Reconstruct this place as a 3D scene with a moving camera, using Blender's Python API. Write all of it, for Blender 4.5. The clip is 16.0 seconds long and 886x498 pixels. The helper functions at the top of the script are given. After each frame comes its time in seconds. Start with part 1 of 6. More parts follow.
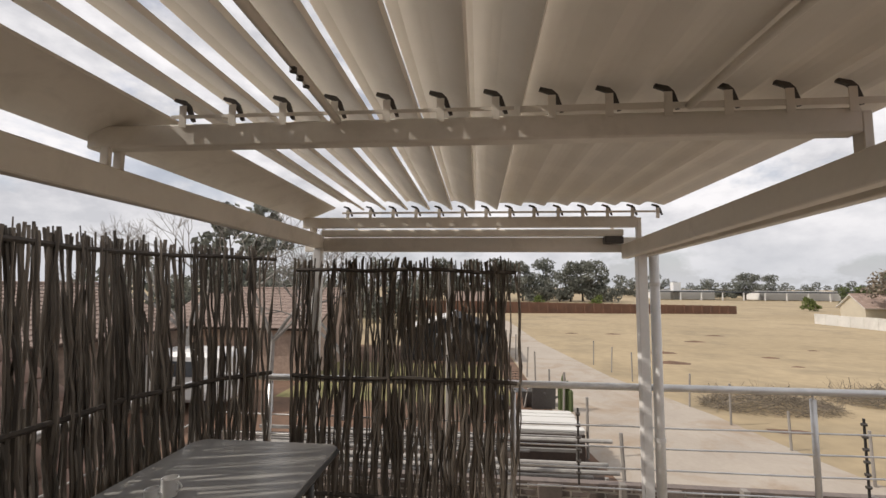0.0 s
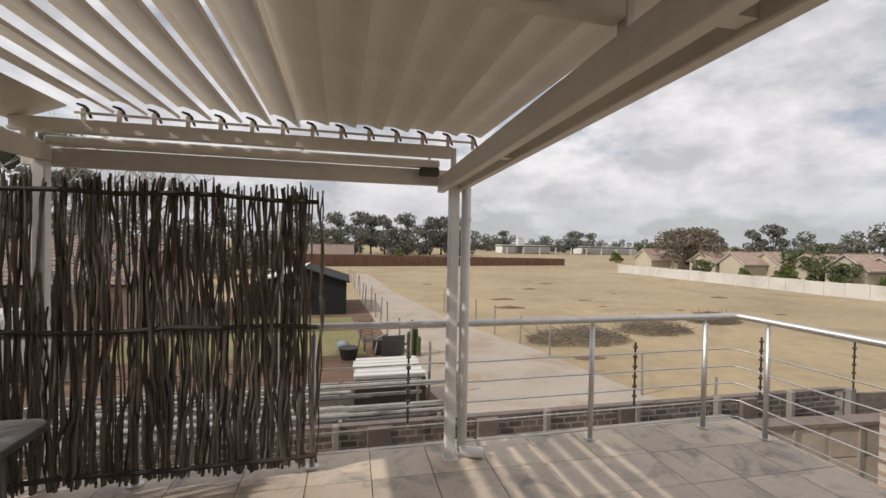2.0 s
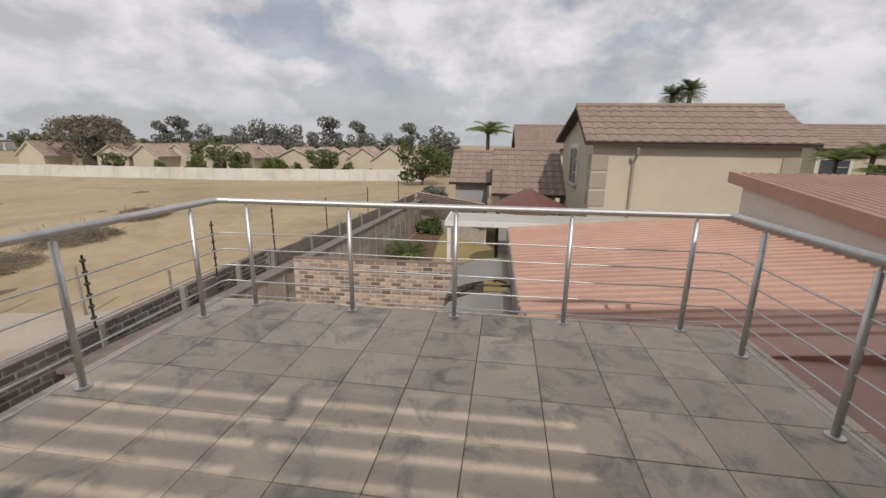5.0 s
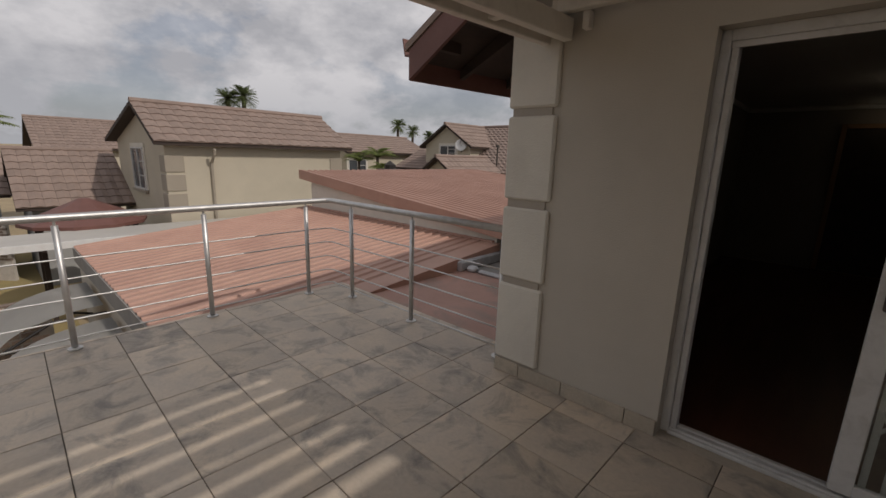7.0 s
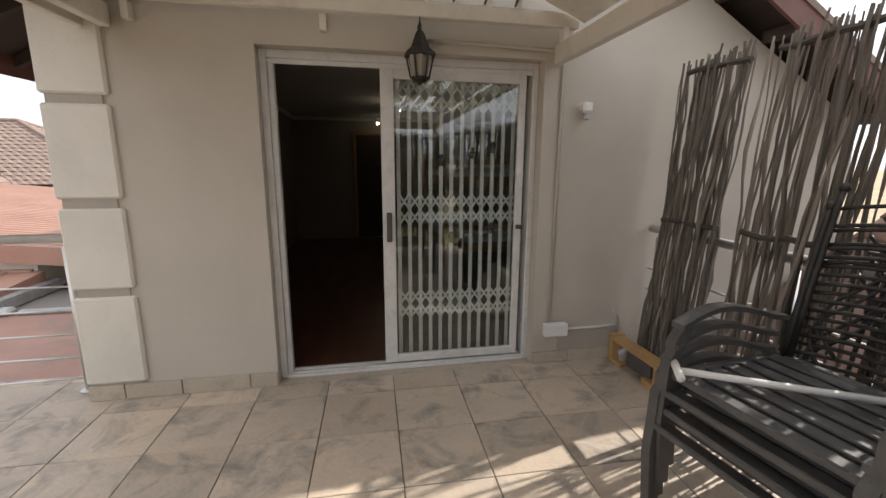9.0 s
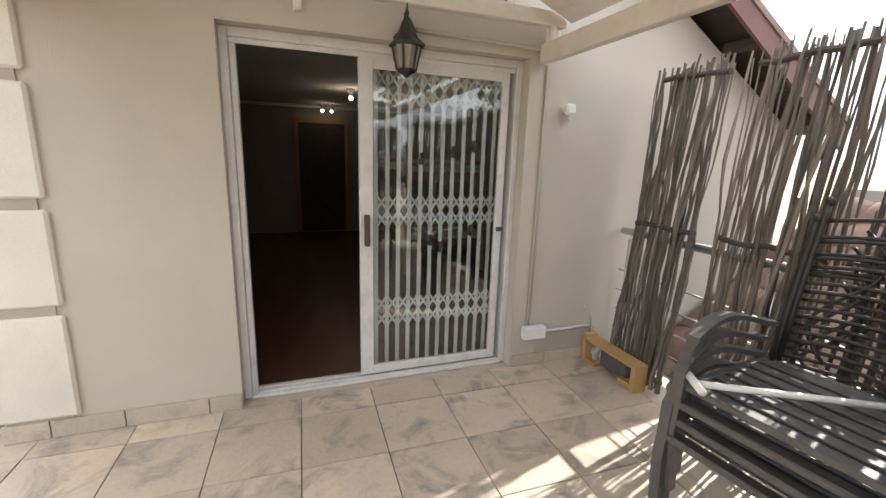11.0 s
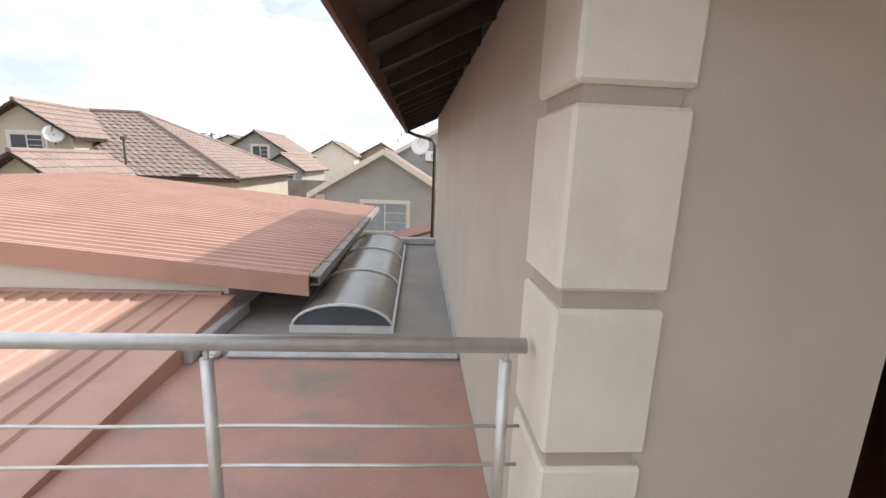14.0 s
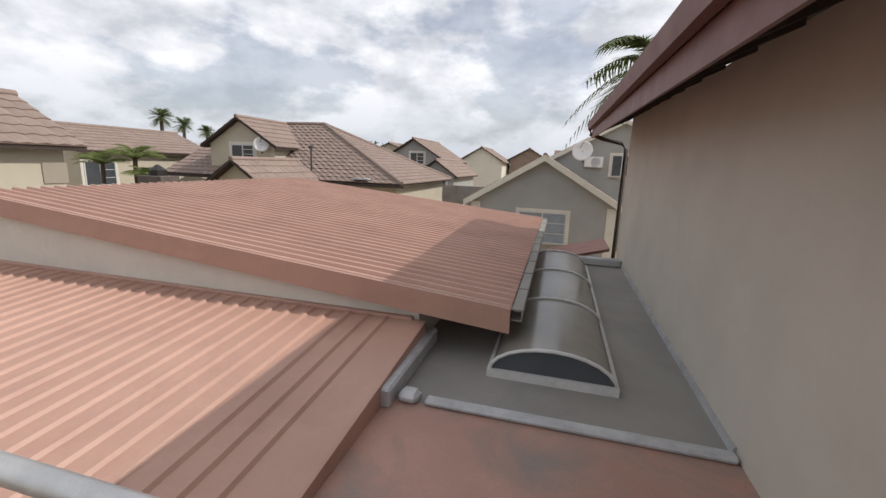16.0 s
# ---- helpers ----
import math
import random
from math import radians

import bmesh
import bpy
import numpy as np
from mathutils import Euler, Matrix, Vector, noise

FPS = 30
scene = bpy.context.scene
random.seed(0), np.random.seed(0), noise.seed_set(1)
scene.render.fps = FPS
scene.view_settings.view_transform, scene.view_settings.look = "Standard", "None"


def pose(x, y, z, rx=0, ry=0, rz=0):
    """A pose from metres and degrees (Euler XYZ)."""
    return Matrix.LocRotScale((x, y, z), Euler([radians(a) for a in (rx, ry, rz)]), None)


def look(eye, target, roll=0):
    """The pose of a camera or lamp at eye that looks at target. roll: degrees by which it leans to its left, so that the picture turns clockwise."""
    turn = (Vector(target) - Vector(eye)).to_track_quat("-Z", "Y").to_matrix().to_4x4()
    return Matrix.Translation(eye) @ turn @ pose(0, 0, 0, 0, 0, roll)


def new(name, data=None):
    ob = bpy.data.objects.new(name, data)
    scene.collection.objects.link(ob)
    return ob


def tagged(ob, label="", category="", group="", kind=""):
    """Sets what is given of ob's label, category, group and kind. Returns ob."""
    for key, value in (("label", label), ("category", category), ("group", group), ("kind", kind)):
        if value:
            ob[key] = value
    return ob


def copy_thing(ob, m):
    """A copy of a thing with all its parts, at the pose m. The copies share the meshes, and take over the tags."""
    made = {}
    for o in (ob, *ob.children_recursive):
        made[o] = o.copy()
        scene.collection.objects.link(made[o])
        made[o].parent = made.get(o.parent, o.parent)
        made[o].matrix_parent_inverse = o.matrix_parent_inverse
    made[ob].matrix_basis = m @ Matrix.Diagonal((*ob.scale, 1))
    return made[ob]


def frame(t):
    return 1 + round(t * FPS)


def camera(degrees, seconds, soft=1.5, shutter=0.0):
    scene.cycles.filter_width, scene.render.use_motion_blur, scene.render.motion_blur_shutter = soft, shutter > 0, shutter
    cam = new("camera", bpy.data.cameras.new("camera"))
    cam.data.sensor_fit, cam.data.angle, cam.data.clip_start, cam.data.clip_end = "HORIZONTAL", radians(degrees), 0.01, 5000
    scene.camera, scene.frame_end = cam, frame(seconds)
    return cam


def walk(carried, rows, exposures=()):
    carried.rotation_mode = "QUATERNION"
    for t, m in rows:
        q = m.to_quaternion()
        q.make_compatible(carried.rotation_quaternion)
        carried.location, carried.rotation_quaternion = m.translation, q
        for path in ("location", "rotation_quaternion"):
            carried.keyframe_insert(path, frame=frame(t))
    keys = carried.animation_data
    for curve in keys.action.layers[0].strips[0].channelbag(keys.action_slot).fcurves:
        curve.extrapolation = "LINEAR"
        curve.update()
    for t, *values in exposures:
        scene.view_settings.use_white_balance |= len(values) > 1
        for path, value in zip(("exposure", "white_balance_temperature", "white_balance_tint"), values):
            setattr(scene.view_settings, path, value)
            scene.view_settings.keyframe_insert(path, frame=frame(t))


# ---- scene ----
cam = camera(93.0, 16.0)
PATH = [
    (0, (-0.469, 0.828, 1.767), (-0.64, 2.813, 1.943), 0.5),
    (0.5, (-0.292, 0.918, 1.694), (-0.452, 2.904, 1.87), 0.3),
    (1, (-0.154, 0.982, 1.65), (-0.292, 2.97, 1.82), 0.4),
    (1.5, (-0.062, 1.108, 1.629), (0.07, 3.097, 1.789), 0.6),
    (2, (-0.018, 1.191, 1.62), (0.45, 3.135, 1.588), 1.1),
    (2.5, (0.057, 1.216, 1.576), (0.821, 3.028, 1.21), 1.4),
    (3, (0.17, 1.369, 1.552), (1.262, 2.967, 1.048), 1.7),
    (3.5, (0.223, 1.501, 1.544), (1.627, 2.836, 1.048), 1.9),
    (4, (0.177, 1.646, 1.509), (1.868, 2.602, 1.032), 2.2),
    (4.2, (0.134, 1.624, 1.525), (1.89, 2.454, 1.049), 1.7),
    (6.3, (-0.4, 2.209, 1.494), (1.323, 1.296, 1.049), 1.9),
    (6.5, (-0.45, 2.257, 1.484), (1.184, 1.189, 1.051), 1.9),
    (7, (-0.51, 2.372, 1.509), (0.808, 0.931, 1.075), 1.7),
    (7.5, (-0.55, 2.502, 1.494), (0.345, 0.764, 1.072), 1.4),
    (8, (-0.638, 2.584, 1.492), (-0.193, 0.68, 1.07), 1.0),
    (8.5, (-0.644, 2.651, 1.497), (-0.634, 0.697, 1.072), 0.9),
    (9, (-0.581, 2.74, 1.436), (-0.952, 0.813, 1.051), 0.3),
    (9.2, (-0.598, 2.777, 1.457), (-1.085, 0.876, 1.069), 0.4),
    (11.3, (-0.152, 2.356, 1.498), (-0.824, 0.522, 1.065), 1.9),
    (11.5, (-0.016, 2.246, 1.503), (-0.637, 0.397, 1.059), 2.0),
    (12, (0.304, 2.059, 1.517), (-0.175, 0.168, 1.076), 2.2),
    (12.5, (0.681, 1.901, 1.525), (0.276, -0.007, 1.084), 2.4),
    (13, (0.96, 1.659, 1.541), (0.632, -0.261, 1.087), 2.3),
    (13.5, (1.22, 1.398, 1.566), (1.002, -0.533, 1.093), 2.2),
    (14, (1.503, 1.158, 1.593), (1.374, -0.797, 1.192), 2.2),
    (14.5, (1.727, 0.919, 1.61), (1.726, -1.041, 1.213), 2.3),
    (15, (1.909, 0.595, 1.586), (2.055, -1.359, 1.187), 2.2),
    (15.5, (2.163, 0.419, 1.595), (2.469, -1.516, 1.195), 2.4),
    (16, (2.334, 0.32, 1.609), (2.839, -1.573, 1.208), 2.2),
]
# seconds, stops, kelvin, tint
EXPOSURES = [(0, 0.35, 6560, 13.6), (1.5, 0.25, 6537, 13.6), (2.5, 0.15, 6522, 13.6), (3.5, 0.1, 6507, 13.6), (4.2, 0.08, 6497, 13.6), (6.3, -0.2, 6510, 14.6), (7.0, -0.35, 6510, 14.6), (7.6, -0.25, 6510, 14.6), (8.0, 0.2, 6510, 14.6), (8.5, 0.8, 6480, 14.7), (9.0, 1.25, 6420, 12.7), (11.5, 2.08, 6290, 11.7), (12.5, 1.85, 6170, 11.3), (13.2, 1.7, 6130, 11.0), (14.0, 1.25, 6150, 11.0), (14.5, 1.05, 6170, 11.0), (15.0, 0.84, 6200, 11.3), (16, 0.42, 6270, 12.0)]
walk(cam, [(t, look(eye, target, roll)) for t, eye, target, roll in PATH], EXPOSURES)

# ---- world, sun ----
SUN_TRAVEL = Vector((1.05, 0.272, -1.0)).normalized()
SUN_EL = math.asin(-SUN_TRAVEL.z)
SUN_AZ = math.atan2(-SUN_TRAVEL.x, -SUN_TRAVEL.y)
world = bpy.data.worlds.new("world")
scene.world = world
world.use_nodes = True
wt = world.node_tree
wt.nodes.clear()


def wnode(kind, **kw):
    n = wt.nodes.new(kind)
    for k, v in kw.items():
        n.inputs[k].default_value = v
    return n


sky = wt.nodes.new("ShaderNodeTexSky")
sky.sky_type = "NISHITA"
sky.sun_disc = False
sky.sun_elevation = SUN_EL
sky.sun_rotation = SUN_AZ
sky.dust_density = 2.5
sky_bg = wnode("ShaderNodeBackground", Strength=0.08)
wt.links.new(sky.outputs[0], sky_bg.inputs[0])
tc = wt.nodes.new("ShaderNodeTexCoord")
mp = wnode("ShaderNodeMapping")
mp.inputs["Scale"].default_value = (1.0, 1.0, 1.9)
mp.inputs["Location"].default_value = (0.35, 0.1, 0.0)
wt.links.new(tc.outputs["Generated"], mp.inputs[0])
n1 = wnode("ShaderNodeTexNoise", Scale=3.4, Detail=9.0, Roughness=0.56, Distortion=0.0)
wt.links.new(mp.outputs[0], n1.inputs[0])
cr = wt.nodes.new("ShaderNodeValToRGB")
cr.color_ramp.elements[0].position = 0.42
cr.color_ramp.elements[0].color = (0.55, 0.55, 0.55, 1)
cr.color_ramp.elements[1].position = 0.49
wt.links.new(n1.outputs[0], cr.inputs[0])
n2 = wnode("ShaderNodeTexNoise", Scale=5.5, Detail=9.0, Roughness=0.58, Distortion=0.0)
wt.links.new(mp.outputs[0], n2.inputs[0])
cc = wt.nodes.new("ShaderNodeValToRGB")
cc.color_ramp.elements[0].position = 0.38
cc.color_ramp.elements[0].color = (0.58, 0.595, 0.62, 1)
cc.color_ramp.elements[1].position = 0.60
cc.color_ramp.elements[1].color = (0.92, 0.92, 0.92, 1)
wt.links.new(n2.outputs[0], cc.inputs[0])
# hazier towards the horizon
sep = wt.nodes.new("ShaderNodeSeparateXYZ")
wt.links.new(tc.outputs["Generated"], sep.inputs[0])
hz = wt.nodes.new("ShaderNodeMapRange")
hz.inputs["From Min"].default_value = 0.0
hz.inputs["From Max"].default_value = 0.16
hz.inputs["To Min"].default_value = 0.92
hz.inputs["To Max"].default_value = 0.0
wt.links.new(sep.outputs[2], hz.inputs[0])
hm = wt.nodes.new("ShaderNodeMix")
hm.data_type = "RGBA"
wt.links.new(hz.outputs[0], hm.inputs[0])
wt.links.new(cc.outputs[0], hm.inputs[6])
hm.inputs[7].default_value = (0.60, 0.625, 0.65, 1)
mxf = wt.nodes.new("ShaderNodeMath")
mxf.operation = "MAXIMUM"
wt.links.new(cr.outputs[0], mxf.inputs[0])
wt.links.new(hz.outputs[0], mxf.inputs[1])
cloud_bg = wnode("ShaderNodeBackground", Strength=0.82)
wt.links.new(hm.outputs[2], cloud_bg.inputs[0])
mixw = wt.nodes.new("ShaderNodeMixShader")
wt.links.new(mxf.outputs[0], mixw.inputs[0])
wt.links.new(sky_bg.outputs[0], mixw.inputs[1])
wt.links.new(cloud_bg.outputs[0], mixw.inputs[2])
wo = wt.nodes.new("ShaderNodeOutputWorld")
wt.links.new(mixw.outputs[0], wo.inputs[0])

sun_data = bpy.data.lights.new("sun", "SUN")
sun_data.energy = 2.3
sun_data.angle = radians(0.7)
sun_data.color = (1.0, 0.94, 0.84)
sun = new("sun", sun_data)
sun.matrix_world = look((-30, -10, 30), Vector((-30, -10, 30)) + SUN_TRAVEL)


# ---- materials ----
def pbr(name, c1, c2=None, scale=6.0, rough=0.6, metal=0.0, bump=0.0, bscale=60.0, grain=0.12, rand=0.0,
        stain=None, stain_scale=1.5, stain_amt=0.5, stretch=(1, 1, 1), island=False, spec=0.5, coord="Object"):
    m = bpy.data.materials.new(name)
    m.use_nodes = True
    nt = m.node_tree
    N, L = nt.nodes, nt.links
    b = N["Principled BSDF"]
    c2 = c2 or tuple(v * 0.8 for v in c1)
    t = N.new("ShaderNodeTexCoord")
    mapn = N.new("ShaderNodeMapping")
    mapn.inputs["Scale"].default_value = stretch
    L.new(t.outputs[coord], mapn.inputs[0])
    src = mapn.outputs[0]
    oi = None
    if rand > 0:
        oi = N.new("ShaderNodeNewGeometry") if island else N.new("ShaderNodeObjectInfo")
        rnd = oi.outputs["Random Per Island"] if island else oi.outputs["Random"]
        off = N.new("ShaderNodeMath")
        off.operation = "MULTIPLY"
        off.inputs[1].default_value = 37.0
        L.new(rnd, off.inputs[0])
        va = N.new("ShaderNodeVectorMath")
        L.new(src, va.inputs[0])
        L.new(off.outputs[0], va.inputs[1])
        src = va.outputs[0]
    a = N.new("ShaderNodeTexNoise")
    a.inputs["Scale"].default_value = scale
    a.inputs["Detail"].default_value = 6
    a.inputs["Roughness"].default_value = 0.6
    L.new(src, a.inputs[0])
    ra = N.new("ShaderNodeValToRGB")
    ra.color_ramp.elements[0].position, ra.color_ramp.elements[1].position = 0.33, 0.67
    ra.color_ramp.elements[0].color, ra.color_ramp.elements[1].color = (*c1, 1), (*c2, 1)
    L.new(a.outputs[0], ra.inputs[0])
    col = ra.outputs[0]
    if stain:
        s_ = N.new("ShaderNodeTexNoise")
        s_.inputs["Scale"].default_value = stain_scale
        s_.inputs["Detail"].default_value = 7
        s_.inputs["Roughness"].default_value = 0.65
        s_.inputs["Distortion"].default_value = 0.6
        L.new(src, s_.inputs[0])
        rs = N.new("ShaderNodeValToRGB")
        rs.color_ramp.elements[0].position, rs.color_ramp.elements[1].position = 0.5, 0.68
        rs.color_ramp.elements[0].color = (0, 0, 0, 1)
        rs.color_ramp.elements[1].color = (stain_amt, stain_amt, stain_amt, 1)
        L.new(s_.outputs[0], rs.inputs[0])
        mx = N.new("ShaderNodeMix")
        mx.data_type = "RGBA"
        L.new(rs.outputs[0], mx.inputs[0])
        L.new(col, mx.inputs[6])
        mx.inputs[7].default_value = (*stain, 1)
        col = mx.outputs[2]
    g = N.new("ShaderNodeTexNoise")
    g.inputs["Scale"].default_value = bscale
    g.inputs["Detail"].default_value = 4
    L.new(src, g.inputs[0])
    hs = N.new("ShaderNodeHueSaturation")
    mr = N.new("ShaderNodeMapRange")
    mr.inputs["To Min"].default_value, mr.inputs["To Max"].default_value = 1 - grain, 1 + grain
    L.new(g.outputs[0], mr.inputs[0])
    val = mr.outputs[0]
    if rand > 0:
        m2 = N.new("ShaderNodeMapRange")
        m2.inputs["To Min"].default_value, m2.inputs["To Max"].default_value = 1 - rand, 1 + rand
        L.new(rnd, m2.inputs[0])
        mm = N.new("ShaderNodeMath")
        mm.operation = "MULTIPLY"
        L.new(val, mm.inputs[0])
        L.new(m2.outputs[0], mm.inputs[1])
        val = mm.outputs[0]
    L.new(val, hs.inputs["Value"])
    L.new(col, hs.inputs["Color"])
    L.new(hs.outputs[0], b.inputs["Base Color"])
    rr = N.new("ShaderNodeMapRange")
    rr.inputs["To Min"].default_value, rr.inputs["To Max"].default_value = max(0.03, rough - 0.1), min(1, rough + 0.1)
    L.new(a.outputs[0], rr.inputs[0])
    L.new(rr.outputs[0], b.inputs["Roughness"])
    b.inputs["Metallic"].default_value = metal
    b.inputs["Specular IOR Level"].default_value = spec
    if bump:
        bp = N.new("ShaderNodeBump")
        bp.inputs["Strength"].default_value = bump
        bp.inputs["Distance"].default_value = 0.01
        L.new(g.outputs[0], bp.inputs["Height"])
        L.new(bp.outputs[0], b.inputs["Normal"])
    return m


def glass_mat(name, tint=(0.9, 0.93, 0.92), rough=0.02, mixin=0.85):
    m = bpy.data.materials.new(name)
    m.use_nodes = True
    N, L = m.node_tree.nodes, m.node_tree.links
    N.remove(N["Principled BSDF"])
    tr = N.new("ShaderNodeBsdfTransparent")
    tr.inputs[0].default_value = (*tint, 1)
    gl = N.new("ShaderNodeBsdfGlossy")
    gl.inputs["Roughness"].default_value = rough
    lw = N.new("ShaderNodeLayerWeight")
    lw.inputs[0].default_value = 0.5
    pw = N.new("ShaderNodeMath")
    pw.operation = "POWER"
    pw.inputs[1].default_value = 3.0
    L.new(lw.outputs["Facing"], pw.inputs[0])
    fr = N.new("ShaderNodeMapRange")
    fr.inputs["To Min"].default_value, fr.inputs["To Max"].default_value = 0.11, 0.8
    L.new(pw.outputs[0], fr.inputs[0])
    mx = N.new("ShaderNodeMixShader")
    L.new(fr.outputs[0], mx.inputs[0])
    L.new(tr.outputs[0], mx.inputs[1])
    L.new(gl.outputs[0], mx.inputs[2])
    L.new(mx.outputs[0], N["Material Output"].inputs[0])
    return m


def glow(name, color, strength):
    m = bpy.data.materials.new(name)
    m.use_nodes = True
    b = m.node_tree.nodes["Principled BSDF"]
    b.inputs["Base Color"].default_value = (*color, 1)
    b.inputs["Emission Color"].default_value = (*color, 1)
    b.inputs["Emission Strength"].default_value = strength
    return m


M_TILE = pbr("slate_tile", (0.585, 0.48, 0.365), (0.48, 0.412, 0.338), 3.0, 0.5, bump=0.25, bscale=45, grain=0.12, rand=0.12,
             stain=(0.20, 0.185, 0.165), stain_scale=3.4, stain_amt=0.85)
M_SKIRT = pbr("skirting_tile", (0.48, 0.41, 0.32), (0.42, 0.37, 0.30), 5.0, 0.5, bump=0.2, grain=0.12, rand=0.1, stain=(0.2, 0.18, 0.16), stain_scale=6)
M_GROUT = pbr("grout", (0.19, 0.165, 0.14), (0.14, 0.12, 0.10), 8, 0.9, bump=0.2)
M_WALL = pbr("cream_plaster", (0.52, 0.475, 0.405), (0.475, 0.435, 0.37), 1.6, 0.85, bump=0.25, bscale=140, grain=0.05,
             stain=(0.42, 0.385, 0.33), stain_scale=0.8, stain_amt=0.35, coord="Object")
M_QUOIN = pbr("pale_quoin_paint", (0.71, 0.67, 0.585), (0.65, 0.615, 0.54), 2.5, 0.8, bump=0.3, bscale=120, grain=0.05, stain=(0.5, 0.46, 0.4), stain_scale=2, stain_amt=0.25)
M_BAND = pbr("taupe_groove_paint", (0.42, 0.375, 0.315), (0.38, 0.34, 0.29), 2.5, 0.85, bump=0.3, bscale=120, grain=0.05)
M_STEEL = pbr("brushed_steel", (0.66, 0.65, 0.63), (0.58, 0.57, 0.555), 14, 0.5, metal=1.0, bump=0.05, bscale=200, grain=0.08)
M_PERG = pbr("cream_aluminium", (0.74, 0.69, 0.61), (0.69, 0.645, 0.57), 3.0, 0.45, bump=0.03, bscale=30, grain=0.04, stain=(0.42, 0.37, 0.31), stain_scale=5, stain_amt=0.3)
M_BLADE = pbr("louvre_enamel", (0.84, 0.795, 0.715), (0.80, 0.755, 0.685), 2.5, 0.4, bump=0.03, bscale=20, grain=0.04, stain=(0.6, 0.56, 0.5), stain_scale=3, stain_amt=0.25)
M_BRKT = pbr("dark_pivot_plastic", (0.075, 0.065, 0.055), None, 20, 0.5, grain=0.1)
M_WHITE = pbr("white_enamel", (0.78, 0.77, 0.74), (0.72, 0.71, 0.69), 4, 0.4, grain=0.04, stain=(0.5, 0.48, 0.44), stain_scale=6, stain_amt=0.25)
M_ALU = pbr("white_aluminium_frame", (0.66, 0.645, 0.62), (0.6, 0.59, 0.57), 8, 0.35, grain=0.05, stain=(0.35, 0.33, 0.3), stain_scale=9, stain_amt=0.3)
M_REED = pbr("weathered_reed", (0.08, 0.068, 0.055), (0.19, 0.163, 0.134), 9, 0.92, bump=0.5, bscale=60, grain=0.25, rand=0.45, stretch=(1, 1, 0.25))
M_BATTEN = pbr("dark_batten", (0.045, 0.038, 0.032), (0.075, 0.062, 0.05), 12, 0.9, bump=0.3, grain=0.2)
M_TABLE = pbr("grey_table_top", (0.30, 0.29, 0.27), (0.25, 0.24, 0.225), 5, 0.35, grain=0.06, stain=(0.2, 0.19, 0.18), stain_scale=4, stain_amt=0.3)
M_CHAIR = pbr("charcoal_powder_coat", (0.115, 0.112, 0.108), (0.09, 0.088, 0.085), 12, 0.4, metal=0.2, bump=0.08, bscale=150, grain=0.1)
M_IRON = pbr("black_iron", (0.03, 0.028, 0.027), (0.05, 0.045, 0.04), 15, 0.5, metal=0.4, grain=0.15)
M_REDROOF = pbr("red_painted_sheet", (0.475, 0.285, 0.215), (0.425, 0.25, 0.19), 1.2, 0.5, bump=0.04, bscale=30, grain=0.06,
                stain=(0.30, 0.155, 0.12), stain_scale=0.9, stain_amt=0.35, coord="Object")
M_REDFLAT = pbr("red_roof_paint", (0.44, 0.25, 0.193), (0.37, 0.212, 0.165), 1.3, 0.6, bump=0.2, bscale=50, grain=0.1, stain=(0.24, 0.20, 0.17), stain_scale=1.1, stain_amt=0.9)
M_GREYROOF = pbr("grey_bitumen", (0.31, 0.29, 0.26), (0.245, 0.23, 0.21), 1.1, 0.75, bump=0.25, bscale=60, grain=0.1, stain=(0.23, 0.22, 0.21), stain_scale=1.8, stain_amt=0.5)
M_FLASH = pbr("silver_flashing", (0.54, 0.54, 0.545), (0.38, 0.38, 0.385), 5, 0.55, metal=0.2, bump=0.3, bscale=25, grain=0.12)
M_POLY = pbr("bronze_polycarbonate", (0.27, 0.25, 0.215), (0.225, 0.21, 0.18), 3, 0.22, grain=0.04, spec=0.6)
M_DARKWOOD = pbr("dark_stained_timber", (0.035, 0.024, 0.019), (0.06, 0.04, 0.03), 8, 0.75, bump=0.2, grain=0.2, stretch=(1, 0.3, 1))
M_FASCIA = pbr("maroon_fascia_paint", (0.17, 0.075, 0.06), (0.14, 0.062, 0.05), 4, 0.55, grain=0.08)
M_ROOFTILE = pbr("terracotta_roof_tile", (0.295, 0.218, 0.18), (0.24, 0.18, 0.15), 3, 0.8, bump=0.3, bscale=40, grain=0.10, rand=0.08, island=True, stain=(0.21, 0.16, 0.132), stain_scale=0.7, stain_amt=0.3)
M_OLDTILE = pbr("weathered_clay_tile", (0.30, 0.19, 0.145), (0.22, 0.15, 0.12), 4, 0.85, bump=0.4, bscale=40, grain=0.15, rand=0.22, stain=(0.15, 0.12, 0.10), stain_scale=2, stain_amt=0.6)
M_HCREAM = pbr("house_cream_plaster", (0.53, 0.475, 0.37), (0.485, 0.435, 0.34), 0.9, 0.85, bump=0.1, grain=0.05, stain=(0.42, 0.38, 0.3), stain_scale=0.6, stain_amt=0.35)
M_HGREY = pbr("house_grey_plaster", (0.36, 0.36, 0.345), (0.32, 0.32, 0.31), 0.9, 0.85, bump=0.1, grain=0.05, stain=(0.28, 0.28, 0.27), stain_scale=0.6, stain_amt=0.3)
M_TAUPE = pbr("house_taupe_plaster", (0.36, 0.315, 0.25), (0.32, 0.28, 0.225), 0.9, 0.85, bump=0.1, grain=0.05)
M_BRICKD = pbr("dark_face_brick", (0.115, 0.095, 0.085), (0.18, 0.145, 0.125), 6, 0.85, bump=0.4, bscale=50, grain=0.2, rand=0.35)
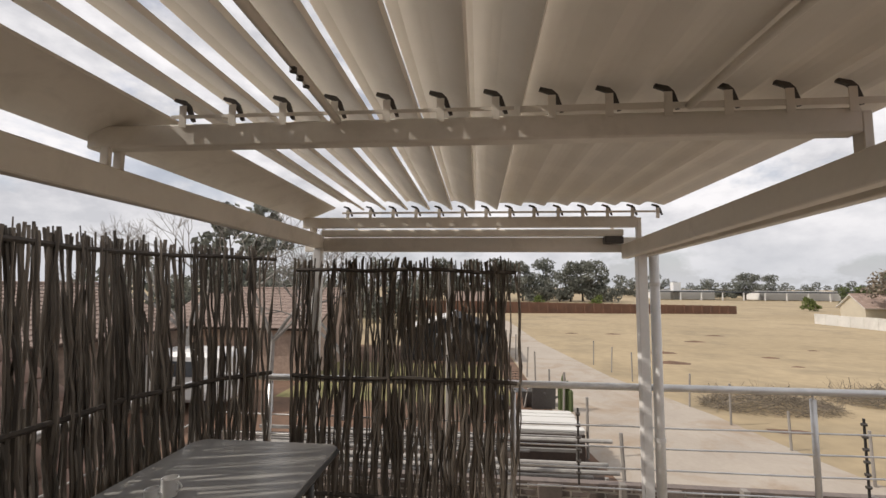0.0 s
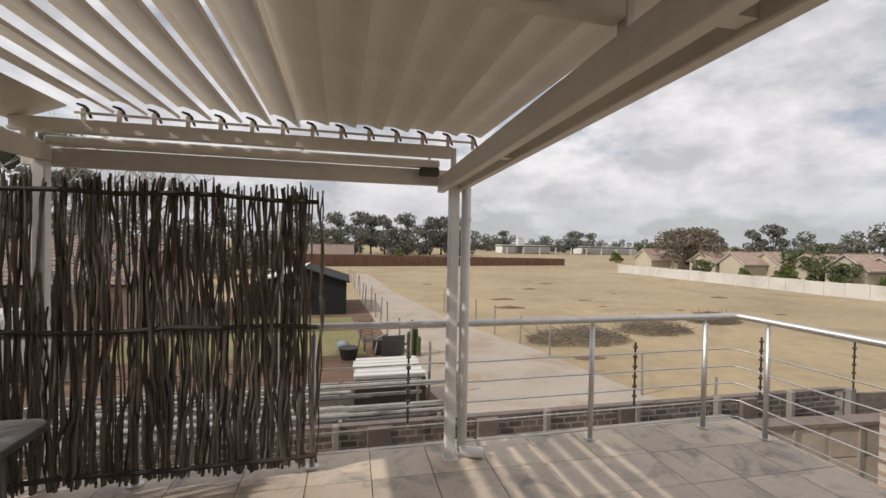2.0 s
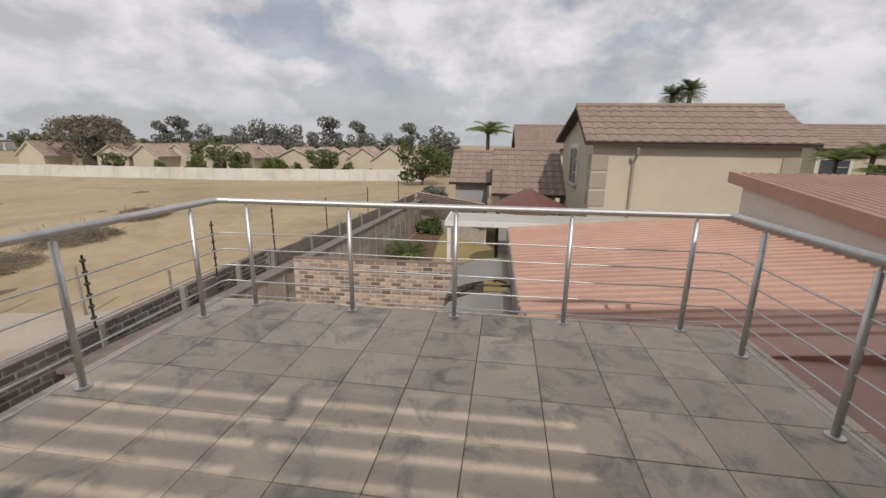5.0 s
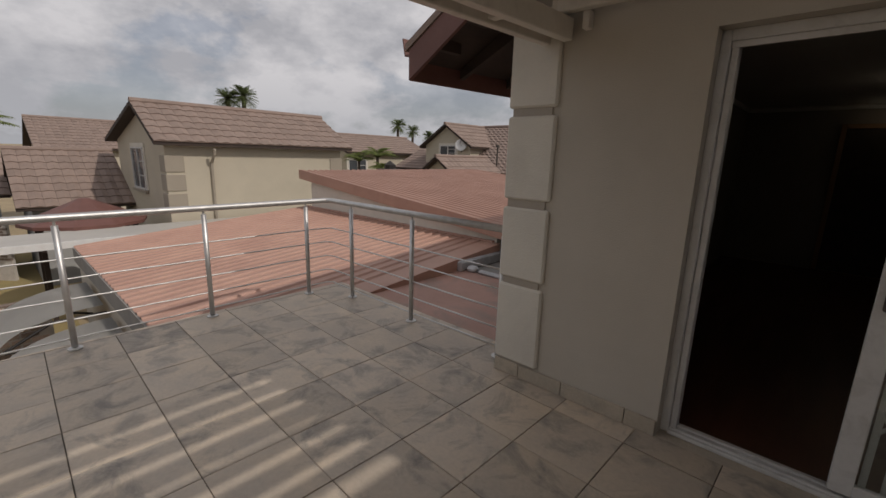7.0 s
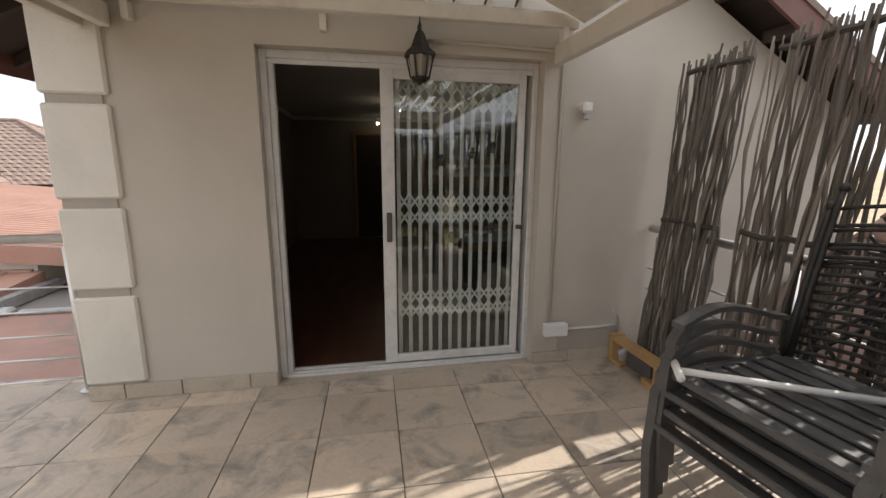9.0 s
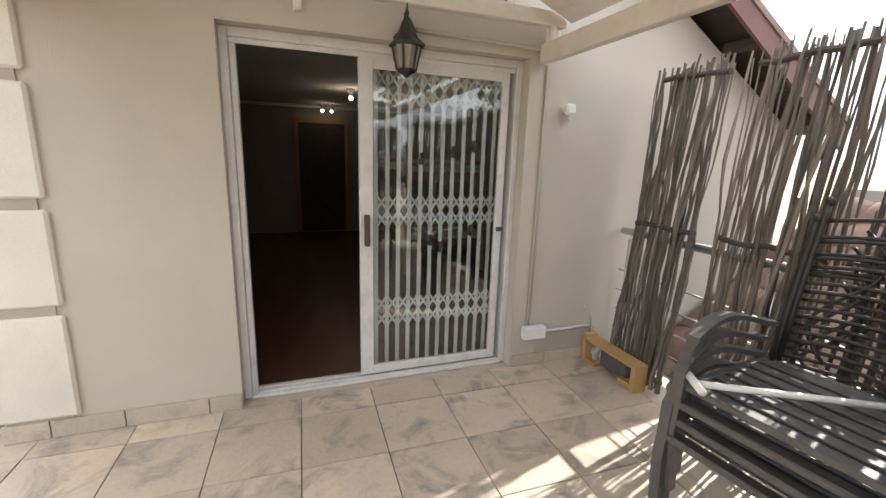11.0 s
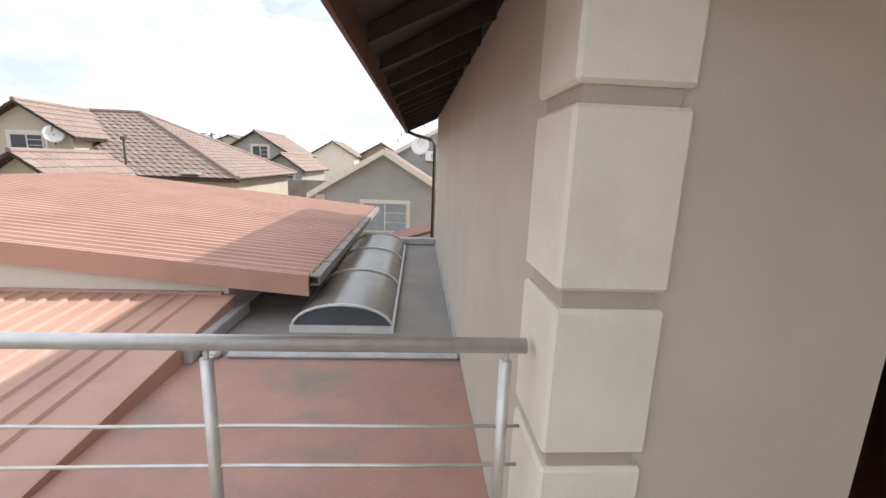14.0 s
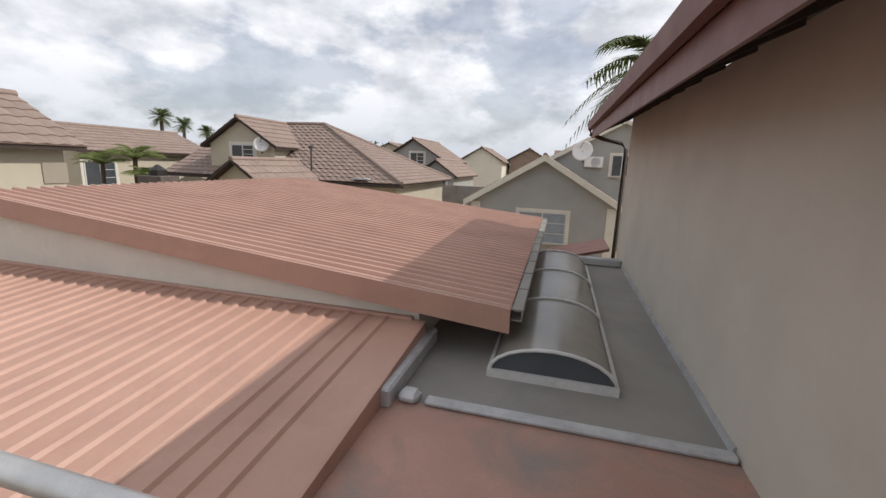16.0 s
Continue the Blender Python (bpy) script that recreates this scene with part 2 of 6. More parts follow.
M_PREBRICK = pbr("precast_brick_panel", (0.27, 0.225, 0.185), (0.20, 0.168, 0.14), 7, 0.9, bump=0.5, bscale=18, grain=0.2, stain=(0.14, 0.12, 0.105), stain_scale=2, stain_amt=0.5)
M_ESTATE = pbr("pale_pink_roof_tile", (0.42, 0.31, 0.255), (0.36, 0.27, 0.225), 2, 0.8, bump=0.3, bscale=30, grain=0.12, rand=0.15, island=True)
M_BRICKR = pbr("red_face_brick", (0.40, 0.30, 0.235), (0.30, 0.225, 0.18), 6, 0.85, bump=0.5, bscale=35, grain=0.3, rand=0.6, stain=(0.2, 0.15, 0.13), stain_scale=1.4, stain_amt=0.6)
M_MORTAR = pbr("mortar", (0.56, 0.515, 0.46), (0.46, 0.42, 0.375), 5, 0.9, bump=0.3, grain=0.12)
M_CONC = pbr("precast_concrete", (0.31, 0.285, 0.255), (0.25, 0.23, 0.205), 1.5, 0.9, bump=0.3, grain=0.12, stain=(0.17, 0.15, 0.13), stain_scale=0.9, stain_amt=0.6)
M_WWALL = pbr("white_garden_wall", (0.66, 0.645, 0.60), (0.58, 0.565, 0.53), 0.5, 0.9, grain=0.08, stain=(0.4, 0.38, 0.34), stain_scale=0.25, stain_amt=0.6)
M_BFENCE = pbr("brown_boundary_fence", (0.20, 0.105, 0.068), (0.15, 0.083, 0.057), 0.6, 0.9, grain=0.1, stain=(0.11, 0.075, 0.06), stain_scale=0.3, stain_amt=0.5)
M_INNER = pbr("tan_concrete_panel", (0.43, 0.375, 0.315), (0.33, 0.285, 0.24), 3, 0.92, bump=0.3, bscale=40, grain=0.2, rand=0.2)
# distance haze is put into the next two leaf colours as a lighter base
M_LEAF = pbr("green_foliage", (0.155, 0.19, 0.08), (0.10, 0.13, 0.05), 1.2, 0.7, grain=0.25, rand=0.5, island=True)
M_LEAFHAZE = pbr("hazed_foliage", (0.215, 0.22, 0.185), (0.17, 0.18, 0.15), 0.8, 0.75, grain=0.25, rand=0.5, island=True)
M_LEAFB = pbr("brown_twiggy_foliage", (0.27, 0.23, 0.18), (0.20, 0.17, 0.13), 0.8, 0.8, grain=0.25, rand=0.4, island=True)
M_LEAFY = pbr("bright_green_foliage", (0.19, 0.23, 0.07), (0.13, 0.165, 0.045), 0.8, 0.75, grain=0.25, rand=0.5, island=True)


def let_light_through(m, share):
    """Thin leaves pass part of the light that falls on them."""
    nt = m.node_tree
    b = nt.nodes["Principled BSDF"]
    out = nt.nodes["Material Output"]
    tr_ = nt.nodes.new("ShaderNodeBsdfTranslucent")
    mx = nt.nodes.new("ShaderNodeMixShader")
    mx.inputs[0].default_value = share
    nt.links.new(b.inputs["Base Color"].links[0].from_socket, tr_.inputs[0])
    nt.links.new(b.outputs[0], mx.inputs[1])
    nt.links.new(tr_.outputs[0], mx.inputs[2])
    nt.links.new(mx.outputs[0], out.inputs[0])


for m_leaf in (M_LEAF, M_LEAFHAZE, M_LEAFB, M_LEAFY):
    let_light_through(m_leaf, 0.4)
M_BARK = pbr("bark", (0.11, 0.085, 0.065), (0.07, 0.055, 0.043), 5, 0.9, bump=0.5, grain=0.2, stretch=(1, 1, 0.3))
M_GLASS = glass_mat("door_glass")
M_WINGLASS = pbr("window_glass_dark", (0.09, 0.098, 0.106), (0.065, 0.072, 0.08), 1.5, 0.12, grain=0.03)
M_YELLOWWOOD = pbr("raw_pine", (0.46, 0.29, 0.12), (0.38, 0.235, 0.095), 7, 0.65, bump=0.15, grain=0.12, stretch=(1, 0.2, 1))
M_ROADC = pbr("pale_gravel_road", (0.43, 0.375, 0.31), (0.37, 0.32, 0.265), 0.5, 0.95, bump=0.3, bscale=8, grain=0.12, stain=(0.32, 0.24, 0.165), stain_scale=0.45, stain_amt=0.8)
M_DARKSOIL = pbr("dark_brown_soil", (0.075, 0.053, 0.04), (0.045, 0.034, 0.028), 1.5, 0.95, bump=0.5, bscale=14, grain=0.25, stain=(0.12, 0.075, 0.05), stain_scale=0.8, stain_amt=0.5)
M_SOIL = pbr("red_soil", (0.20, 0.115, 0.072), (0.12, 0.075, 0.05), 1.2, 0.95, bump=0.4, bscale=12, grain=0.2)
M_LAWN = pbr("patchy_green_grass", (0.16, 0.17, 0.06), (0.27, 0.215, 0.105), 0.7, 0.95, bump=0.4, bscale=14, grain=0.25)
M_DRYLAWN = pbr("dry_lawn", (0.36, 0.27, 0.12), (0.29, 0.235, 0.10), 0.8, 0.95, bump=0.4, bscale=20, grain=0.2)
M_FIELD = pbr("dry_veld_grass", (0.41, 0.32, 0.195), (0.335, 0.26, 0.155), 0.06, 0.95, bump=0.5, bscale=1.6, grain=0.22, stain=(0.235, 0.19, 0.12), stain_scale=0.16, stain_amt=0.75)
M_WOODFLOOR = pbr("reddish_laminate_floor", (0.13, 0.055, 0.032), (0.095, 0.04, 0.025), 6, 0.35, grain=0.15, rand=0.15, stretch=(1, 0.15, 1))
M_PINE = pbr("pine_bunk_wood", (0.34, 0.19, 0.09), (0.28, 0.155, 0.075), 6, 0.5, grain=0.1, stretch=(1, 1, 0.2))
M_LINEN = pbr("pale_bed_linen", (0.58, 0.56, 0.53), (0.5, 0.48, 0.46), 4, 0.9, bump=0.3, bscale=25, grain=0.06)
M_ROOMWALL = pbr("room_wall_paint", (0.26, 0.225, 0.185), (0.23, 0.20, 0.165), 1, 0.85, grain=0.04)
M_RCEIL = pbr("white_ceiling_board", (0.62, 0.60, 0.56), (0.58, 0.56, 0.52), 1, 0.9, grain=0.03)
M_GREYCAN = pbr("grey_canopy_sheet", (0.50, 0.48, 0.435), (0.44, 0.42, 0.385), 1.2, 0.5, grain=0.06)
M_BLACKSHED = pbr("black_shade_net", (0.012, 0.012, 0.013), (0.02, 0.02, 0.021), 3, 0.85, grain=0.2)
M_TIMBERG = pbr("grey_scrap_timber", (0.36, 0.34, 0.31), (0.24, 0.225, 0.205), 4, 0.85, bump=0.3, grain=0.2, rand=0.3)
M_LAMPGLASS = pbr("frosted_lantern_glass", (0.26, 0.235, 0.19), (0.2, 0.18, 0.15), 8, 0.15, grain=0.1)
M_CURTAIN = pbr("blue_grey_curtain", (0.30, 0.34, 0.38), (0.24, 0.27, 0.31), 6, 0.9, grain=0.1)


# ---- mesh helpers ----
def box(bm, x0, x1, y0, y1, z0, z1, bev=0.0):
    r = bmesh.ops.create_cube(bm, size=1.0)
    vs = r["verts"]
    for v in vs:
        v.co = Vector(((x0 + x1) / 2 + v.co.x * (x1 - x0), (y0 + y1) / 2 + v.co.y * (y1 - y0), (z0 + z1) / 2 + v.co.z * (z1 - z0)))
    if bev:
        es = list({e for v in vs for e in v.link_edges})
        bmesh.ops.bevel(bm, geom=es, offset=bev, segments=1, affect="EDGES")
    return vs


def tube(bm, pts, r, seg=8, caps=True):
    """A round bar along points; r is one radius or one for each point."""
    pts = [Vector(p) for p in pts]
    rs = r if isinstance(r, (list, tuple)) else [r] * len(pts)
    rings = []
    for i, p in enumerate(pts):
        d = (pts[min(i + 1, len(pts) - 1)] - pts[max(i - 1, 0)]).normalized()
        up = Vector((0, 0, 1)) if abs(d.z) < 0.9 else Vector((1, 0, 0))
        a = d.cross(up).normalized()
        b = d.cross(a).normalized()
        rings.append([bm.verts.new(p + rs[i] * (math.cos(2 * math.pi * k / seg) * a + math.sin(2 * math.pi * k / seg) * b)) for k in range(seg)])
    for q, w in zip(rings, rings[1:]):
        for k in range(seg):
            bm.faces.new((q[k], q[(k + 1) % seg], w[(k + 1) % seg], w[k]))
    if caps:
        bm.faces.new(rings[0])
        bm.faces.new(rings[-1][::-1])


def slab(bm, poly, z0, z1):
    """An upright prism over a polygon in plan."""
    a = [bm.verts.new((x, y, z0)) for x, y in poly]
    b = [bm.verts.new((x, y, z1)) for x, y in poly]
    n = len(poly)
    for k in range(n):
        bm.faces.new((a[k], a[(k + 1) % n], b[(k + 1) % n], b[k]))
    bm.faces.new(b)
    bm.faces.new(a[::-1])


def prism(bm, prof, axis, s0, s1):
    """A profile pushed along axis 'x' or 'y'; profile points are (other, z)."""
    def put(s, q):
        return (s, q[0], q[1]) if axis == "x" else (q[0], s, q[1])
    a = [bm.verts.new(put(s0, q)) for q in prof]
    b = [bm.verts.new(put(s1, q)) for q in prof]
    n = len(prof)
    for k in range(n):
        bm.faces.new((a[k], a[(k + 1) % n], b[(k + 1) % n], b[k]))
    bm.faces.new(b)
    bm.faces.new(a[::-1])


def mesh_of(name, bm, material, smooth=False):
    bmesh.ops.recalc_face_normals(bm, faces=bm.faces)
    me = bpy.data.meshes.new(name)
    bm.to_mesh(me)
    bm.free()
    me.materials.append(material)
    if smooth:
        for p in me.polygons:
            p.use_smooth = True
    return me


def thing(name, label, category, at=(0, 0, 0), group="", kind=""):
    ob = new(name)
    ob.empty_display_size = 0.1
    ob.location = at
    return tagged(ob, label, category, group, kind)


def part(name, bm, material, parent, label="", smooth=False):
    """Links a bmesh, given in the space of the thing's top object when that one stands at the origin, under parent."""
    ob = new(name, mesh_of(name, bm, material, smooth))
    ob.parent = parent
    root = parent
    while root.parent:
        root = root.parent
    ob.matrix_parent_inverse = Matrix.Translation(-root.location) if parent == root else Matrix.Identity(4)
    if label:
        ob["label"] = label
    return ob


def solid(name, bm, material, label, category, kind="", group="", smooth=False):
    return tagged(new(name, mesh_of(name, bm, material, smooth)), label, category, group, kind)


def B():
    return bmesh.new()


def boxes(*rows, bev=0.0):
    bm = B()
    for r in rows:
        box(bm, *r, bev=bev)
    return bm


def piece(name, me, parent, loc, rot=(0, 0, 0), scale=(1, 1, 1)):
    """One of many alike pieces on shared mesh data."""
    ob = new(name, me)
    ob.parent = parent
    ob.matrix_parent_inverse = parent.matrix_basis.inverted()
    ob.location, ob.rotation_euler, ob.scale = loc, rot, scale
    return ob


rng = random.Random(7)
GROUND = -2.9

# ---- balcony floor and house ----
DOOR_X0, DOOR_X1, DOOR_TOP = -1.78, 0.0, 2.12
RAIL_X, RAIL_N, RAIL_S, RAIL_W = 3.50, 4.285, -0.145, -2.66
RIDGE_X, RIDGE_Z, SLOPE = -1.07, 3.635, 0.56


def roof_under(x):
    return RIDGE_Z - SLOPE * abs(x - RIDGE_X)


bm = B()
slab(bm, [(-2.80, 0.0), (1.07, 0.0), (1.07, -0.37), (3.62, -0.37), (3.62, 4.5), (-2.80, 4.5)], -0.28, -0.012)
floor = solid("floor", bm, M_GROUT, "tiled balcony floor of mottled grey-brown slate tiles", "floor", "structure")

bm = B()
box(bm, DOOR_X1, 1.07, -0.22, 0, -0.3, 2.42)
box(bm, -4.4, DOOR_X0, -0.22, 0, -3.0, 1.70)
box(bm, DOOR_X0, DOOR_X1, -0.22, 0, DOOR_TOP, 2.42)
gab = [(-4.4, 1.70), (DOOR_X0, 1.70), (DOOR_X0, 2.42), (1.07, 2.42), (RIDGE_X, RIDGE_Z), (-4.4, roof_under(-4.4) - 0.01)]
prism(bm, gab, "y", -0.22, 0.0)
wall_front = solid("wall_front", bm, M_WALL, "cream plastered house wall with a door opening", "wall", "structure")
bm = B()
prism(bm, [(-8.8, -3.0), (-0.22, -3.0), (-0.22, 2.42), (-8.8, 2.60)], "x", 0.85, 1.07)
solid("wall_side", bm, M_WALL, "plain cream plastered side wall of the house", "wall", "structure")
bm = boxes((-4.4, -4.18, -8.8, -0.22, -3.0, 1.72), (-4.18, 0.85, -8.8, -8.58, -3.0, 2.4))
solid("wall_back", bm, M_WALL, "cream plastered outer walls of the house", "wall", "structure")

# quoin blocks at the house corner, with grooves between
quoin = thing("quoin_column", "pale painted corner quoins of raised plaster blocks", "quoin", (0.92, 0, 0.1), kind="structure")
bm = boxes((0.80, 1.075, -0.30, 0.012, 0.1, 2.42))
part("groove_core", bm, M_BAND, quoin, "taupe painted grooves")
for z0, z1 in ((0.115, 0.665), (0.715, 1.19), (1.245, 1.762), (1.812, 2.36)):
    part("quoin_block", boxes((0.765, 1.10, -0.33, 0.03, z0, z1), bev=0.012), M_QUOIN, quoin)

# roof over the house
roof = thing("house_roof", "maroon-edged gable roof with dark timber underside", "roof", (RIDGE_X, -4, RIDGE_Z), kind="structure")
for sgn, x_end in ((1, 1.76), (-1, -4.55)):
    z_end = roof_under(x_end)
    bm = B()
    prism(bm, [(RIDGE_X, RIDGE_Z), (x_end, z_end), (x_end, z_end + 0.05), (RIDGE_X, RIDGE_Z + 0.05)], "y", -9.05, 0.26)
    part("roof_boarding", bm, M_DARKWOOD, roof, "dark timber boarding")
    bm = B()
    prism(bm, [(RIDGE_X, RIDGE_Z + 0.054), (x_end + 0.03 * sgn, z_end + 0.054), (x_end + 0.03 * sgn, z_end + 0.10), (RIDGE_X, RIDGE_Z + 0.10)], "y", -9.1, 0.30)
    part("roof_covering", bm, M_ROOFTILE, roof)
    bm = B()
    prism(bm, [(RIDGE_X, RIDGE_Z - 0.02), (x_end, z_end - 0.13), (x_end, z_end + 0.06), (RIDGE_X, RIDGE_Z + 0.11)], "y", 0.262, 0.29)
    part("barge_board", bm, M_FASCIA, roof, "maroon painted barge board")
    # rafters showing under the eave
    y = -8.95
    while y < 0.1:
        bm = B()
        x_in = 1.07 if sgn > 0 else -4.4
        zi = roof_under(x_in)
        prism(bm, [(x_in, zi - 0.002), (x_end - 0.02 * sgn, z_end - 0.002), (x_end - 0.02 * sgn, z_end - 0.07), (x_in, zi - 0.14)], "y", y, y + 0.045)
        part("rafter", bm, M_DARKWOOD, roof)
        y += 0.62
for x in (1.30, 1.54):
    z = roof_under(x)
    part("purlin", boxes((x, x + 0.05, 0.004, 0.258, z - 0.075, z - 0.004)), M_DARKWOOD, roof)
for k in range(6):
    x = -2.2 - k * 0.42
    z = roof_under(x)
    part("purlin", boxes((x, x + 0.05, 0.004, 0.258, z - 0.085, z - 0.004)), M_DARKWOOD, roof)
part("eave_fascia", boxes((1.762, 1.782, -9.05, 0.26, roof_under(1.76) - 0.13, roof_under(1.76) + 0.05)), M_FASCIA, roof)
gut = thing("roof_gutter", "maroon eave gutter with a bent dark downpipe at the wall corner", "gutter", (1.86, -9.0, roof_under(1.8)))
bm = B()
gz = roof_under(1.76)
prism(bm, [(1.785, gz - 0.04), (1.80, gz - 0.07), (1.86, gz - 0.07), (1.885, gz + 0.05), (1.875, gz + 0.05), (1.853, gz - 0.06), (1.805, gz - 0.06), (1.795, gz - 0.035)], "y", -9.1, 0.24)
part("gutter_trough", bm, M_FASCIA, gut)
bm = B()
tube(bm, [(1.83, -8.95, gz - 0.07), (1.81, -8.95, gz - 0.16), (1.58, -8.90, gz - 0.25), (1.22, -8.86, gz - 0.33), (1.12, -8.85, gz - 0.45), (1.12, -8.85, -2.5)], 0.04, 8)
part("downpipe", bm, M_DARKWOOD, gut, "dark bent downpipe", True)
# the eave climbs a little towards the back of the house
for owner in (roof, gut):
    for ob in owner.children:
        for v in ob.data.vertices:
            y_ = v.co.y + owner.location.y
            v.co.z += 0.022 * (0.28 - y_) if v.co.z + owner.location.z > 1.2 else 0.0

# skirting tiles along the front wall
skirt = thing("baseboard", "low skirting of sandy tiles along the house wall", "skirting", (0.4, 0.02, 0), kind="structure")
for x0, x1 in ((0.002, 0.17), (0.175, 0.575), (0.58, 0.9), (0.905, 1.1)):
    part("skirting_tile", boxes((x0, x1, 0.001, 0.018, 0.001, 0.098), bev=0.003), M_SKIRT, skirt)
for x0, x1 in ((-2.06, -1.785), (-2.5, -2.065)):
    part("skirting_tile", boxes((x0, x1, 0.001, 0.018, 0.001, 0.088), bev=0.003), M_SKIRT, skirt)
part("dado_band", boxes((-2.5, -1.98, 0.001, 0.012, 0.09, 0.24)), M_BAND, skirt, "taupe painted band")

# ---- sliding door with a trellis gate behind the glass ----
door = thing("door_1", "white aluminium sliding door standing half open", "sliding door", (-0.89, -0.1, 0), kind="structure")
for n, r in (("jamb", (-0.042, 0.0, -0.2, -0.09, 0.0, 2.12)), ("jamb", (-1.78, -1.74, -0.2, -0.09, 0.0, 2.12)),
             ("head", (-1.74, -0.042, -0.2, -0.09, 2.07, 2.12)), ("sill_track", (-1.74, -0.042, -0.2, -0.075, 0.0, 0.022)),
             ("track_lip", (-1.74, -0.042, -0.152, -0.146, 0.022, 0.036)), ("inner_jamb", (-0.075, -0.043, -0.185, -0.115, 0.023, 2.068)),
             ("track_lip", (-1.74, -0.042, -0.1, -0.094, 0.022, 0.036)), ("head_lip", (-1.74, -0.042, -0.112, -0.102, 2.04, 2.07))):
    part(n, boxes(r, bev=0.004), M_ALU, door)
leaf = part("sliding_panel", boxes((-0.80, -0.715, -0.14, -0.105, 0.042, 2.045), (-1.70, -1.65, -0.14, -0.105, 0.042, 2.045),
                                   (-1.65, -0.80, -0.14, -0.105, 0.042, 0.10), (-1.65, -0.80, -0.14, -0.105, 1.985, 2.045), bev=0.004), M_ALU, door)
pane = part("glass_pane", boxes((-1.652, -0.798, -0.125, -0.119, 0.098, 1.987)), M_GLASS, leaf, "clear reflecting glass")
pane.visible_shadow = False
part("door_handle", boxes((-0.775, -0.74, -0.103, -0.075, 0.93, 1.13), bev=0.006), M_BRKT, leaf, "black pull handle")
part("stop_knob", boxes((-1.70, -1.655, -0.103, -0.08, 1.0, 1.03), bev=0.004), M_BRKT, door, "black catch")

solid("threshold", boxes((DOOR_X0, DOOR_X1, -0.224, -0.001, -0.1, -0.002)), M_SKIRT, "tiled door threshold", "threshold", "structure")
gate = thing("trellis_gate", "white folding security trellis gate behind the glass", "security gate", (-1.2, -0.14, 0))
GX = [-1.72 + 0.074 * k for k in range(13)]
for k, x in enumerate(GX):
    part("upright_bar", boxes((x - 0.0135, x + 0.0135, -0.198, -0.186, 0.05, 2.02), bev=0.003), M_WHITE, gate)
for z in (0.45, 1.14, 1.90):
    for a, b_ in zip(GX, GX[1:]):
        bm = B()
        for s in (-1, 1):
            for dz in (-0.055, 0.055):
                tube(bm, [(a, -0.189, z + dz - s * 0.05), (b_, -0.189, z + dz + s * 0.05)], 0.0085, 4)
        part("lattice_cross", bm, M_WHITE, gate)
for x, z in ((GX[8], 1.48), (GX[3], 1.57), (GX[5], 1.53), (GX[7], 0.94), (GX[6], 0.89), (GX[3], 1.0)):
    bm = B()
    tube(bm, [(x, -0.184, z - 0.035), (x, -0.172, z), (x, -0.184, z + 0.035)], [0.018, 0.026, 0.012], 8)
    part("lock_boss", bm, M_BRKT, gate, "dark lock boss")

# ---- room behind the door ----
bm = boxes((-3.4, 0.84, -6.0, -0.225, -0.12, -0.012))
room_floor = solid("floor_room", bm, M_WOODFLOOR, "dark reddish laminate floor of the room", "floor", "structure")
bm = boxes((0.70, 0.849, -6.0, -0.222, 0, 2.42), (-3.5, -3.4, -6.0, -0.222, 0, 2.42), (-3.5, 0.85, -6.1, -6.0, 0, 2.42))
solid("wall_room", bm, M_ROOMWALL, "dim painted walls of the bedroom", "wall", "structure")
solid("ceiling", boxes((-3.5, 0.849, -6.1, -0.222, 2.36, 2.41)), M_RCEIL, "white bedroom ceiling", "ceiling", "structure")
trim = thing("trim", "white ceiling cornice in the bedroom", "cornice", (-1.3, -5.97, 2.3), kind="structure")
part("cornice", boxes((-3.398, 0.698, -5.998, -5.94, 2.30, 2.358), bev=0.015), M_RCEIL, trim)
part("cornice", boxes((0.64, 0.698, -5.94, -0.225, 2.30, 2.358), bev=0.015), M_RCEIL, trim)
idoor = thing("door_2", "dark inner door with a pale frame at the back of the bedroom", "door", (-0.9, -5.97, 0), kind="structure")
part("frame", boxes((-0.5, -0.44, -5.998, -5.95, 0, 2.1), (-1.4, -1.34, -5.998, -5.95, 0, 2.1), (-1.34, -0.5, -5.998, -5.95, 2.04, 2.1), bev=0.004), M_PINE, idoor)
part("door_leaf", boxes((-1.338, -0.502, -5.998, -5.96, 0.01, 2.038), bev=0.004), M_DARKWOOD, idoor)

bunk = thing("bunk_bed", "pine double bunk bed with pale bedding in the dim bedroom", "bunk bed", (-2.3, -3.4, 0))
for x, y in ((-1.66, -2.55), (-1.66, -4.5), (-2.75, -2.55), (-2.75, -4.5)):
    part("post", boxes((x - 0.035, x + 0.035, y - 0.035, y + 0.035, 0.0, 1.62), bev=0.008), M_PINE, bunk)
for z in (0.32, 1.18):
    part("side_rail", boxes((-1.68, -1.65, -4.47, -2.58, z, z + 0.13), bev=0.006), M_PINE, bunk)
    part("end_rail", boxes((-2.80, -1.69, -2.57, -2.54, z, z + 0.13), bev=0.006), M_PINE, bunk)
    part("mattress", boxes((-2.73, -1.69, -4.46, -2.59, z + 0.06, z + 0.22), bev=0.03), M_LINEN, bunk, "pale covered mattress")
    part("pillow", boxes((-2.6, -1.8, -3.0, -2.66, z + 0.221, z + 0.31), bev=0.035), M_LINEN, bunk)
for z in (0.62, 0.80, 1.46):
    part("end_rail", boxes((-2.71, -1.70, -2.565, -2.545, z, z + 0.07), bev=0.004), M_PINE, bunk)
part("guard_rail", boxes((-1.68, -1.65, -4.46, -3.1, 1.46, 1.53), bev=0.004), M_PINE, bunk)

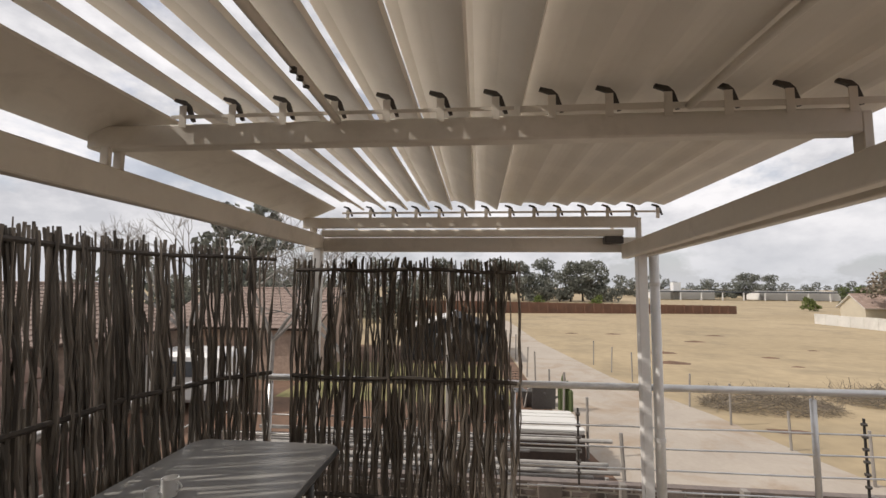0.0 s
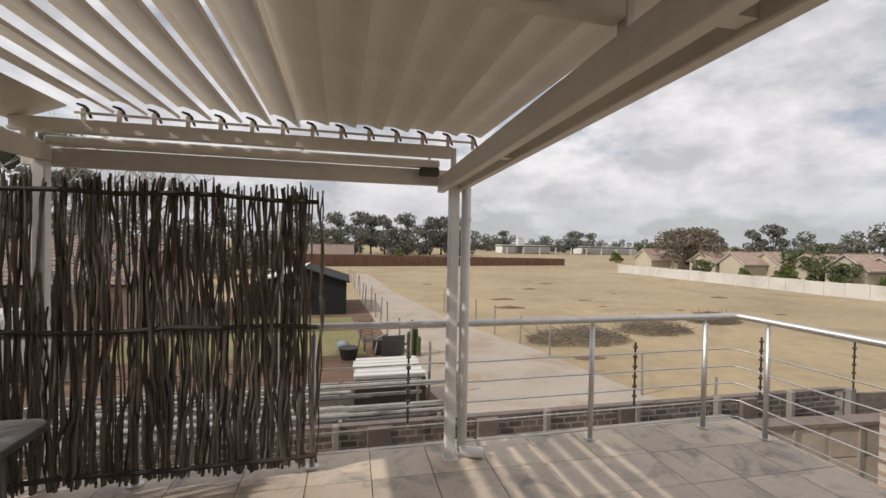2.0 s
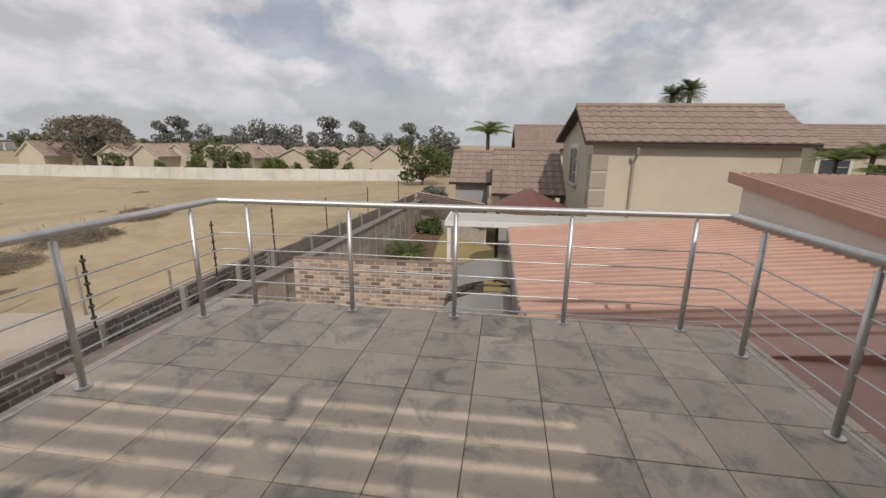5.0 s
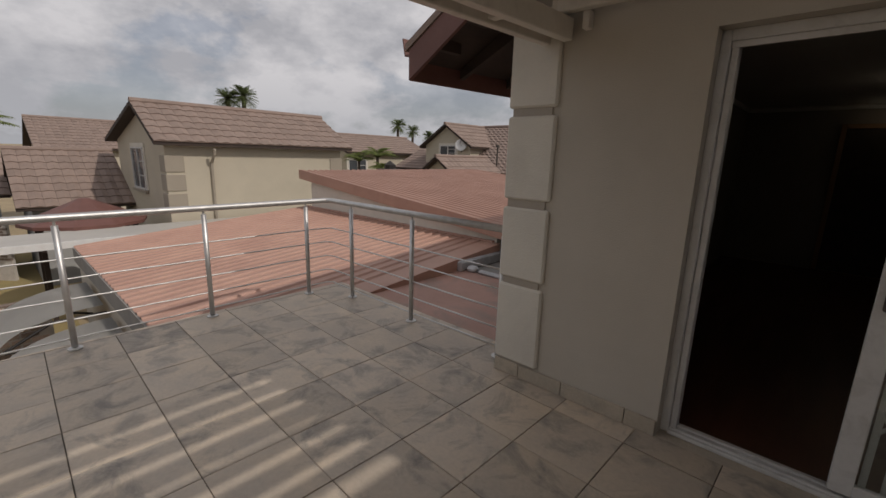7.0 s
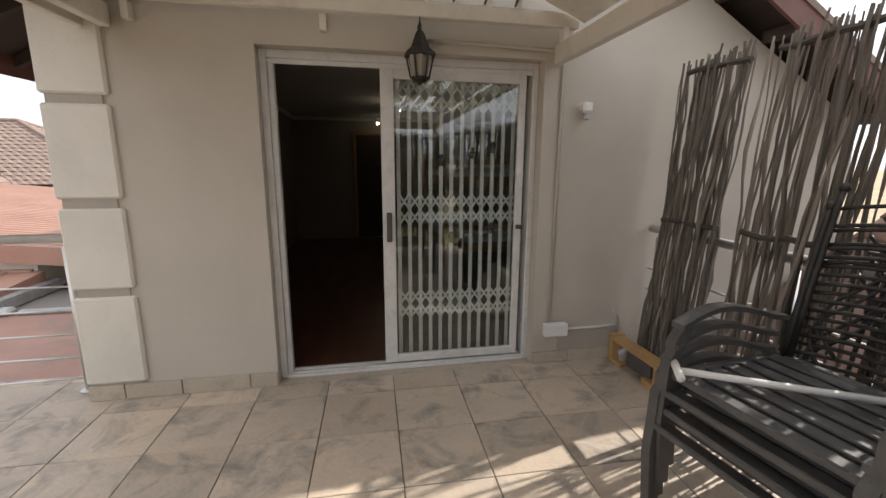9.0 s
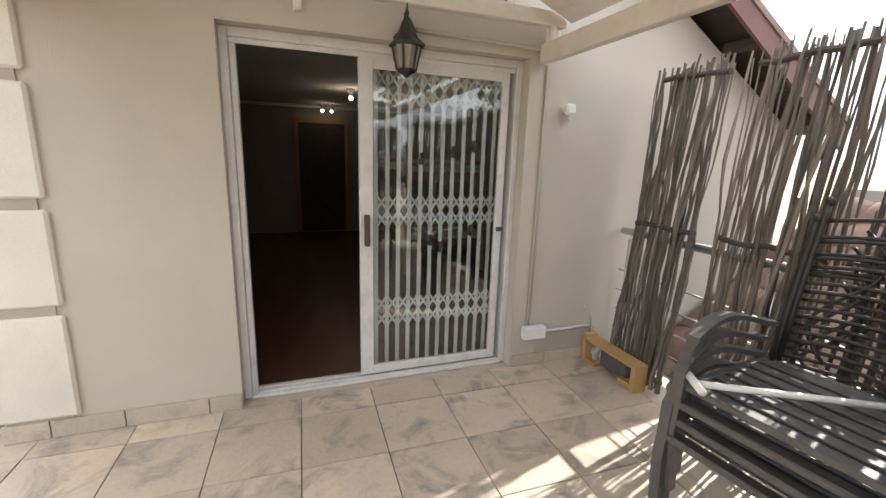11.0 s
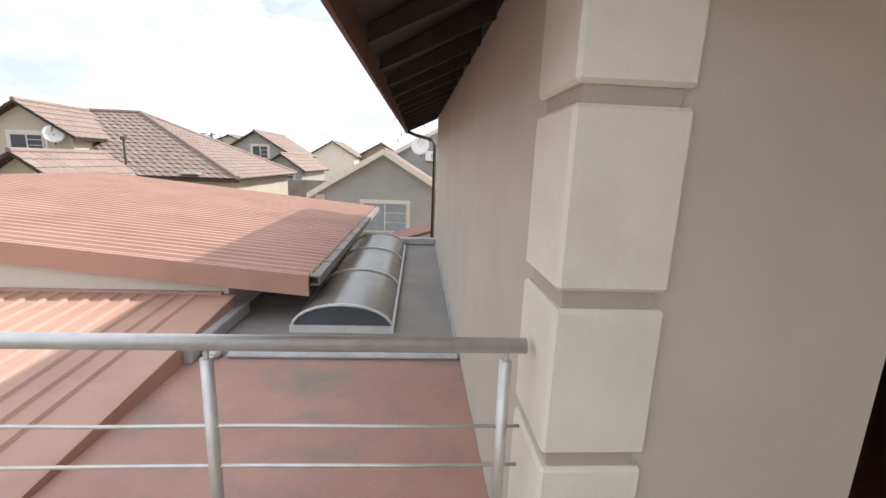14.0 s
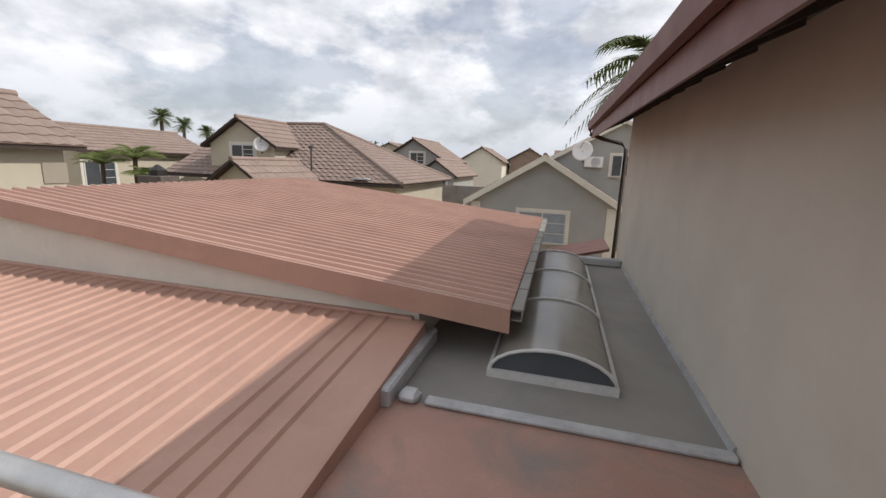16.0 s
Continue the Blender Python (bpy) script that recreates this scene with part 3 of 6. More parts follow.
M_BULB = glow("lamp_glow", (1.0, 0.86, 0.62), 6.0)
for lx, ly in ((-1.15, -3.65), (-0.92, -5.7), (-1.08, -5.7)):
    spot = thing("ceiling_spotlight", "small lit ceiling spotlight in the bedroom", "spotlight", (lx, ly, 2.35), group="bedroom spotlights")
    bm = B()
    tube(bm, [(lx, ly, 2.358), (lx, ly, 2.33)], 0.05, 12)
    part("base", bm, M_WHITE, spot)
    bm = B()
    tube(bm, [(lx, ly, 2.33), (lx, ly + 0.02, 2.25)], 0.03, 10)
    part("head", bm, M_WHITE, spot)
    bm = B()
    bmesh.ops.create_icosphere(bm, subdivisions=2, radius=0.026, matrix=Matrix.Translation((lx, ly + 0.028, 2.236)))
    part("bulb", bm, M_BULB, spot, "glowing bulb", True)
ld = bpy.data.lights.new("bedroom_lamp", "POINT")
ld.energy, ld.color, ld.shadow_soft_size = 0.55, (1, 0.82, 0.6), 0.05
new("bedroom_lamp", ld).location = (-1.15, -3.6, 2.16)

# ---- railings ----
ROD_Z = (0.70, 0.545, 0.39, 0.235, 0.085)


def rail_post(parent, x, y, top=0.945):
    bm = B()
    tube(bm, [(x, y, 0.008), (x, y, top)], 0.021, 14)
    p = part("post", bm, M_STEEL, parent, "", True)
    bm = B()
    tube(bm, [(x, y, 0.001), (x, y, 0.01), (x, y, 0.016)], [0.048, 0.048, 0.03], 16)
    part("base_flange", bm, M_STEEL, p)
    bm = B()
    tube(bm, [(x, y, top), (x, y, 0.98)], 0.009, 8)
    part("rail_pin", bm, M_STEEL, p)


def railing(label, path, posts, at):
    th = thing("railing", label, "railing", at, group="balcony railings")
    bm = B()
    tube(bm, [(x, y, 1.0) for x, y in path], 0.027, 14)
    part("handrail", bm, M_STEEL, th, "brushed steel handrail", True)
    for z in ROD_Z:
        bm = B()
        pts = [Vector((x, y, z)) for x, y in path]
        fine = []
        for a, b_ in zip(pts, pts[1:]):
            n = max(1, int((b_ - a).length / 0.45))
            fine += [a.lerp(b_, k / n) for k in range(n)]
        fine.append(pts[-1])
        fine = [p + Vector((0, 0, rng.uniform(-0.004, 0.004))) for p in fine]
        tube(bm, fine, 0.0065, 6)
        part("rod", bm, M_STEEL, th, "", True)
    for x, y in posts:
        rail_post(th, x, y)
    return th


c = 0.05
railing("brushed stainless steel balcony railing with five thin rods",
        [(1.125, RAIL_S), (RAIL_X - c, RAIL_S), (RAIL_X, RAIL_S + c), (RAIL_X, RAIL_N - c), (RAIL_X - c, RAIL_N), (-2.61, RAIL_N), (RAIL_W, RAIL_N - c), (RAIL_W, 0.03)],
        [(1.19, RAIL_S), (2.17, RAIL_S), (3.085, RAIL_S), (RAIL_X, 0.128), (RAIL_X, 1.106), (RAIL_X, 2.075), (RAIL_X, 3.03), (RAIL_X, 3.99),
         (3.157, RAIL_N), (2.02, RAIL_N), (-0.2, RAIL_N), (-1.3, RAIL_N), (-2.2, RAIL_N),
         (RAIL_W, 4.0), (RAIL_W, 3.05), (RAIL_W, 2.1), (RAIL_W, 1.1), (RAIL_W, 0.12)], (RAIL_X, RAIL_N, 0))

# ---- louvred pergola ----
perg = thing("pergola", "cream aluminium pergola with adjustable roof louvres half open", "pergola", (0.8, 4.3, 0))
def sloped(x0, x1, y0, z0, y1, z1, h):
    """A beam along y whose underside runs from z0 at y0 to z1 at y1."""
    bm = B()
    prism(bm, [(y0, z0), (y1, z1), (y1, z1 + h), (y0, z0 + h)], "x", x0, x1)
    bmesh.ops.bevel(bm, geom=bm.edges[:], offset=0.005, segments=1, affect="EDGES")
    return bm


part("main_beam", sloped(0.70, 0.757, 0.03, 2.155, 4.40, 2.005, 0.115), M_PERG, perg)
part("outer_beam", sloped(0.822, 0.872, 0.05, 2.145, 4.40, 2.005, 0.125), M_PERG, perg)
part("main_beam", boxes((-1.885, -1.825, 0.03, 4.40, 2.085, 2.20), bev=0.006), M_PERG, perg)
for y in (0.6, 1.9, 3.2, 4.2):
    zs = 2.155 - 0.0343 * y
    part("beam_spacer", boxes((0.758, 0.821, y, y + 0.05, zs + 0.01, zs + 0.10)), M_PERG, perg)
for y, z in ((2.25, 2.272), (4.21, 2.244), (0.06, 2.285)):
    part("cross_beam", boxes((-1.945, 0.765, y, y + 0.06, z, z + 0.085), bev=0.006), M_PERG, perg)
    zt = 2.27 - 0.0343 * y
    part("corner_bracket", boxes((0.766, 0.80, y + 0.005, y + 0.05, zt - 0.03, z + 0.075), bev=0.004), M_PERG, perg)
    for dy in (-0.012, 0.045):
        part("support_leg", boxes((-1.875, -1.84, y + dy, y + dy + 0.02, 2.198, z + 0.002), bev=0.003), M_PERG, perg)
part("end_beam", boxes((-2.0, 0.90, 4.404, 4.45, 2.06, 2.185), bev=0.006), M_PERG, perg)
part("end_gutter", boxes((-1.82, 0.695, 4.30, 4.40, 2.185, 2.24), bev=0.01), M_PERG, perg)
part("gutter_outlet", boxes((0.55, 0.695, 4.31, 4.395, 2.125, 2.184), bev=0.006), M_BRKT, perg, "dark gutter outlet")
for x in (-1.55, -0.32, 0.62):
    part("hanger_strap", boxes((x, x + 0.025, 4.397, 4.403, 2.19, 2.33)), M_PERG, perg)
part("post", boxes((0.752, 0.824, 4.184, 4.256, 0.005, 2.03), bev=0.006), M_WHITE, perg, "white square post")
part("post_foot", boxes((0.735, 0.841, 4.167, 4.256, 0.001, 0.012)), M_WHITE, perg)
part("post", boxes((-1.89, -1.82, 4.316, 4.388, 0.005, 2.084), bev=0.006), M_WHITE, perg, "white square post")
# louvre blades, tilted, lower edge away from the sun
PITCH, BW = 0.19, 0.214
NB = 14
bx0 = -1.555
prof = []
for k in range(9):
    s = -BW / 2 + BW * k / 8
    prof.append((s, 0.012 * math.sin(math.pi * (k / 8)) ** 2))
up = [(s, h + 0.006) for s, h in prof]
lo = [(s, h) for s, h in prof]
blade_prof = [(-BW / 2, -0.018), (-BW / 2 + 0.004, -0.018)] + lo[1:] + [(BW / 2, 0.018), (BW / 2 - 0.004, 0.018)] + up[::-1][1:]


def blade_mesh(tilt):
    ct, st = math.cos(-tilt), math.sin(-tilt)
    bm = B()
    prism(bm, [(s * ct - h * st, s * st + h * ct) for s, h in blade_prof], "y", 0.13, 4.33)
    return mesh_of("blade", bm, M_BLADE)


# the left bank stands open, the right bank is nearly shut
blade_open, blade_shut = blade_mesh(radians(26)), blade_mesh(radians(8))
bm = B()
prism(bm, [(0.022, 0.004), (0.034, 0.006), (0.014, 0.066), (-0.004, 0.084), (-0.045, 0.094), (-0.05, 0.083), (-0.016, 0.070), (-0.002, 0.056)], "y", -0.006, 0.006)
brk_me = mesh_of("pivot_bracket", bm, M_BRKT)
bm = B()
box(bm, -0.013, 0.013, -0.012, -0.008, -0.02, 0.062)
tab_me = mesh_of("pivot_tab", bm, M_PERG)
for k in range(NB):
    x = bx0 + PITCH * k
    piece("blade", blade_open if k < 7 else blade_shut, perg, (x, 0, 2.452))
    for y, zt in ((2.245, 2.357), (4.205, 2.33), (0.125, 2.37)):
        piece("pivot_bracket", brk_me, perg, (x + 0.01, y, zt))
        piece("pivot_tab", tab_me, perg, (x + 0.002, y, zt))
bm = B()
prism(bm, [(-1.97, 2.31), (-1.70, 2.42), (-1.695, 2.43), (-1.965, 2.325)], "y", 0.13, 4.30)
part("edge_panel", bm, M_PERG, perg, "wide fixed cream edge panel")
part("link_bar", boxes((-1.6, -0.35, 2.236, 2.242, 2.372, 2.384)), M_PERG, perg)
part("link_bar", boxes((-0.33, 0.93, 2.236, 2.242, 2.362, 2.384)), M_PERG, perg)
part("link_bar", boxes((-1.6, 0.93, 4.19, 4.198, 2.355, 2.37)), M_PERG, perg)
bm = B()
tube(bm, [(-0.97, 2.24, 2.35), (-0.99, 1.95, 2.385), (-1.0, 1.55, 2.40), (-1.02, 0.5, 2.405)], 0.014, 8)
part("crank_rod", bm, M_PERG, perg, "", True)
bm = B()
tube(bm, [(0.225, 2.24, 2.37), (0.255, 1.97, 2.40), (0.275, 1.6, 2.415), (0.29, 0.4, 2.415)], 0.014, 8)
part("crank_rod", bm, M_PERG, perg, "", True)
for y in (1.92, 1.965, 2.01):
    bm = B()
    tube(bm, [(-0.99, y, 2.362), (-0.99, y, 2.375)], 0.011, 8)
    part("bolt", bm, M_BRKT, perg)

# fixed wall brackets of the pergola
for x in (-0.39, -1.93, 0.62):
    bk = solid("beam_bracket", boxes((x - 0.02, x + 0.02, 0.001, 0.055, 2.2, 2.29), bev=0.004), M_PERG, "small cream bracket under the pergola at the wall", "bracket", group="pergola wall brackets")

dp = thing("downpipe", "round white rainwater pipe beside the pergola post", "downpipe", (0.885, 4.22, 0))
bm = B()
tube(bm, [(0.885, 4.22, 0.05), (0.885, 4.22, 2.03)], 0.036, 14)
part("pipe", bm, M_WHITE, dp, "", True)
bm = B()
tube(bm, [(0.885, 4.22, 0.10), (0.89, 4.215, 0.062), (0.94, 4.20, 0.045), (1.04, 4.17, 0.042)], [0.04, 0.042, 0.042, 0.04], 14)
part("shoe", bm, M_WHITE, dp, "", True)
for z in (1.78, 0.62):
    bm = B()
    tube(bm, [(0.885, 4.22, z), (0.885, 4.22, z + 0.03)], 0.041, 14)
    part("pipe_clip", bm, M_WHITE, dp)

# ---- reed screens tied to the railing ----
def stick_mesh(i):
    r_ = random.Random(100 + i)
    bm = B()
    n = 15
    a0, a1 = r_.uniform(0, 6.28), r_.uniform(0, 6.28)
    amp = r_.uniform(0.007, 0.02)
    w0, w1 = r_.uniform(4, 9), r_.uniform(4, 9)
    pts, rad = [], []
    for k in range(n):
        u = k / (n - 1)
        pts.append((amp * math.sin(a0 + u * w0) + 0.4 * amp * math.sin(a1 + u * 23) + r_.uniform(-0.003, 0.003), amp * math.sin(a1 + u * w1) * 0.6, u))
        rad.append(0.0075 * (1 - 0.3 * u) * r_.uniform(0.65, 1.4))
    tube(bm, pts, rad, 5)
    return mesh_of("reed", bm, M_REED)


STICKS = [stick_mesh(i) for i in range(16)]


def screen(label, axis, fixed, s0, s1, z0, z1, dens, lean=0.0, seed=0, bend=None):
    """bend=(start, shift): past start the screen curves inwards by shift and stands up straight."""
    def curve(s):
        return max(0.0, (s - bend[0]) / (s1 - bend[0])) ** 2 if bend else 0.0

    r_ = random.Random(seed)
    mid = ((s0 + s1) / 2, fixed, z0) if axis == "x" else (fixed, (s0 + s1) / 2, z0)
    th = thing("reed_screen", label, "reed screen", mid, group="reed screens on the railing")
    for z in (z0 + 0.06, (z0 + z1) / 2 + 0.02, z1 - 0.07):
        bm = B()
        n = 6
        pts = []
        for k in range(n + 1):
            s = s0 + (s1 - s0) * k / n
            o = fixed + lean * (z - z0) * (1 - curve(s)) + (bend[1] * curve(s) if bend else 0.0)
            pts.append((s, o - 0.014, z + r_.uniform(-0.012, 0.012)) if axis == "x" else (o + 0.014, s, z + r_.uniform(-0.012, 0.012)))
        tube(bm, pts, 0.017, 6)
        part("batten", bm, M_BATTEN, th, "dark cross batten")
    n = int((s1 - s0) * dens)
    for k in range(n):
        s = s0 + (s1 - s0) * (k + r_.uniform(-0.6, 0.6)) / n
        s += 0.017 * math.sin(s * 61 + seed) + 0.012 * math.sin(s * 143 + 2 * seed)
        h = (z1 - z0) + r_.uniform(-0.03, 0.035)
        if r_.random() < 0.12:
            h *= r_.uniform(0.55, 0.95)
        off = fixed + r_.uniform(-0.012, 0.012) + (bend[1] * curve(s) if bend else 0.0)
        ln = lean * (1 - curve(s))
        tilt = r_.gauss(0, 0.022)
        zb = z0 + r_.uniform(-0.02, 0.03)
        sc = r_.uniform(0.7, 1.75)
        if axis == "x":
            piece("reed", r_.choice(STICKS), th, (s, off, zb), (-ln, tilt, 0), (sc * r_.choice((-1, 1)), sc, h))
        else:
            piece("reed", r_.choice(STICKS), th, (off, s, zb), (tilt, ln, 0), (sc * r_.choice((-1, 1)), sc * r_.choice((-1, 1)), h))
    return th


screen("weathered dark reed screen tied to the end railing", "x", 4.225, -1.98, -0.175, 0.06, 1.96, 112, 0, 1)
screen("weathered reed screen panel beside the house wall", "y", -2.53, 0.2, 0.66, 0.04, 2.10, 105, -0.085, 2)
screen("weathered reed screen panel leaning on the railing", "y", -2.53, 0.82, 1.35, 0.04, 2.10, 92, -0.085, 3)
screen("weathered reed screen panel behind stacked chairs", "y", -2.53, 1.42, 2.32, 0.04, 2.09, 88, -0.085, 4)
screen("tall weathered reed screen along the side railing", "y", -2.53, 2.34, 4.20, 0.04, 2.04, 108, -0.085, 5, (3.3, 0.36))

# ---- ground ----
bm = B()
bmesh.ops.create_grid(bm, x_segments=40, y_segments=40, size=2500)
for v in bm.verts:
    v.co.z = GROUND
solid("ground", bm, M_FIELD, "wide open field of dry tan grass", "ground", "structure")

# ---- lower roofs beside the balcony ----
red = thing("red_sheet_roof", "faded red ribbed sheet roof below the balcony", "roof", (6.5, -1, -0.2))


def ribbed(bm, x0, x1, y0, y1, zf, along, pitch, rib, w):
    """A ribbed sheet: zf(x, y) is its height; ribs run along 'x' or 'y'."""
    lo_, hi_ = (x0, x1) if along == "y" else (y0, y1)
    e0, e1 = (y0, y1) if along == "y" else (x0, x1)
    prof = []
    s = lo_
    while s < hi_ - 1e-6:
        e = min(s + pitch, hi_)
        prof += [(s, 0), (min(s + pitch - 2.2 * w, e), 0), (min(s + pitch - 1.6 * w, e), rib), (min(s + pitch - 0.6 * w, e), rib), (e, 0)]
        s = e
    rows = []
    for t in (e0, (e0 + e1) / 2, e1):
        rows.append([bm.verts.new((q, t, zf(q, t) + h) if along == "y" else (t, q, zf(t, q) + h)) for q, h in prof])
    for a, b_ in zip(rows, rows[1:]):
        for k in range(len(prof) - 1):
            bm.faces.new((a[k], a[k + 1], b_[k + 1], b_[k]))


def low_z(x, y):
    return 0.075 - 0.091 * (y + 3.31)


bm = B()
ribbed(bm, 3.72, 9.7, -3.4, 1.4, low_z, "y", 0.2, 0.024, 0.035)
part("ribbed_sheet", bm, M_REDROOF, red)
bm = B()
ea, eb = -3.4, -0.42
sec = []
for y in (ea, eb):
    z = low_z(3.6, y)
    sec.append([bm.verts.new((x, y, zz)) for x, zz in ((3.73, z + 0.006), (3.49, z + 0.006), (3.47, z + 0.002), (3.47, z - 0.19), (3.49, z - 0.19), (3.73, z - 0.02))])
for k in range(6):
    bm.faces.new((sec[0][k], sec[0][(k + 1) % 6], sec[1][(k + 1) % 6], sec[1][k]))
bm.faces.new(sec[0])
bm.faces.new(sec[1])
part("edge_flashing", bm, M_REDROOF, red)
bm = B()
box(bm, 3.6, 9.7, -3.44, -3.36, low_z(3.6, -3.4) - 0.01, low_z(3.6, -3.4) + 0.035, bev=0.01)
part("ridge_closer", bm, M_REDROOF, red)
bm = B()
prism(bm, [(1.38, -0.62), (1.38, -0.36), (1.42, -0.36), (1.42, -0.62)], "x", 3.72, 9.72)
part("eave_gutter", bm, M_GREYROOF, red)
bm = boxes((3.68, 9.7, -3.4, 1.36, -3.0, -0.66))
solid("wall_outbuilding", bm, M_WALL, "cream plastered walls under the red roof", "wall", "structure")

top = thing("upper_red_roof", "faded red ribbed sheet roof with a deep red fascia", "roof", (6, -6, 0.5))


def top_z(x, y):
    return 0.315 + 0.096 * (x - 2.67)


bm = B()
ribbed(bm, 2.66, 9.85, -10.7, -3.32, top_z, "x", 0.175, 0.036, 0.032)
part("ribbed_sheet", bm, M_REDROOF, top)
for x0, x1 in ((2.655, 3.74), (3.74, 9.9)):
    za, zb = top_z(x0, 0), top_z(x1, 0)
    bm = B()
    vs = [bm.verts.new(p) for p in ((x0, -3.30, za - 0.20), (x1, -3.30, zb - 0.20), (x1, -3.30, zb + 0.035), (x0, -3.30, za + 0.035),
                                    (x0, -3.34, za - 0.20), (x1, -3.34, zb - 0.20), (x1, -3.34, zb + 0.035), (x0, -3.34, za + 0.035))]
    for f in ((0, 1, 2, 3), (4, 5, 6, 7), (0, 1, 5, 4), (3, 2, 6, 7), (0, 3, 7, 4), (1, 2, 6, 5)):
        bm.faces.new([vs[i] for i in f])
    part("fascia", bm, M_REDROOF, top)
bm = B()
prism(bm, [(2.65, 0.32), (2.55, 0.32), (2.55, 0.22), (2.65, 0.22), (2.65, 0.23), (2.56, 0.23), (2.56, 0.315), (2.65, 0.315)], "y", -10.65, -3.36)
part("eave_gutter", bm, M_GREYROOF, top, "weathered grey gutter")
y = -10.4
while y < -3.4:
    part("gutter_strap", boxes((2.54, 2.68, y, y + 0.03, 0.322, 0.33)), M_GREYROOF, top)
    y += 0.7
bm = B()
prism(bm, [(3.55, -0.2), (9.5, -0.2), (9.5, top_z(9.5, 0) - 0.05), (3.55, top_z(3.55, 0) - 0.05)], "y", -3.6, -3.42)
box(bm, 3.55, 9.5, -9.0, -3.6, -3.0, 0.2)
solid("wall_annex", bm, M_QUOIN, "pale plastered wall under the upper red roof", "wall", "structure")

solid("red_flat_roof", boxes((1.071, 3.468, -2.45, -0.372, -0.5, -0.19)), M_REDFLAT, "stained red painted flat roof beside the balcony", "flat roof", "structure")
solid("grey_flat_roof", boxes((1.071, 3.549, -8.1, -2.452, -0.5, -0.2)), M_GREYROOF, "grey waterproofed flat roof", "flat roof", "structure")
fl = thing("roof_flashing", "silver painted waterproofing strips on the flat roof", "flashing", (2, -2.45, -0.19))
part("upstand_strip", boxes((1.08, 3.17, -2.52, -2.42, -0.195, -0.14), bev=0.02), M_FLASH, fl)
part("corner_lump", boxes((3.22, 3.38, -2.55, -2.40, -0.195, -0.11), bev=0.03), M_FLASH, fl)
bm = boxes((3.40, 3.55, -3.6, -2.31, -0.2, -0.04), bev=0.02)
part("side_upstand", bm, M_FLASH, fl)
part("wall_strip", boxes((1.072, 1.09, -8.0, -2.53, -0.198, -0.13)), M_FLASH, fl)
part("end_upstand", boxes((1.08, 2.6, -8.1, -7.95, -0.195, -0.05), bev=0.02), M_FLASH, fl)

sky_l = thing("barrel_skylight", "bronze polycarbonate barrel skylight with white aluminium ribs", "skylight", (2.22, -5, -0.2))
SX0, SX1, SY0, SY1, SB, SH = 1.745, 2.77, -7.6, -3.08, -0.15, 0.24


def arc(n=12, r=0.0):
    return [((SX0 + SX1) / 2 - math.cos(math.pi * k / n) * ((SX1 - SX0) / 2 + r), SB + math.sin(math.pi * k / n) * (SH + r)) for k in range(n + 1)]


bm = B()
A0 = arc()
ra = [bm.verts.new((x, SY0, z)) for x, z in A0]
rb = [bm.verts.new((x, SY1, z)) for x, z in A0]
for k in range(12):
    bm.faces.new((ra[k], ra[k + 1], rb[k + 1], rb[k]))
part("polycarbonate_vault", bm, M_POLY, sky_l, "", True)
for k in range(4):
    yy = SY1 + (SY0 - SY1) * k / 3
    bm = B()
    tube(bm, [(x, yy, z) for x, z in arc(12, 0.012)], 0.016, 6)
    part("rib", bm, M_ALU, sky_l)
part("kerb", boxes((SX0 - 0.03, SX1 + 0.03, SY1 - 0.01, SY1 + 0.03, -0.2, SB + 0.02), (SX0 - 0.03, SX0, SY0, SY1, -0.2, SB + 0.02), (SX1, SX1 + 0.03, SY0, SY1, -0.2, SB + 0.02), (SX0, SX1, SY0, SY0 + 0.03, -0.2, SB + 0.02)), M_ALU, sky_l)
bm = B()
end = [bm.verts.new((x, SY1 - 0.012, z * 0.97)) for x, z in A0]
bm.faces.new(end)
part("end_glazing", bm, M_WINGLASS, sky_l, "dark end glazing")

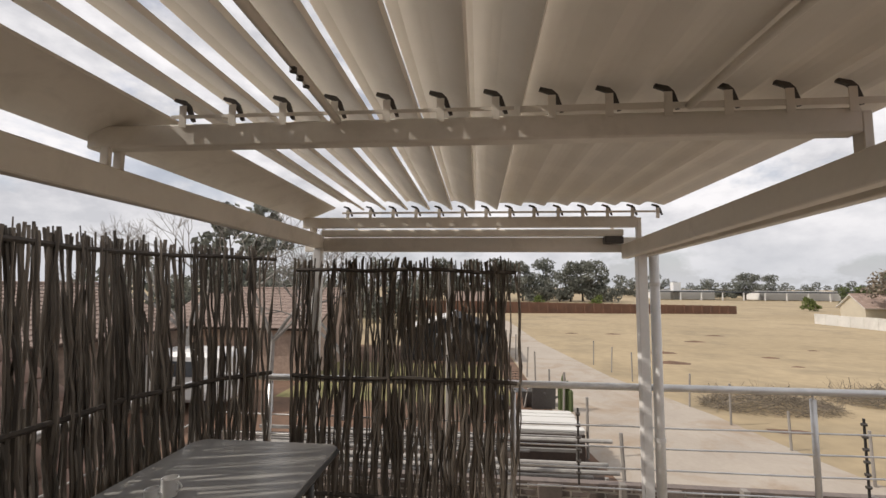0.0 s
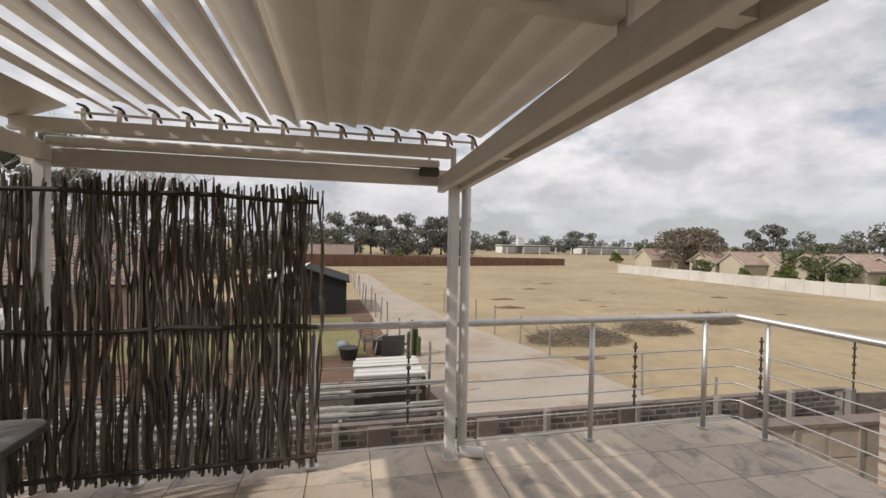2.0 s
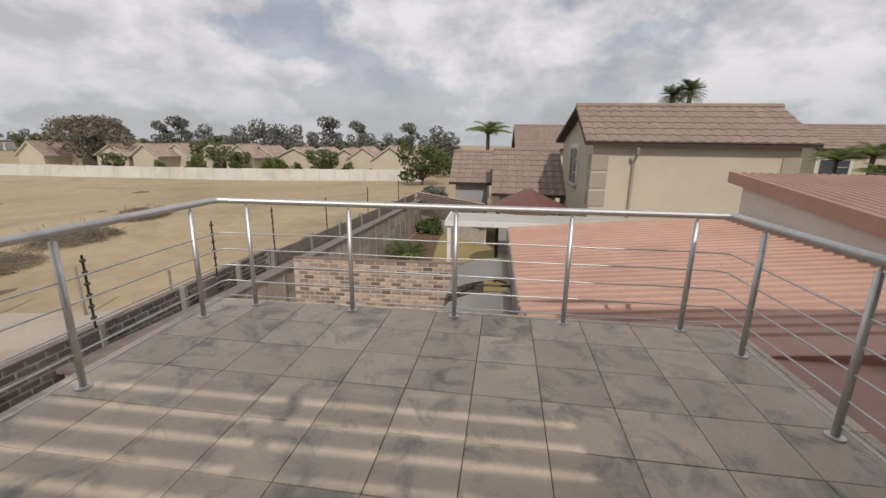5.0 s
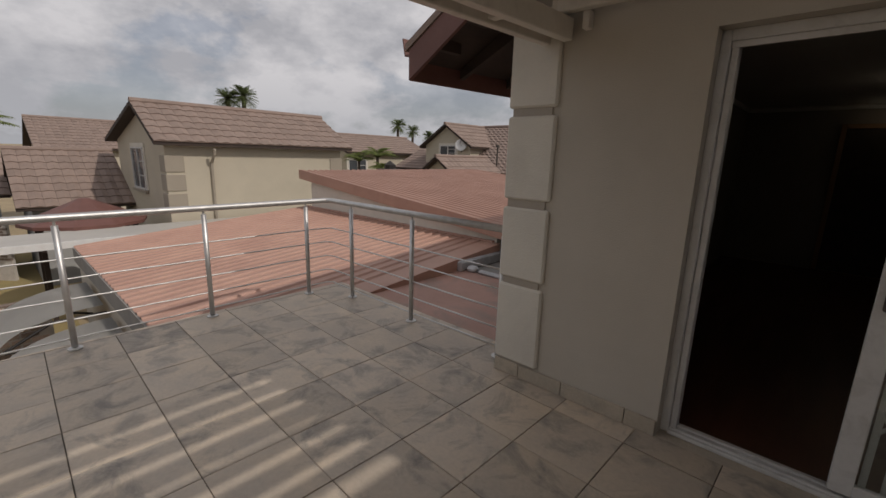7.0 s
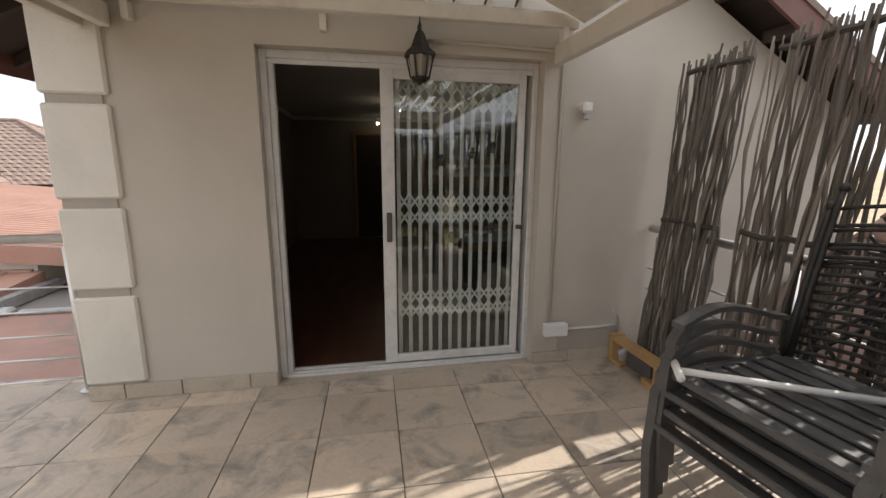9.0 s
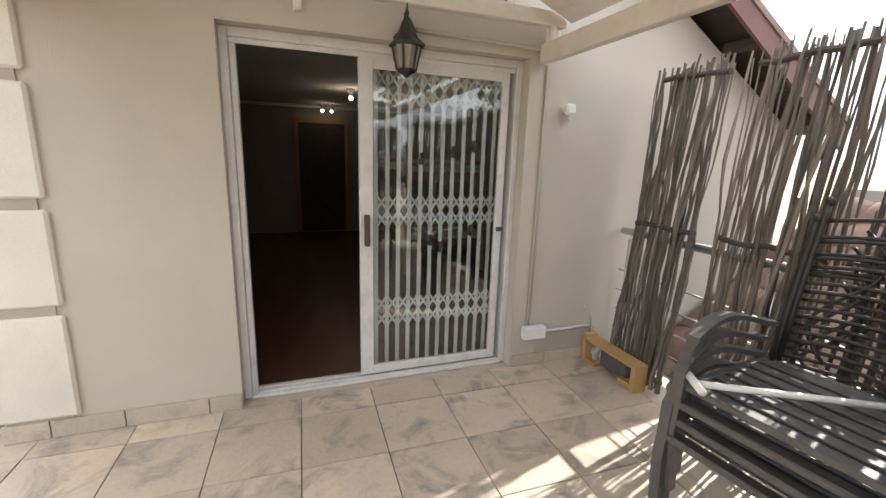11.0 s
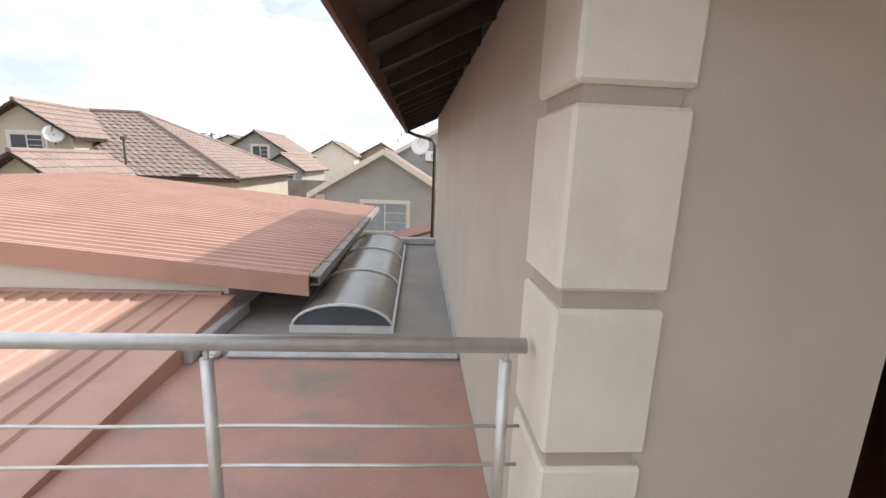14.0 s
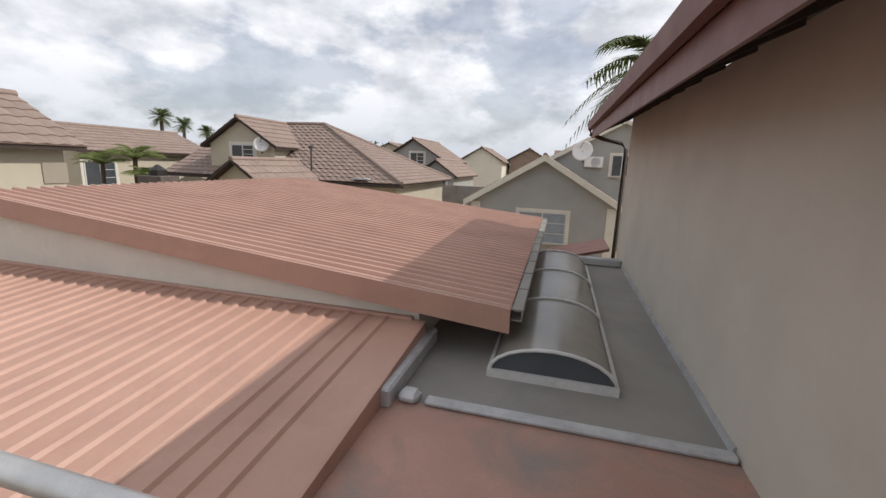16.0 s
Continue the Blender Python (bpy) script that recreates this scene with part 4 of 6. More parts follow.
# ---- things on the balcony ----
def chair():
    """A cast aluminium armchair, its front towards +x, standing at the origin."""
    th = thing("patio_chair", "charcoal metal garden armchair with slatted seat, in a stack of chairs", "chair", group="stacked patio chairs")
    w = 0.33
    for s in (-1, 1):
        bm = B()
        prism(bm, [(0.26, 0.0), (0.31, 0.0), (0.34, 0.3), (0.33, 0.42), (0.27, 0.42), (0.285, 0.3)], "y", s * w - 0.022, s * w + 0.022)
        part("front_leg", bm, M_CHAIR, th)
        bm = B()
        prism(bm, [(-0.36, 0.0), (-0.31, 0.0), (-0.24, 0.42), (-0.30, 0.42)], "y", s * w - 0.018, s * w + 0.018)
        part("rear_leg", bm, M_CHAIR, th)
        bm = B()
        prism(bm, [(0.285, 0.42), (0.33, 0.42), (0.325, 0.55), (0.28, 0.615), (0.245, 0.60), (0.275, 0.54)], "y", s * w - 0.022, s * w + 0.022)
        part("arm_support", bm, M_CHAIR, th)
        bm = B()
        pts = []
        for k in range(9):
            u = k / 8
            pts.append((0.30 - 0.58 * u, s * (w + 0.035 * math.sin(math.pi * u)), 0.615 + 0.05 * math.sin(math.pi * min(1, u * 1.1)) - 0.02 * u))
        ring = []
        for p in pts:
            x, y, z = p
            ring.append([bm.verts.new((x, y - 0.03, z)), bm.verts.new((x, y + 0.03, z)), bm.verts.new((x, y + 0.03, z - 0.022)), bm.verts.new((x, y - 0.03, z - 0.022))])
        for a, b_ in zip(ring, ring[1:]):
            for k in range(4):
                bm.faces.new((a[k], a[(k + 1) % 4], b_[(k + 1) % 4], b_[k]))
        bm.faces.new(ring[0])
        bm.faces.new(ring[-1][::-1])
        part("armrest", bm, M_CHAIR, th)
        bm = B()
        tube(bm, [(-0.27, s * 0.27, 0.42), (-0.32, s * 0.27, 0.7), (-0.40, s * 0.27, 1.06), (-0.42, s * 0.27, 1.12)], 0.013, 8)
        p = part("back_upright", bm, M_IRON, th, "", True)
        bm = B()
        bmesh.ops.create_icosphere(bm, subdivisions=2, radius=0.021, matrix=Matrix.Translation((-0.425, s * 0.27, 1.135)))
        part("finial", bm, M_IRON, p, "black ball finial", True)
    bm = boxes((0.27, 0.33, -w, w, 0.395, 0.425), (-0.29, -0.25, -w, w, 0.395, 0.425), (-0.25, 0.27, -w, -w + 0.035, 0.395, 0.425), (-0.25, 0.27, w - 0.035, w, 0.395, 0.425), bev=0.006)
    part("seat_frame", bm, M_CHAIR, th)
    for k in range(6):
        x = -0.235 + 0.085 * k
        part("seat_slat", boxes((x, x + 0.058, -w + 0.036, w - 0.036, 0.412, 0.426), bev=0.004), M_CHAIR, th)
    for z in (0.52, 0.63, 0.74, 0.85, 0.96, 1.05):
        bm = B()
        pts = []
        for k in range(9):
            u = k / 8 * 2 - 1
            xx = -0.28 - (z - 0.45) * 0.21
            pts.append((xx - 0.03 * (1 - u * u), 0.27 * u, z + 0.03 * (1 - u * u)))
        tube(bm, pts, 0.009, 6)
        part("back_bar", bm, M_IRON, th, "", True)
    for s in (-1, 1):
        bm = B()
        pts = [(-0.30 - 0.13 * (k / 12), s * (0.13 + 0.09 * math.sin(k / 12 * 6.28)), 0.47 + 0.56 * k / 12) for k in range(13)]
        tube(bm, pts, 0.008, 6)
        part("back_scroll", bm, M_IRON, th, "", True)
    return th


ch = chair()
ch.matrix_basis = pose(-2.08, 1.66, 0.0, 0, 0, 8)
for k in (1, 2, 3):
    copy_thing(ch, pose(-2.08 - 0.012 * k, 1.66 + 0.006 * k, 0.075 * k, 0, 0, 8 + (-1) ** k))

tee = thing("white_pipe", "white T-shaped metal pipe lying on the top chair", "pipe", (-2.0, 1.45, 0.6))
bm = B()
tube(bm, [(-1.72, 1.47, 0.69), (-2.22, 1.80, 0.70)], 0.013, 10)
part("long_tube", bm, M_WHITE, tee, "", True)
bm = B()
tube(bm, [(-1.765, 1.40, 0.69), (-1.69, 1.53, 0.69)], 0.015, 10)
part("cross_tube", bm, M_WHITE, tee, "", True)

tab = thing("patio_table", "grey rounded patio table against the reed screen", "table", (-1.85, 2.65, 0))
bm = B()
poly = []
for cx, cy, a0 in ((-1.47, 3.55, 0), (-2.27, 3.55, 90), (-2.27, 2.45, 180), (-1.47, 2.45, 270)):
    for k in range(6):
        a = radians(a0 + 18 * k)
        poly.append((cx + 0.09 * math.cos(a), cy + 0.09 * math.sin(a)))
slab(bm, poly, 0.695, 0.72)
part("tabletop", bm, M_TABLE, tab)
bm = B()
tube(bm, [(x, y, 0.70) for x, y in poly] + [(*poly[0], 0.70)], 0.016, 6)
part("edge_rim", bm, M_CHAIR, tab, "dark metal rim", True)
for x in (-1.5, -2.23):
    for y in (2.5, 3.5):
        bm = B()
        tube(bm, [(x, y, 0.0), (x + 0.02 * (1 if x < -1.8 else -1), y, 0.694)], 0.022, 8)
        part("leg", bm, M_CHAIR, tab, "", True)
part("apron", boxes((-2.25, -1.48, 2.485, 2.51, 0.64, 0.694), (-2.25, -1.48, 3.49, 3.515, 0.64, 0.694)), M_CHAIR, tab)


def mug(x, y, s, label):
    th = thing("mug", label, "mug", (x, y, 0.721), group="mugs on the table")
    bm = B()
    n = 16
    for r0, z0, r1, z1 in ((0.036, 0, 0.04, 0.085), (0.04, 0.085, 0.036, 0.085), (0.036, 0.085, 0.033, 0.006)):
        a = [bm.verts.new((x + s * r0 * math.cos(6.2832 * k / n), y + s * r0 * math.sin(6.2832 * k / n), 0.721 + s * z0)) for k in range(n)]
        b_ = [bm.verts.new((x + s * r1 * math.cos(6.2832 * k / n), y + s * r1 * math.sin(6.2832 * k / n), 0.721 + s * z1)) for k in range(n)]
        for k in range(n):
            bm.faces.new((a[k], a[(k + 1) % n], b_[(k + 1) % n], b_[k]))
        if z1 < 0.01:
            bm.faces.new(b_)
    part("cup", bm, M_WHITE, th, "", True)
    bm = B()
    tube(bm, [(x + s * (0.036 + 0.028 * math.sin(math.pi * k / 6)), y + 0.0, 0.721 + s * (0.02 + 0.05 * k / 6)) for k in range(7)], 0.005 * s, 6)
    part("handle", bm, M_WHITE, th, "", True)
    return th


mug(-2.0, 2.89, 1.0, "white mug standing on the grey table")
mug(-2.02, 2.80, 0.85, "small white mug standing on the grey table")

lan = thing("wall_lantern", "black iron wall lantern with frosted glass above the door", "wall lamp", (-0.94, 0.1, 2.0))
bm = B()
prism(bm, [(-0.985, 2.02), (-0.895, 2.02), (-0.895, 2.14), (-0.92, 2.17), (-0.96, 2.17), (-0.985, 2.14)], "y", 0.001, 0.02)
part("back_plate", bm, M_IRON, lan)
bm = B()
tube(bm, [(-0.94, 0.02, 2.06), (-0.94, 0.05, 2.12), (-0.94, 0.075, 2.20), (-0.94, 0.105, 2.235), (-0.94, 0.125, 2.21)], 0.012, 8)
part("arm", bm, M_IRON, lan, "", True)
LY = 0.125
bm = B()
tube(bm, [(-0.94, LY, 2.285), (-0.94, LY, 2.25), (-0.94, LY, 2.235), (-0.94, LY, 2.22), (-0.94, LY, 2.19), (-0.94, LY, 2.15), (-0.94, LY, 2.115), (-0.94, LY, 2.08), (-0.94, LY, 2.068)],
     [0.003, 0.007, 0.014, 0.008, 0.03, 0.045, 0.06, 0.1, 0.1], 6)
part("cap", bm, M_IRON, lan)
bm = B()
tube(bm, [(-0.94, LY, 2.067), (-0.94, LY, 1.95)], [0.076, 0.05], 6)
part("glass_body", bm, M_LAMPGLASS, lan, "frosted glass panes")
for k in range(6):
    a = math.pi / 3 * k
    bm = B()
    tube(bm, [(-0.94 + 0.08 * math.cos(a), LY + 0.08 * math.sin(a), 2.067), (-0.94 + 0.054 * math.cos(a), LY + 0.054 * math.sin(a), 1.945)], 0.006, 5)
    part("glazing_bar", bm, M_IRON, lan)
bm = B()
tube(bm, [(-0.94, LY, 1.953), (-0.94, LY, 1.94), (-0.94, LY, 1.925), (-0.94, LY, 1.91)], [0.058, 0.05, 0.02, 0.008], 8)
part("base_finial", bm, M_IRON, lan)

jb = thing("junction_box", "white electrical box with conduit on the house wall", "electrical box", (-1.9, 0.02, 0.24))
part("box_body", boxes((-2.03, -1.85, 0.013, 0.065, 0.222, 0.318), bev=0.006), M_WHITE, jb)
bm = B()
tube(bm, [(-1.90, 0.014, 0.318), (-1.905, 0.014, 2.06), (-1.89, 0.014, 2.14), (-1.84, 0.014, 2.175), (-0.95, 0.014, 2.19)], 0.011, 8)
part("conduit", bm, M_WALL, jb, "cream painted conduit", True)
bm = B()
tube(bm, [(-2.03, 0.022, 0.262), (-2.25, 0.022, 0.262), (-2.45, 0.022, 0.27)], 0.009, 8)
part("conduit", bm, M_WHITE, jb, "", True)

sn = thing("motion_sensor", "small white security sensor on the wall", "security sensor", (-2.06, 0.03, 1.81))
bm = B()
tube(bm, [(-2.06, 0.001, 1.83), (-2.06, 0.03, 1.83)], 0.025, 10)
part("mount", bm, M_WHITE, sn)
part("sensor_head", boxes((-2.105, -2.03, 0.031, 0.08, 1.79, 1.86), bev=0.014), M_WHITE, sn)
part("lens", boxes((-2.085, -2.05, 0.05, 0.07, 1.745, 1.789), bev=0.008), M_FLASH, sn)

wb = thing("pine_crate", "raw pine frame holding a dark box beside the railing", "wooden crate", (-2.35, 0.3, 0))
for r in ((-2.50, -2.39, 0.03, 0.07, 0.0, 0.21), (-2.50, -2.39, 0.53, 0.57, 0.0, 0.19), (-2.50, -2.39, 0.07, 0.53, 0.165, 0.19), (-2.50, -2.39, 0.07, 0.19, 0.0, 0.025), (-2.50, -2.39, 0.42, 0.53, 0.0, 0.05)):
    part("plank", boxes(r, bev=0.003), M_YELLOWWOOD, wb)
part("inner_case", boxes((-2.49, -2.42, 0.20, 0.46, 0.026, 0.15), bev=0.01), M_CHAIR, wb, "dark plastic case")
bm = B()
tube(bm, [(-2.45, 0.12, 0.03), (-2.43, 0.14, 0.10), (-2.45, 0.17, 0.14)], [0.02, 0.03, 0.012], 8)
part("tap_fitting", bm, M_FLASH, wb, "metal fitting")
bm = B()
tube(bm, [(-2.47, 0.03, 0.0), (-2.46, 0.03, 0.24), (-2.43, 0.05, 0.33), (-2.37, 0.03, 0.44)], 0.010, 8)
solid("pipe_stub", bm, M_STEEL, "short bent metal pipe standing by the wall", "pipe", smooth=True)

# ---- tiled roof against the side railing ----
wr = thing("clay_tile_roof", "weathered clay tile roof rising beside the balcony", "tiled roof", (-3.6, 2.2, 0.4))
WS, WX0, WZ0 = 0.62, -2.78, -0.12
bm = B()
prism(bm, [(WX0, WZ0 - 0.12), (-5.3, WZ0 - 0.12 + WS * (WX0 + 5.3)), (-5.3, -0.6), (WX0, -0.6)], "y", 0.05, 4.6)
part("roof_deck", bm, M_DARKWOOD, wr)
bm = B()
n = 8
ring0, ring1 = [], []
for k in range(n + 1):
    u = k / n
    yy = -0.15 + 0.3 * u
    zz = 0.045 * math.sin(math.pi * u * 1.0) if u < 0.7 else 0.045 * math.sin(math.pi * 0.7) * (1 - (u - 0.7) / 0.3)
    ring0.append((0.0, yy, zz + 0.02))
    ring1.append((-0.36, yy, zz))
va = [bm.verts.new(p) for p in ring0]
vb = [bm.verts.new(p) for p in ring1]
vc = [bm.verts.new((p[0], p[1], p[2] - 0.018)) for p in ring0]
for k in range(n):
    bm.faces.new((va[k], va[k + 1], vb[k + 1], vb[k]))
    bm.faces.new((va[k], va[k + 1], vc[k + 1], vc[k]))
wt_me = mesh_of("roof_tile", bm, M_OLDTILE, True)
ang = math.atan(WS)
for i in range(8):
    for j in range(15):
        d = 0.33 * i
        piece("roof_tile", wt_me, wr, (WX0 - d * math.cos(ang), 0.2 + 0.3 * j, WZ0 - 0.06 + d * math.sin(ang)), (0, ang, rng.uniform(-0.015, 0.015)))

# ---- boundary walls ----
BRW, BRH, MJ = 0.215, 0.072, 0.027


def brick_run(name, label, mat, p0, p1, ztop, zbot, face, rows, limit, seed):
    """A wall between two plan points with raised bricks on the side towards the balcony."""
    r_ = random.Random(seed)
    a, b_ = Vector((*p0, 0)), Vector((*p1, 0))
    d = (b_ - a).normalized()
    nrm = Vector((-d.y, d.x, 0)) * face
    L = (b_ - a).length
    bm = B()
    q = [a + nrm * 0.0, b_ + nrm * 0.0, b_ - nrm * 0.11, a - nrm * 0.11]
    slab(bm, [(v.x, v.y) for v in q], zbot, ztop - 0.01)
    wall = solid(name, bm, M_MORTAR, label, "wall", "structure")
    me = {}
    for half in (0, 1):
        bm = B()
        w = (BRW if not half else BRW / 2 - MJ / 2) / 2
        box(bm, -w, w, -0.05, 0.012, -BRH / 2, BRH / 2, bev=0.004)
        me[half] = mesh_of("brick", bm, mat)
    ang = math.atan2(d.y, d.x) if face > 0 else math.atan2(-d.y, -d.x)
    done = 0
    extra = B()
    for row in range(rows):
        z = ztop - BRH / 2 - row * (BRH + MJ)
        s = 0.11 + (BRW + MJ) / 2 * (row % 2)
        while s < L - 0.1:
            c_ = a + d * s + nrm * r_.uniform(-0.004, 0.004)
            if done < limit:
                ob = new("brick", me[0])
                ob.parent = wall
                ob.location, ob.rotation_euler = (c_.x, c_.y, z), (0, 0, ang)
                done += 1
            else:
                vs = box(extra, -BRW / 2, BRW / 2, -0.05, 0.012, -BRH / 2, BRH / 2)
                m = Matrix.Translation((c_.x, c_.y, z)) @ Matrix.Rotation(ang, 4, "Z")
                for v in vs:
                    v.co = m @ v.co
            s += BRW + MJ
    ob = new("brickwork", mesh_of("brickwork", extra, mat))
    ob.parent = wall
    ob["kind"] = "stuff"
    bm = B()
    q = [a + nrm * 0.012, b_ + nrm * 0.012, b_ - nrm * 0.115, a - nrm * 0.115]
    slab(bm, [(v.x, v.y) for v in q], ztop, ztop + 0.03)
    cp = new("coping", mesh_of("coping", bm, mat))
    cp.parent = wall
    return wall


brick_run("wall_boundary", "dark face-brick boundary wall below the balcony", M_BRICKD, (-7.0, 7.42), (9.4, 7.20), -1.07, GROUND, -1, 14, 300, 5)
brick_run("wall_yard", "pale red face-brick yard wall", M_BRICKR, (8.84, 6.3), (8.96, 1.9), -1.08, GROUND, -1, 15, 300, 6)
for k, x in enumerate((-4.4, -1.9, 0.55, 2.2, 4.65, 7.1)):
    y = 7.42 - (x + 7) * 0.0134
    solid("wall_pier", boxes((x - 0.17, x + 0.17, y - 0.10, y - 0.014, GROUND, -1.06), bev=0.01), M_BRICKD, "dark brick pier of the boundary wall", "brick pier", group="boundary wall piers")


def electric_post(x, y, z0, h, lean=0.0):
    th = thing("electric_fence_post", "slim dark electric fence post with insulators on the wall", "fence post", (x, y, z0), group="electric fence posts")
    bm = B()
    tube(bm, [(x, y, z0), (x, y + lean, z0 + h)], 0.016, 6)
    part("rod", bm, M_IRON, th)
    for k in range(6):
        u = 0.15 + 0.155 * k
        bm = B()
        tube(bm, [(x - 0.03, y + lean * u, z0 + h * u), (x + 0.03, y + lean * u, z0 + h * u)], 0.024, 6)
        part("insulator", bm, M_BRKT, th)
    return th


for x in (-3.0, 0.95, 4.72, 7.3):
    y = 7.42 - (x + 7) * 0.0134 - 0.1
    electric_post(x, y, -1.02, 1.05)
electric_post(9.5, 7.1, -1.02, 1.0)

pre = thing("precast_fence", "weathered precast concrete panel fence along the field", "fence", (9.6, 6.7, GROUND))
px, py = 9.55, 7.20
while px < 21:
    nx, ny = px + 1.9, py - 0.155
    dirv = Vector((nx - px, ny - py, 0)).normalized()
    nn = Vector((-dirv.y, dirv.x, 0)) * 0.03
    bm = B()
    for lv in range(5):
        z0 = GROUND + 0.02 + lv * 0.35
        slab(bm, [(px + nn.x, py + nn.y), (nx + nn.x, ny + nn.y), (nx - nn.x, ny - nn.y), (px - nn.x, py - nn.y)], z0, z0 + 0.335)
    part("panel", bm, M_PREBRICK, pre)
    part("post", boxes((px - 0.07, px + 0.07, py - 0.08, py + 0.08, GROUND, GROUND + 1.86), bev=0.01), M_CONC, pre)
    px, py = nx, ny
for x in (12.5, 16, 20):
    electric_post(x, 7.2 - (x - 9.55) * 0.0816, GROUND + 1.75, 1.0)
for k in range(8):
    x = -3.3 + 1.62 * k
    y = 7.42 - (x + 7) * 0.0134
    solid("wall_post", boxes((x - 0.045, x + 0.045, y - 0.12, y - 0.016, GROUND, -0.99), bev=0.008), M_CONC, "slim pale concrete post on the boundary wall", "wall post", group="boundary wall posts")
brick_run("wall_cross", "tan brick wall across the end of the yard", M_BRICKR, (22.75, 5.95), (18.6, 2.1), -1.05, GROUND, -1, 12, 0, 8)
bm = B()
for (xa, ya), (xb, yb) in (((4.2, 6.95), (9.4, 6.45)), ((9.4, 6.45), (21.9, 5.55))):
    slab(bm, [(xa, ya), (xb, yb), (xb, yb + 0.22), (xa, ya + 0.22)], GROUND, -1.4)
inner = solid("wall_inner", bm, M_INNER, "low tan panel wall with pale posts beside the boundary fence", "wall", "structure")
for xa, ya, xb, yb, n in ((4.2, 6.95, 9.4, 6.45, 4), (9.4, 6.45, 21.9, 5.55, 8)):
    for k in range(n):
        px, py = xa + (xb - xa) * (k + 0.5) / n, ya + (yb - ya) * (k + 0.5) / n
        part("post", boxes((px - 0.06, px + 0.06, py - 0.045, py + 0.02, GROUND, -1.40), bev=0.01), M_CONC, inner, "slim pale concrete post")
        for z in (-1.95, -2.5):
            wx = (xb - xa) / n * 0.46
            dy = (yb - ya) / (xb - xa) * wx
            bm = B()
            slab(bm, [(px - wx, py - dy - 0.012), (px + wx, py + dy - 0.012), (px + wx, py + dy + 0.02), (px - wx, py - dy + 0.02)], z + 0.02, z + 0.53)
            part("panel", bm, M_INNER, inner)
bm = B()
for (xa, ya), (xb, yb) in (((4.15, 6.9), (9.4, 6.4)), ((9.4, 6.4), (21.95, 5.5))):
    slab(bm, [(xa, ya), (xb, yb), (xb, yb + 0.32), (xa, ya + 0.32)], -1.396, -1.33)
solid("wall_coping", bm, M_BRICKD, "dark grey concrete coping on the low inner wall", "coping", "structure")

# ---- field: road, soil, yard ----
def patch(name, label, mat, poly, dz=0.004, cat="ground"):
    bm = B()
    bm.faces.new([bm.verts.new((x, y, GROUND + dz)) for x, y in poly])
    return solid(name, bm, mat, label, cat, "structure")


patch("road", "pale sandy gravel track along the boundary", M_ROADC, [(3.2, 9.4), (9.8, 9.6), (8.8, 13.5), (8.2, 17.5), (6.4, 24), (4.6, 38), (3.5, 60), (1.2, 60), (1.4, 38), (2.0, 22), (2.6, 14)], 0.008, "road")
patch("soil_strip", "bare reddish soil beside the track", M_SOIL, [(-14, 7.4), (3.2, 7.3), (9.8, 7.2), (9.8, 9.6), (3.2, 9.4), (2.6, 14), (2.0, 22), (1.4, 34), (-14, 34)], 0.004)
# darker brown ground around the rack and trailer
patch("yard_dirt", "dark brown dirt under the storage rack", M_DARKSOIL, [(-9, 7.9), (2.9, 7.9), (3.1, 9.3), (2.55, 12.6), (2.3, 14.2), (-9, 14.2)], 0.012)
patch("lawn", "patchy green lawn in the yard", M_LAWN, [(-9, 18.2), (1.0, 18.0), (0.6, 26.5), (-9, 26.5)], 0.012, "lawn")
patch("garden_bed", "bare red soil bed along the yard wall", M_SOIL, [(10, 5.0), (10, 6.3), (21.8, 5.5), (21.8, 4.4), (15, 4.0)], 0.014)
patch("yard_lawn", "dry yellow lawn of the neighbouring yard", M_DRYLAWN, [(8.7, 1.3), (9.5, 6.4), (26, 7.3), (26, 1.0)], 0.008, "lawn")
for i in range(16):
    r_ = random.Random(300 + i)
    x, y = r_.uniform(8, 34), r_.uniform(16, 46)
    sc = r_.uniform(0.5, 1.6)
    pl = [(x + sc * r_.uniform(0.7, 1.3) * 0.9 * math.cos(a * 0.785), y + sc * r_.uniform(0.6, 1.2) * 0.45 * math.sin(a * 0.785)) for a in range(8)]
    bm = B()
    c_ = bm.verts.new((x, y, GROUND + 0.10 * sc))
    rim = [bm.verts.new((px_, py_, GROUND + 0.002)) for px_, py_ in pl]
    for k in range(8):
        bm.faces.new((c_, rim[k], rim[(k + 1) % 8]))
    solid("soil_mound", bm, M_SOIL, "low mound of bare red soil in the dry field", "soil mound", group="soil mounds")


def fence_pole(x, y, h, r=0.05, lean=0.0):
    bm = B()
    tube(bm, [(x, y, GROUND), (x + lean, y, GROUND + h)], r, 6)
    return solid("fence_pole", bm, M_CONC, "weathered grey fence pole beside the track", "fence pole", group="fence poles")


for k in range(16):
    y = 10.5 + k * 2.6
    fence_pole(2.65 - 0.045 * (y - 10.5) + rng.uniform(-0.06, 0.06), y, rng.uniform(1.35, 1.8), 0.04, rng.uniform(-0.08, 0.08))
for k in range(9):
    y = 9.9 + k * 2.2
    fence_pole(9.3 - 0.16 * (y - 9.9) + rng.uniform(-0.1, 0.1), y, rng.uniform(1.1, 1.5), 0.035, rng.uniform(-0.06, 0.06))
bm = B()
tube(bm, [(-1.05, 9.0, GROUND), (-1.05, 9.0, 2.1)], 0.05, 8)
solid("mast_pole", bm, M_CONC, "tall thin grey mast beyond the reed screen", "pole")

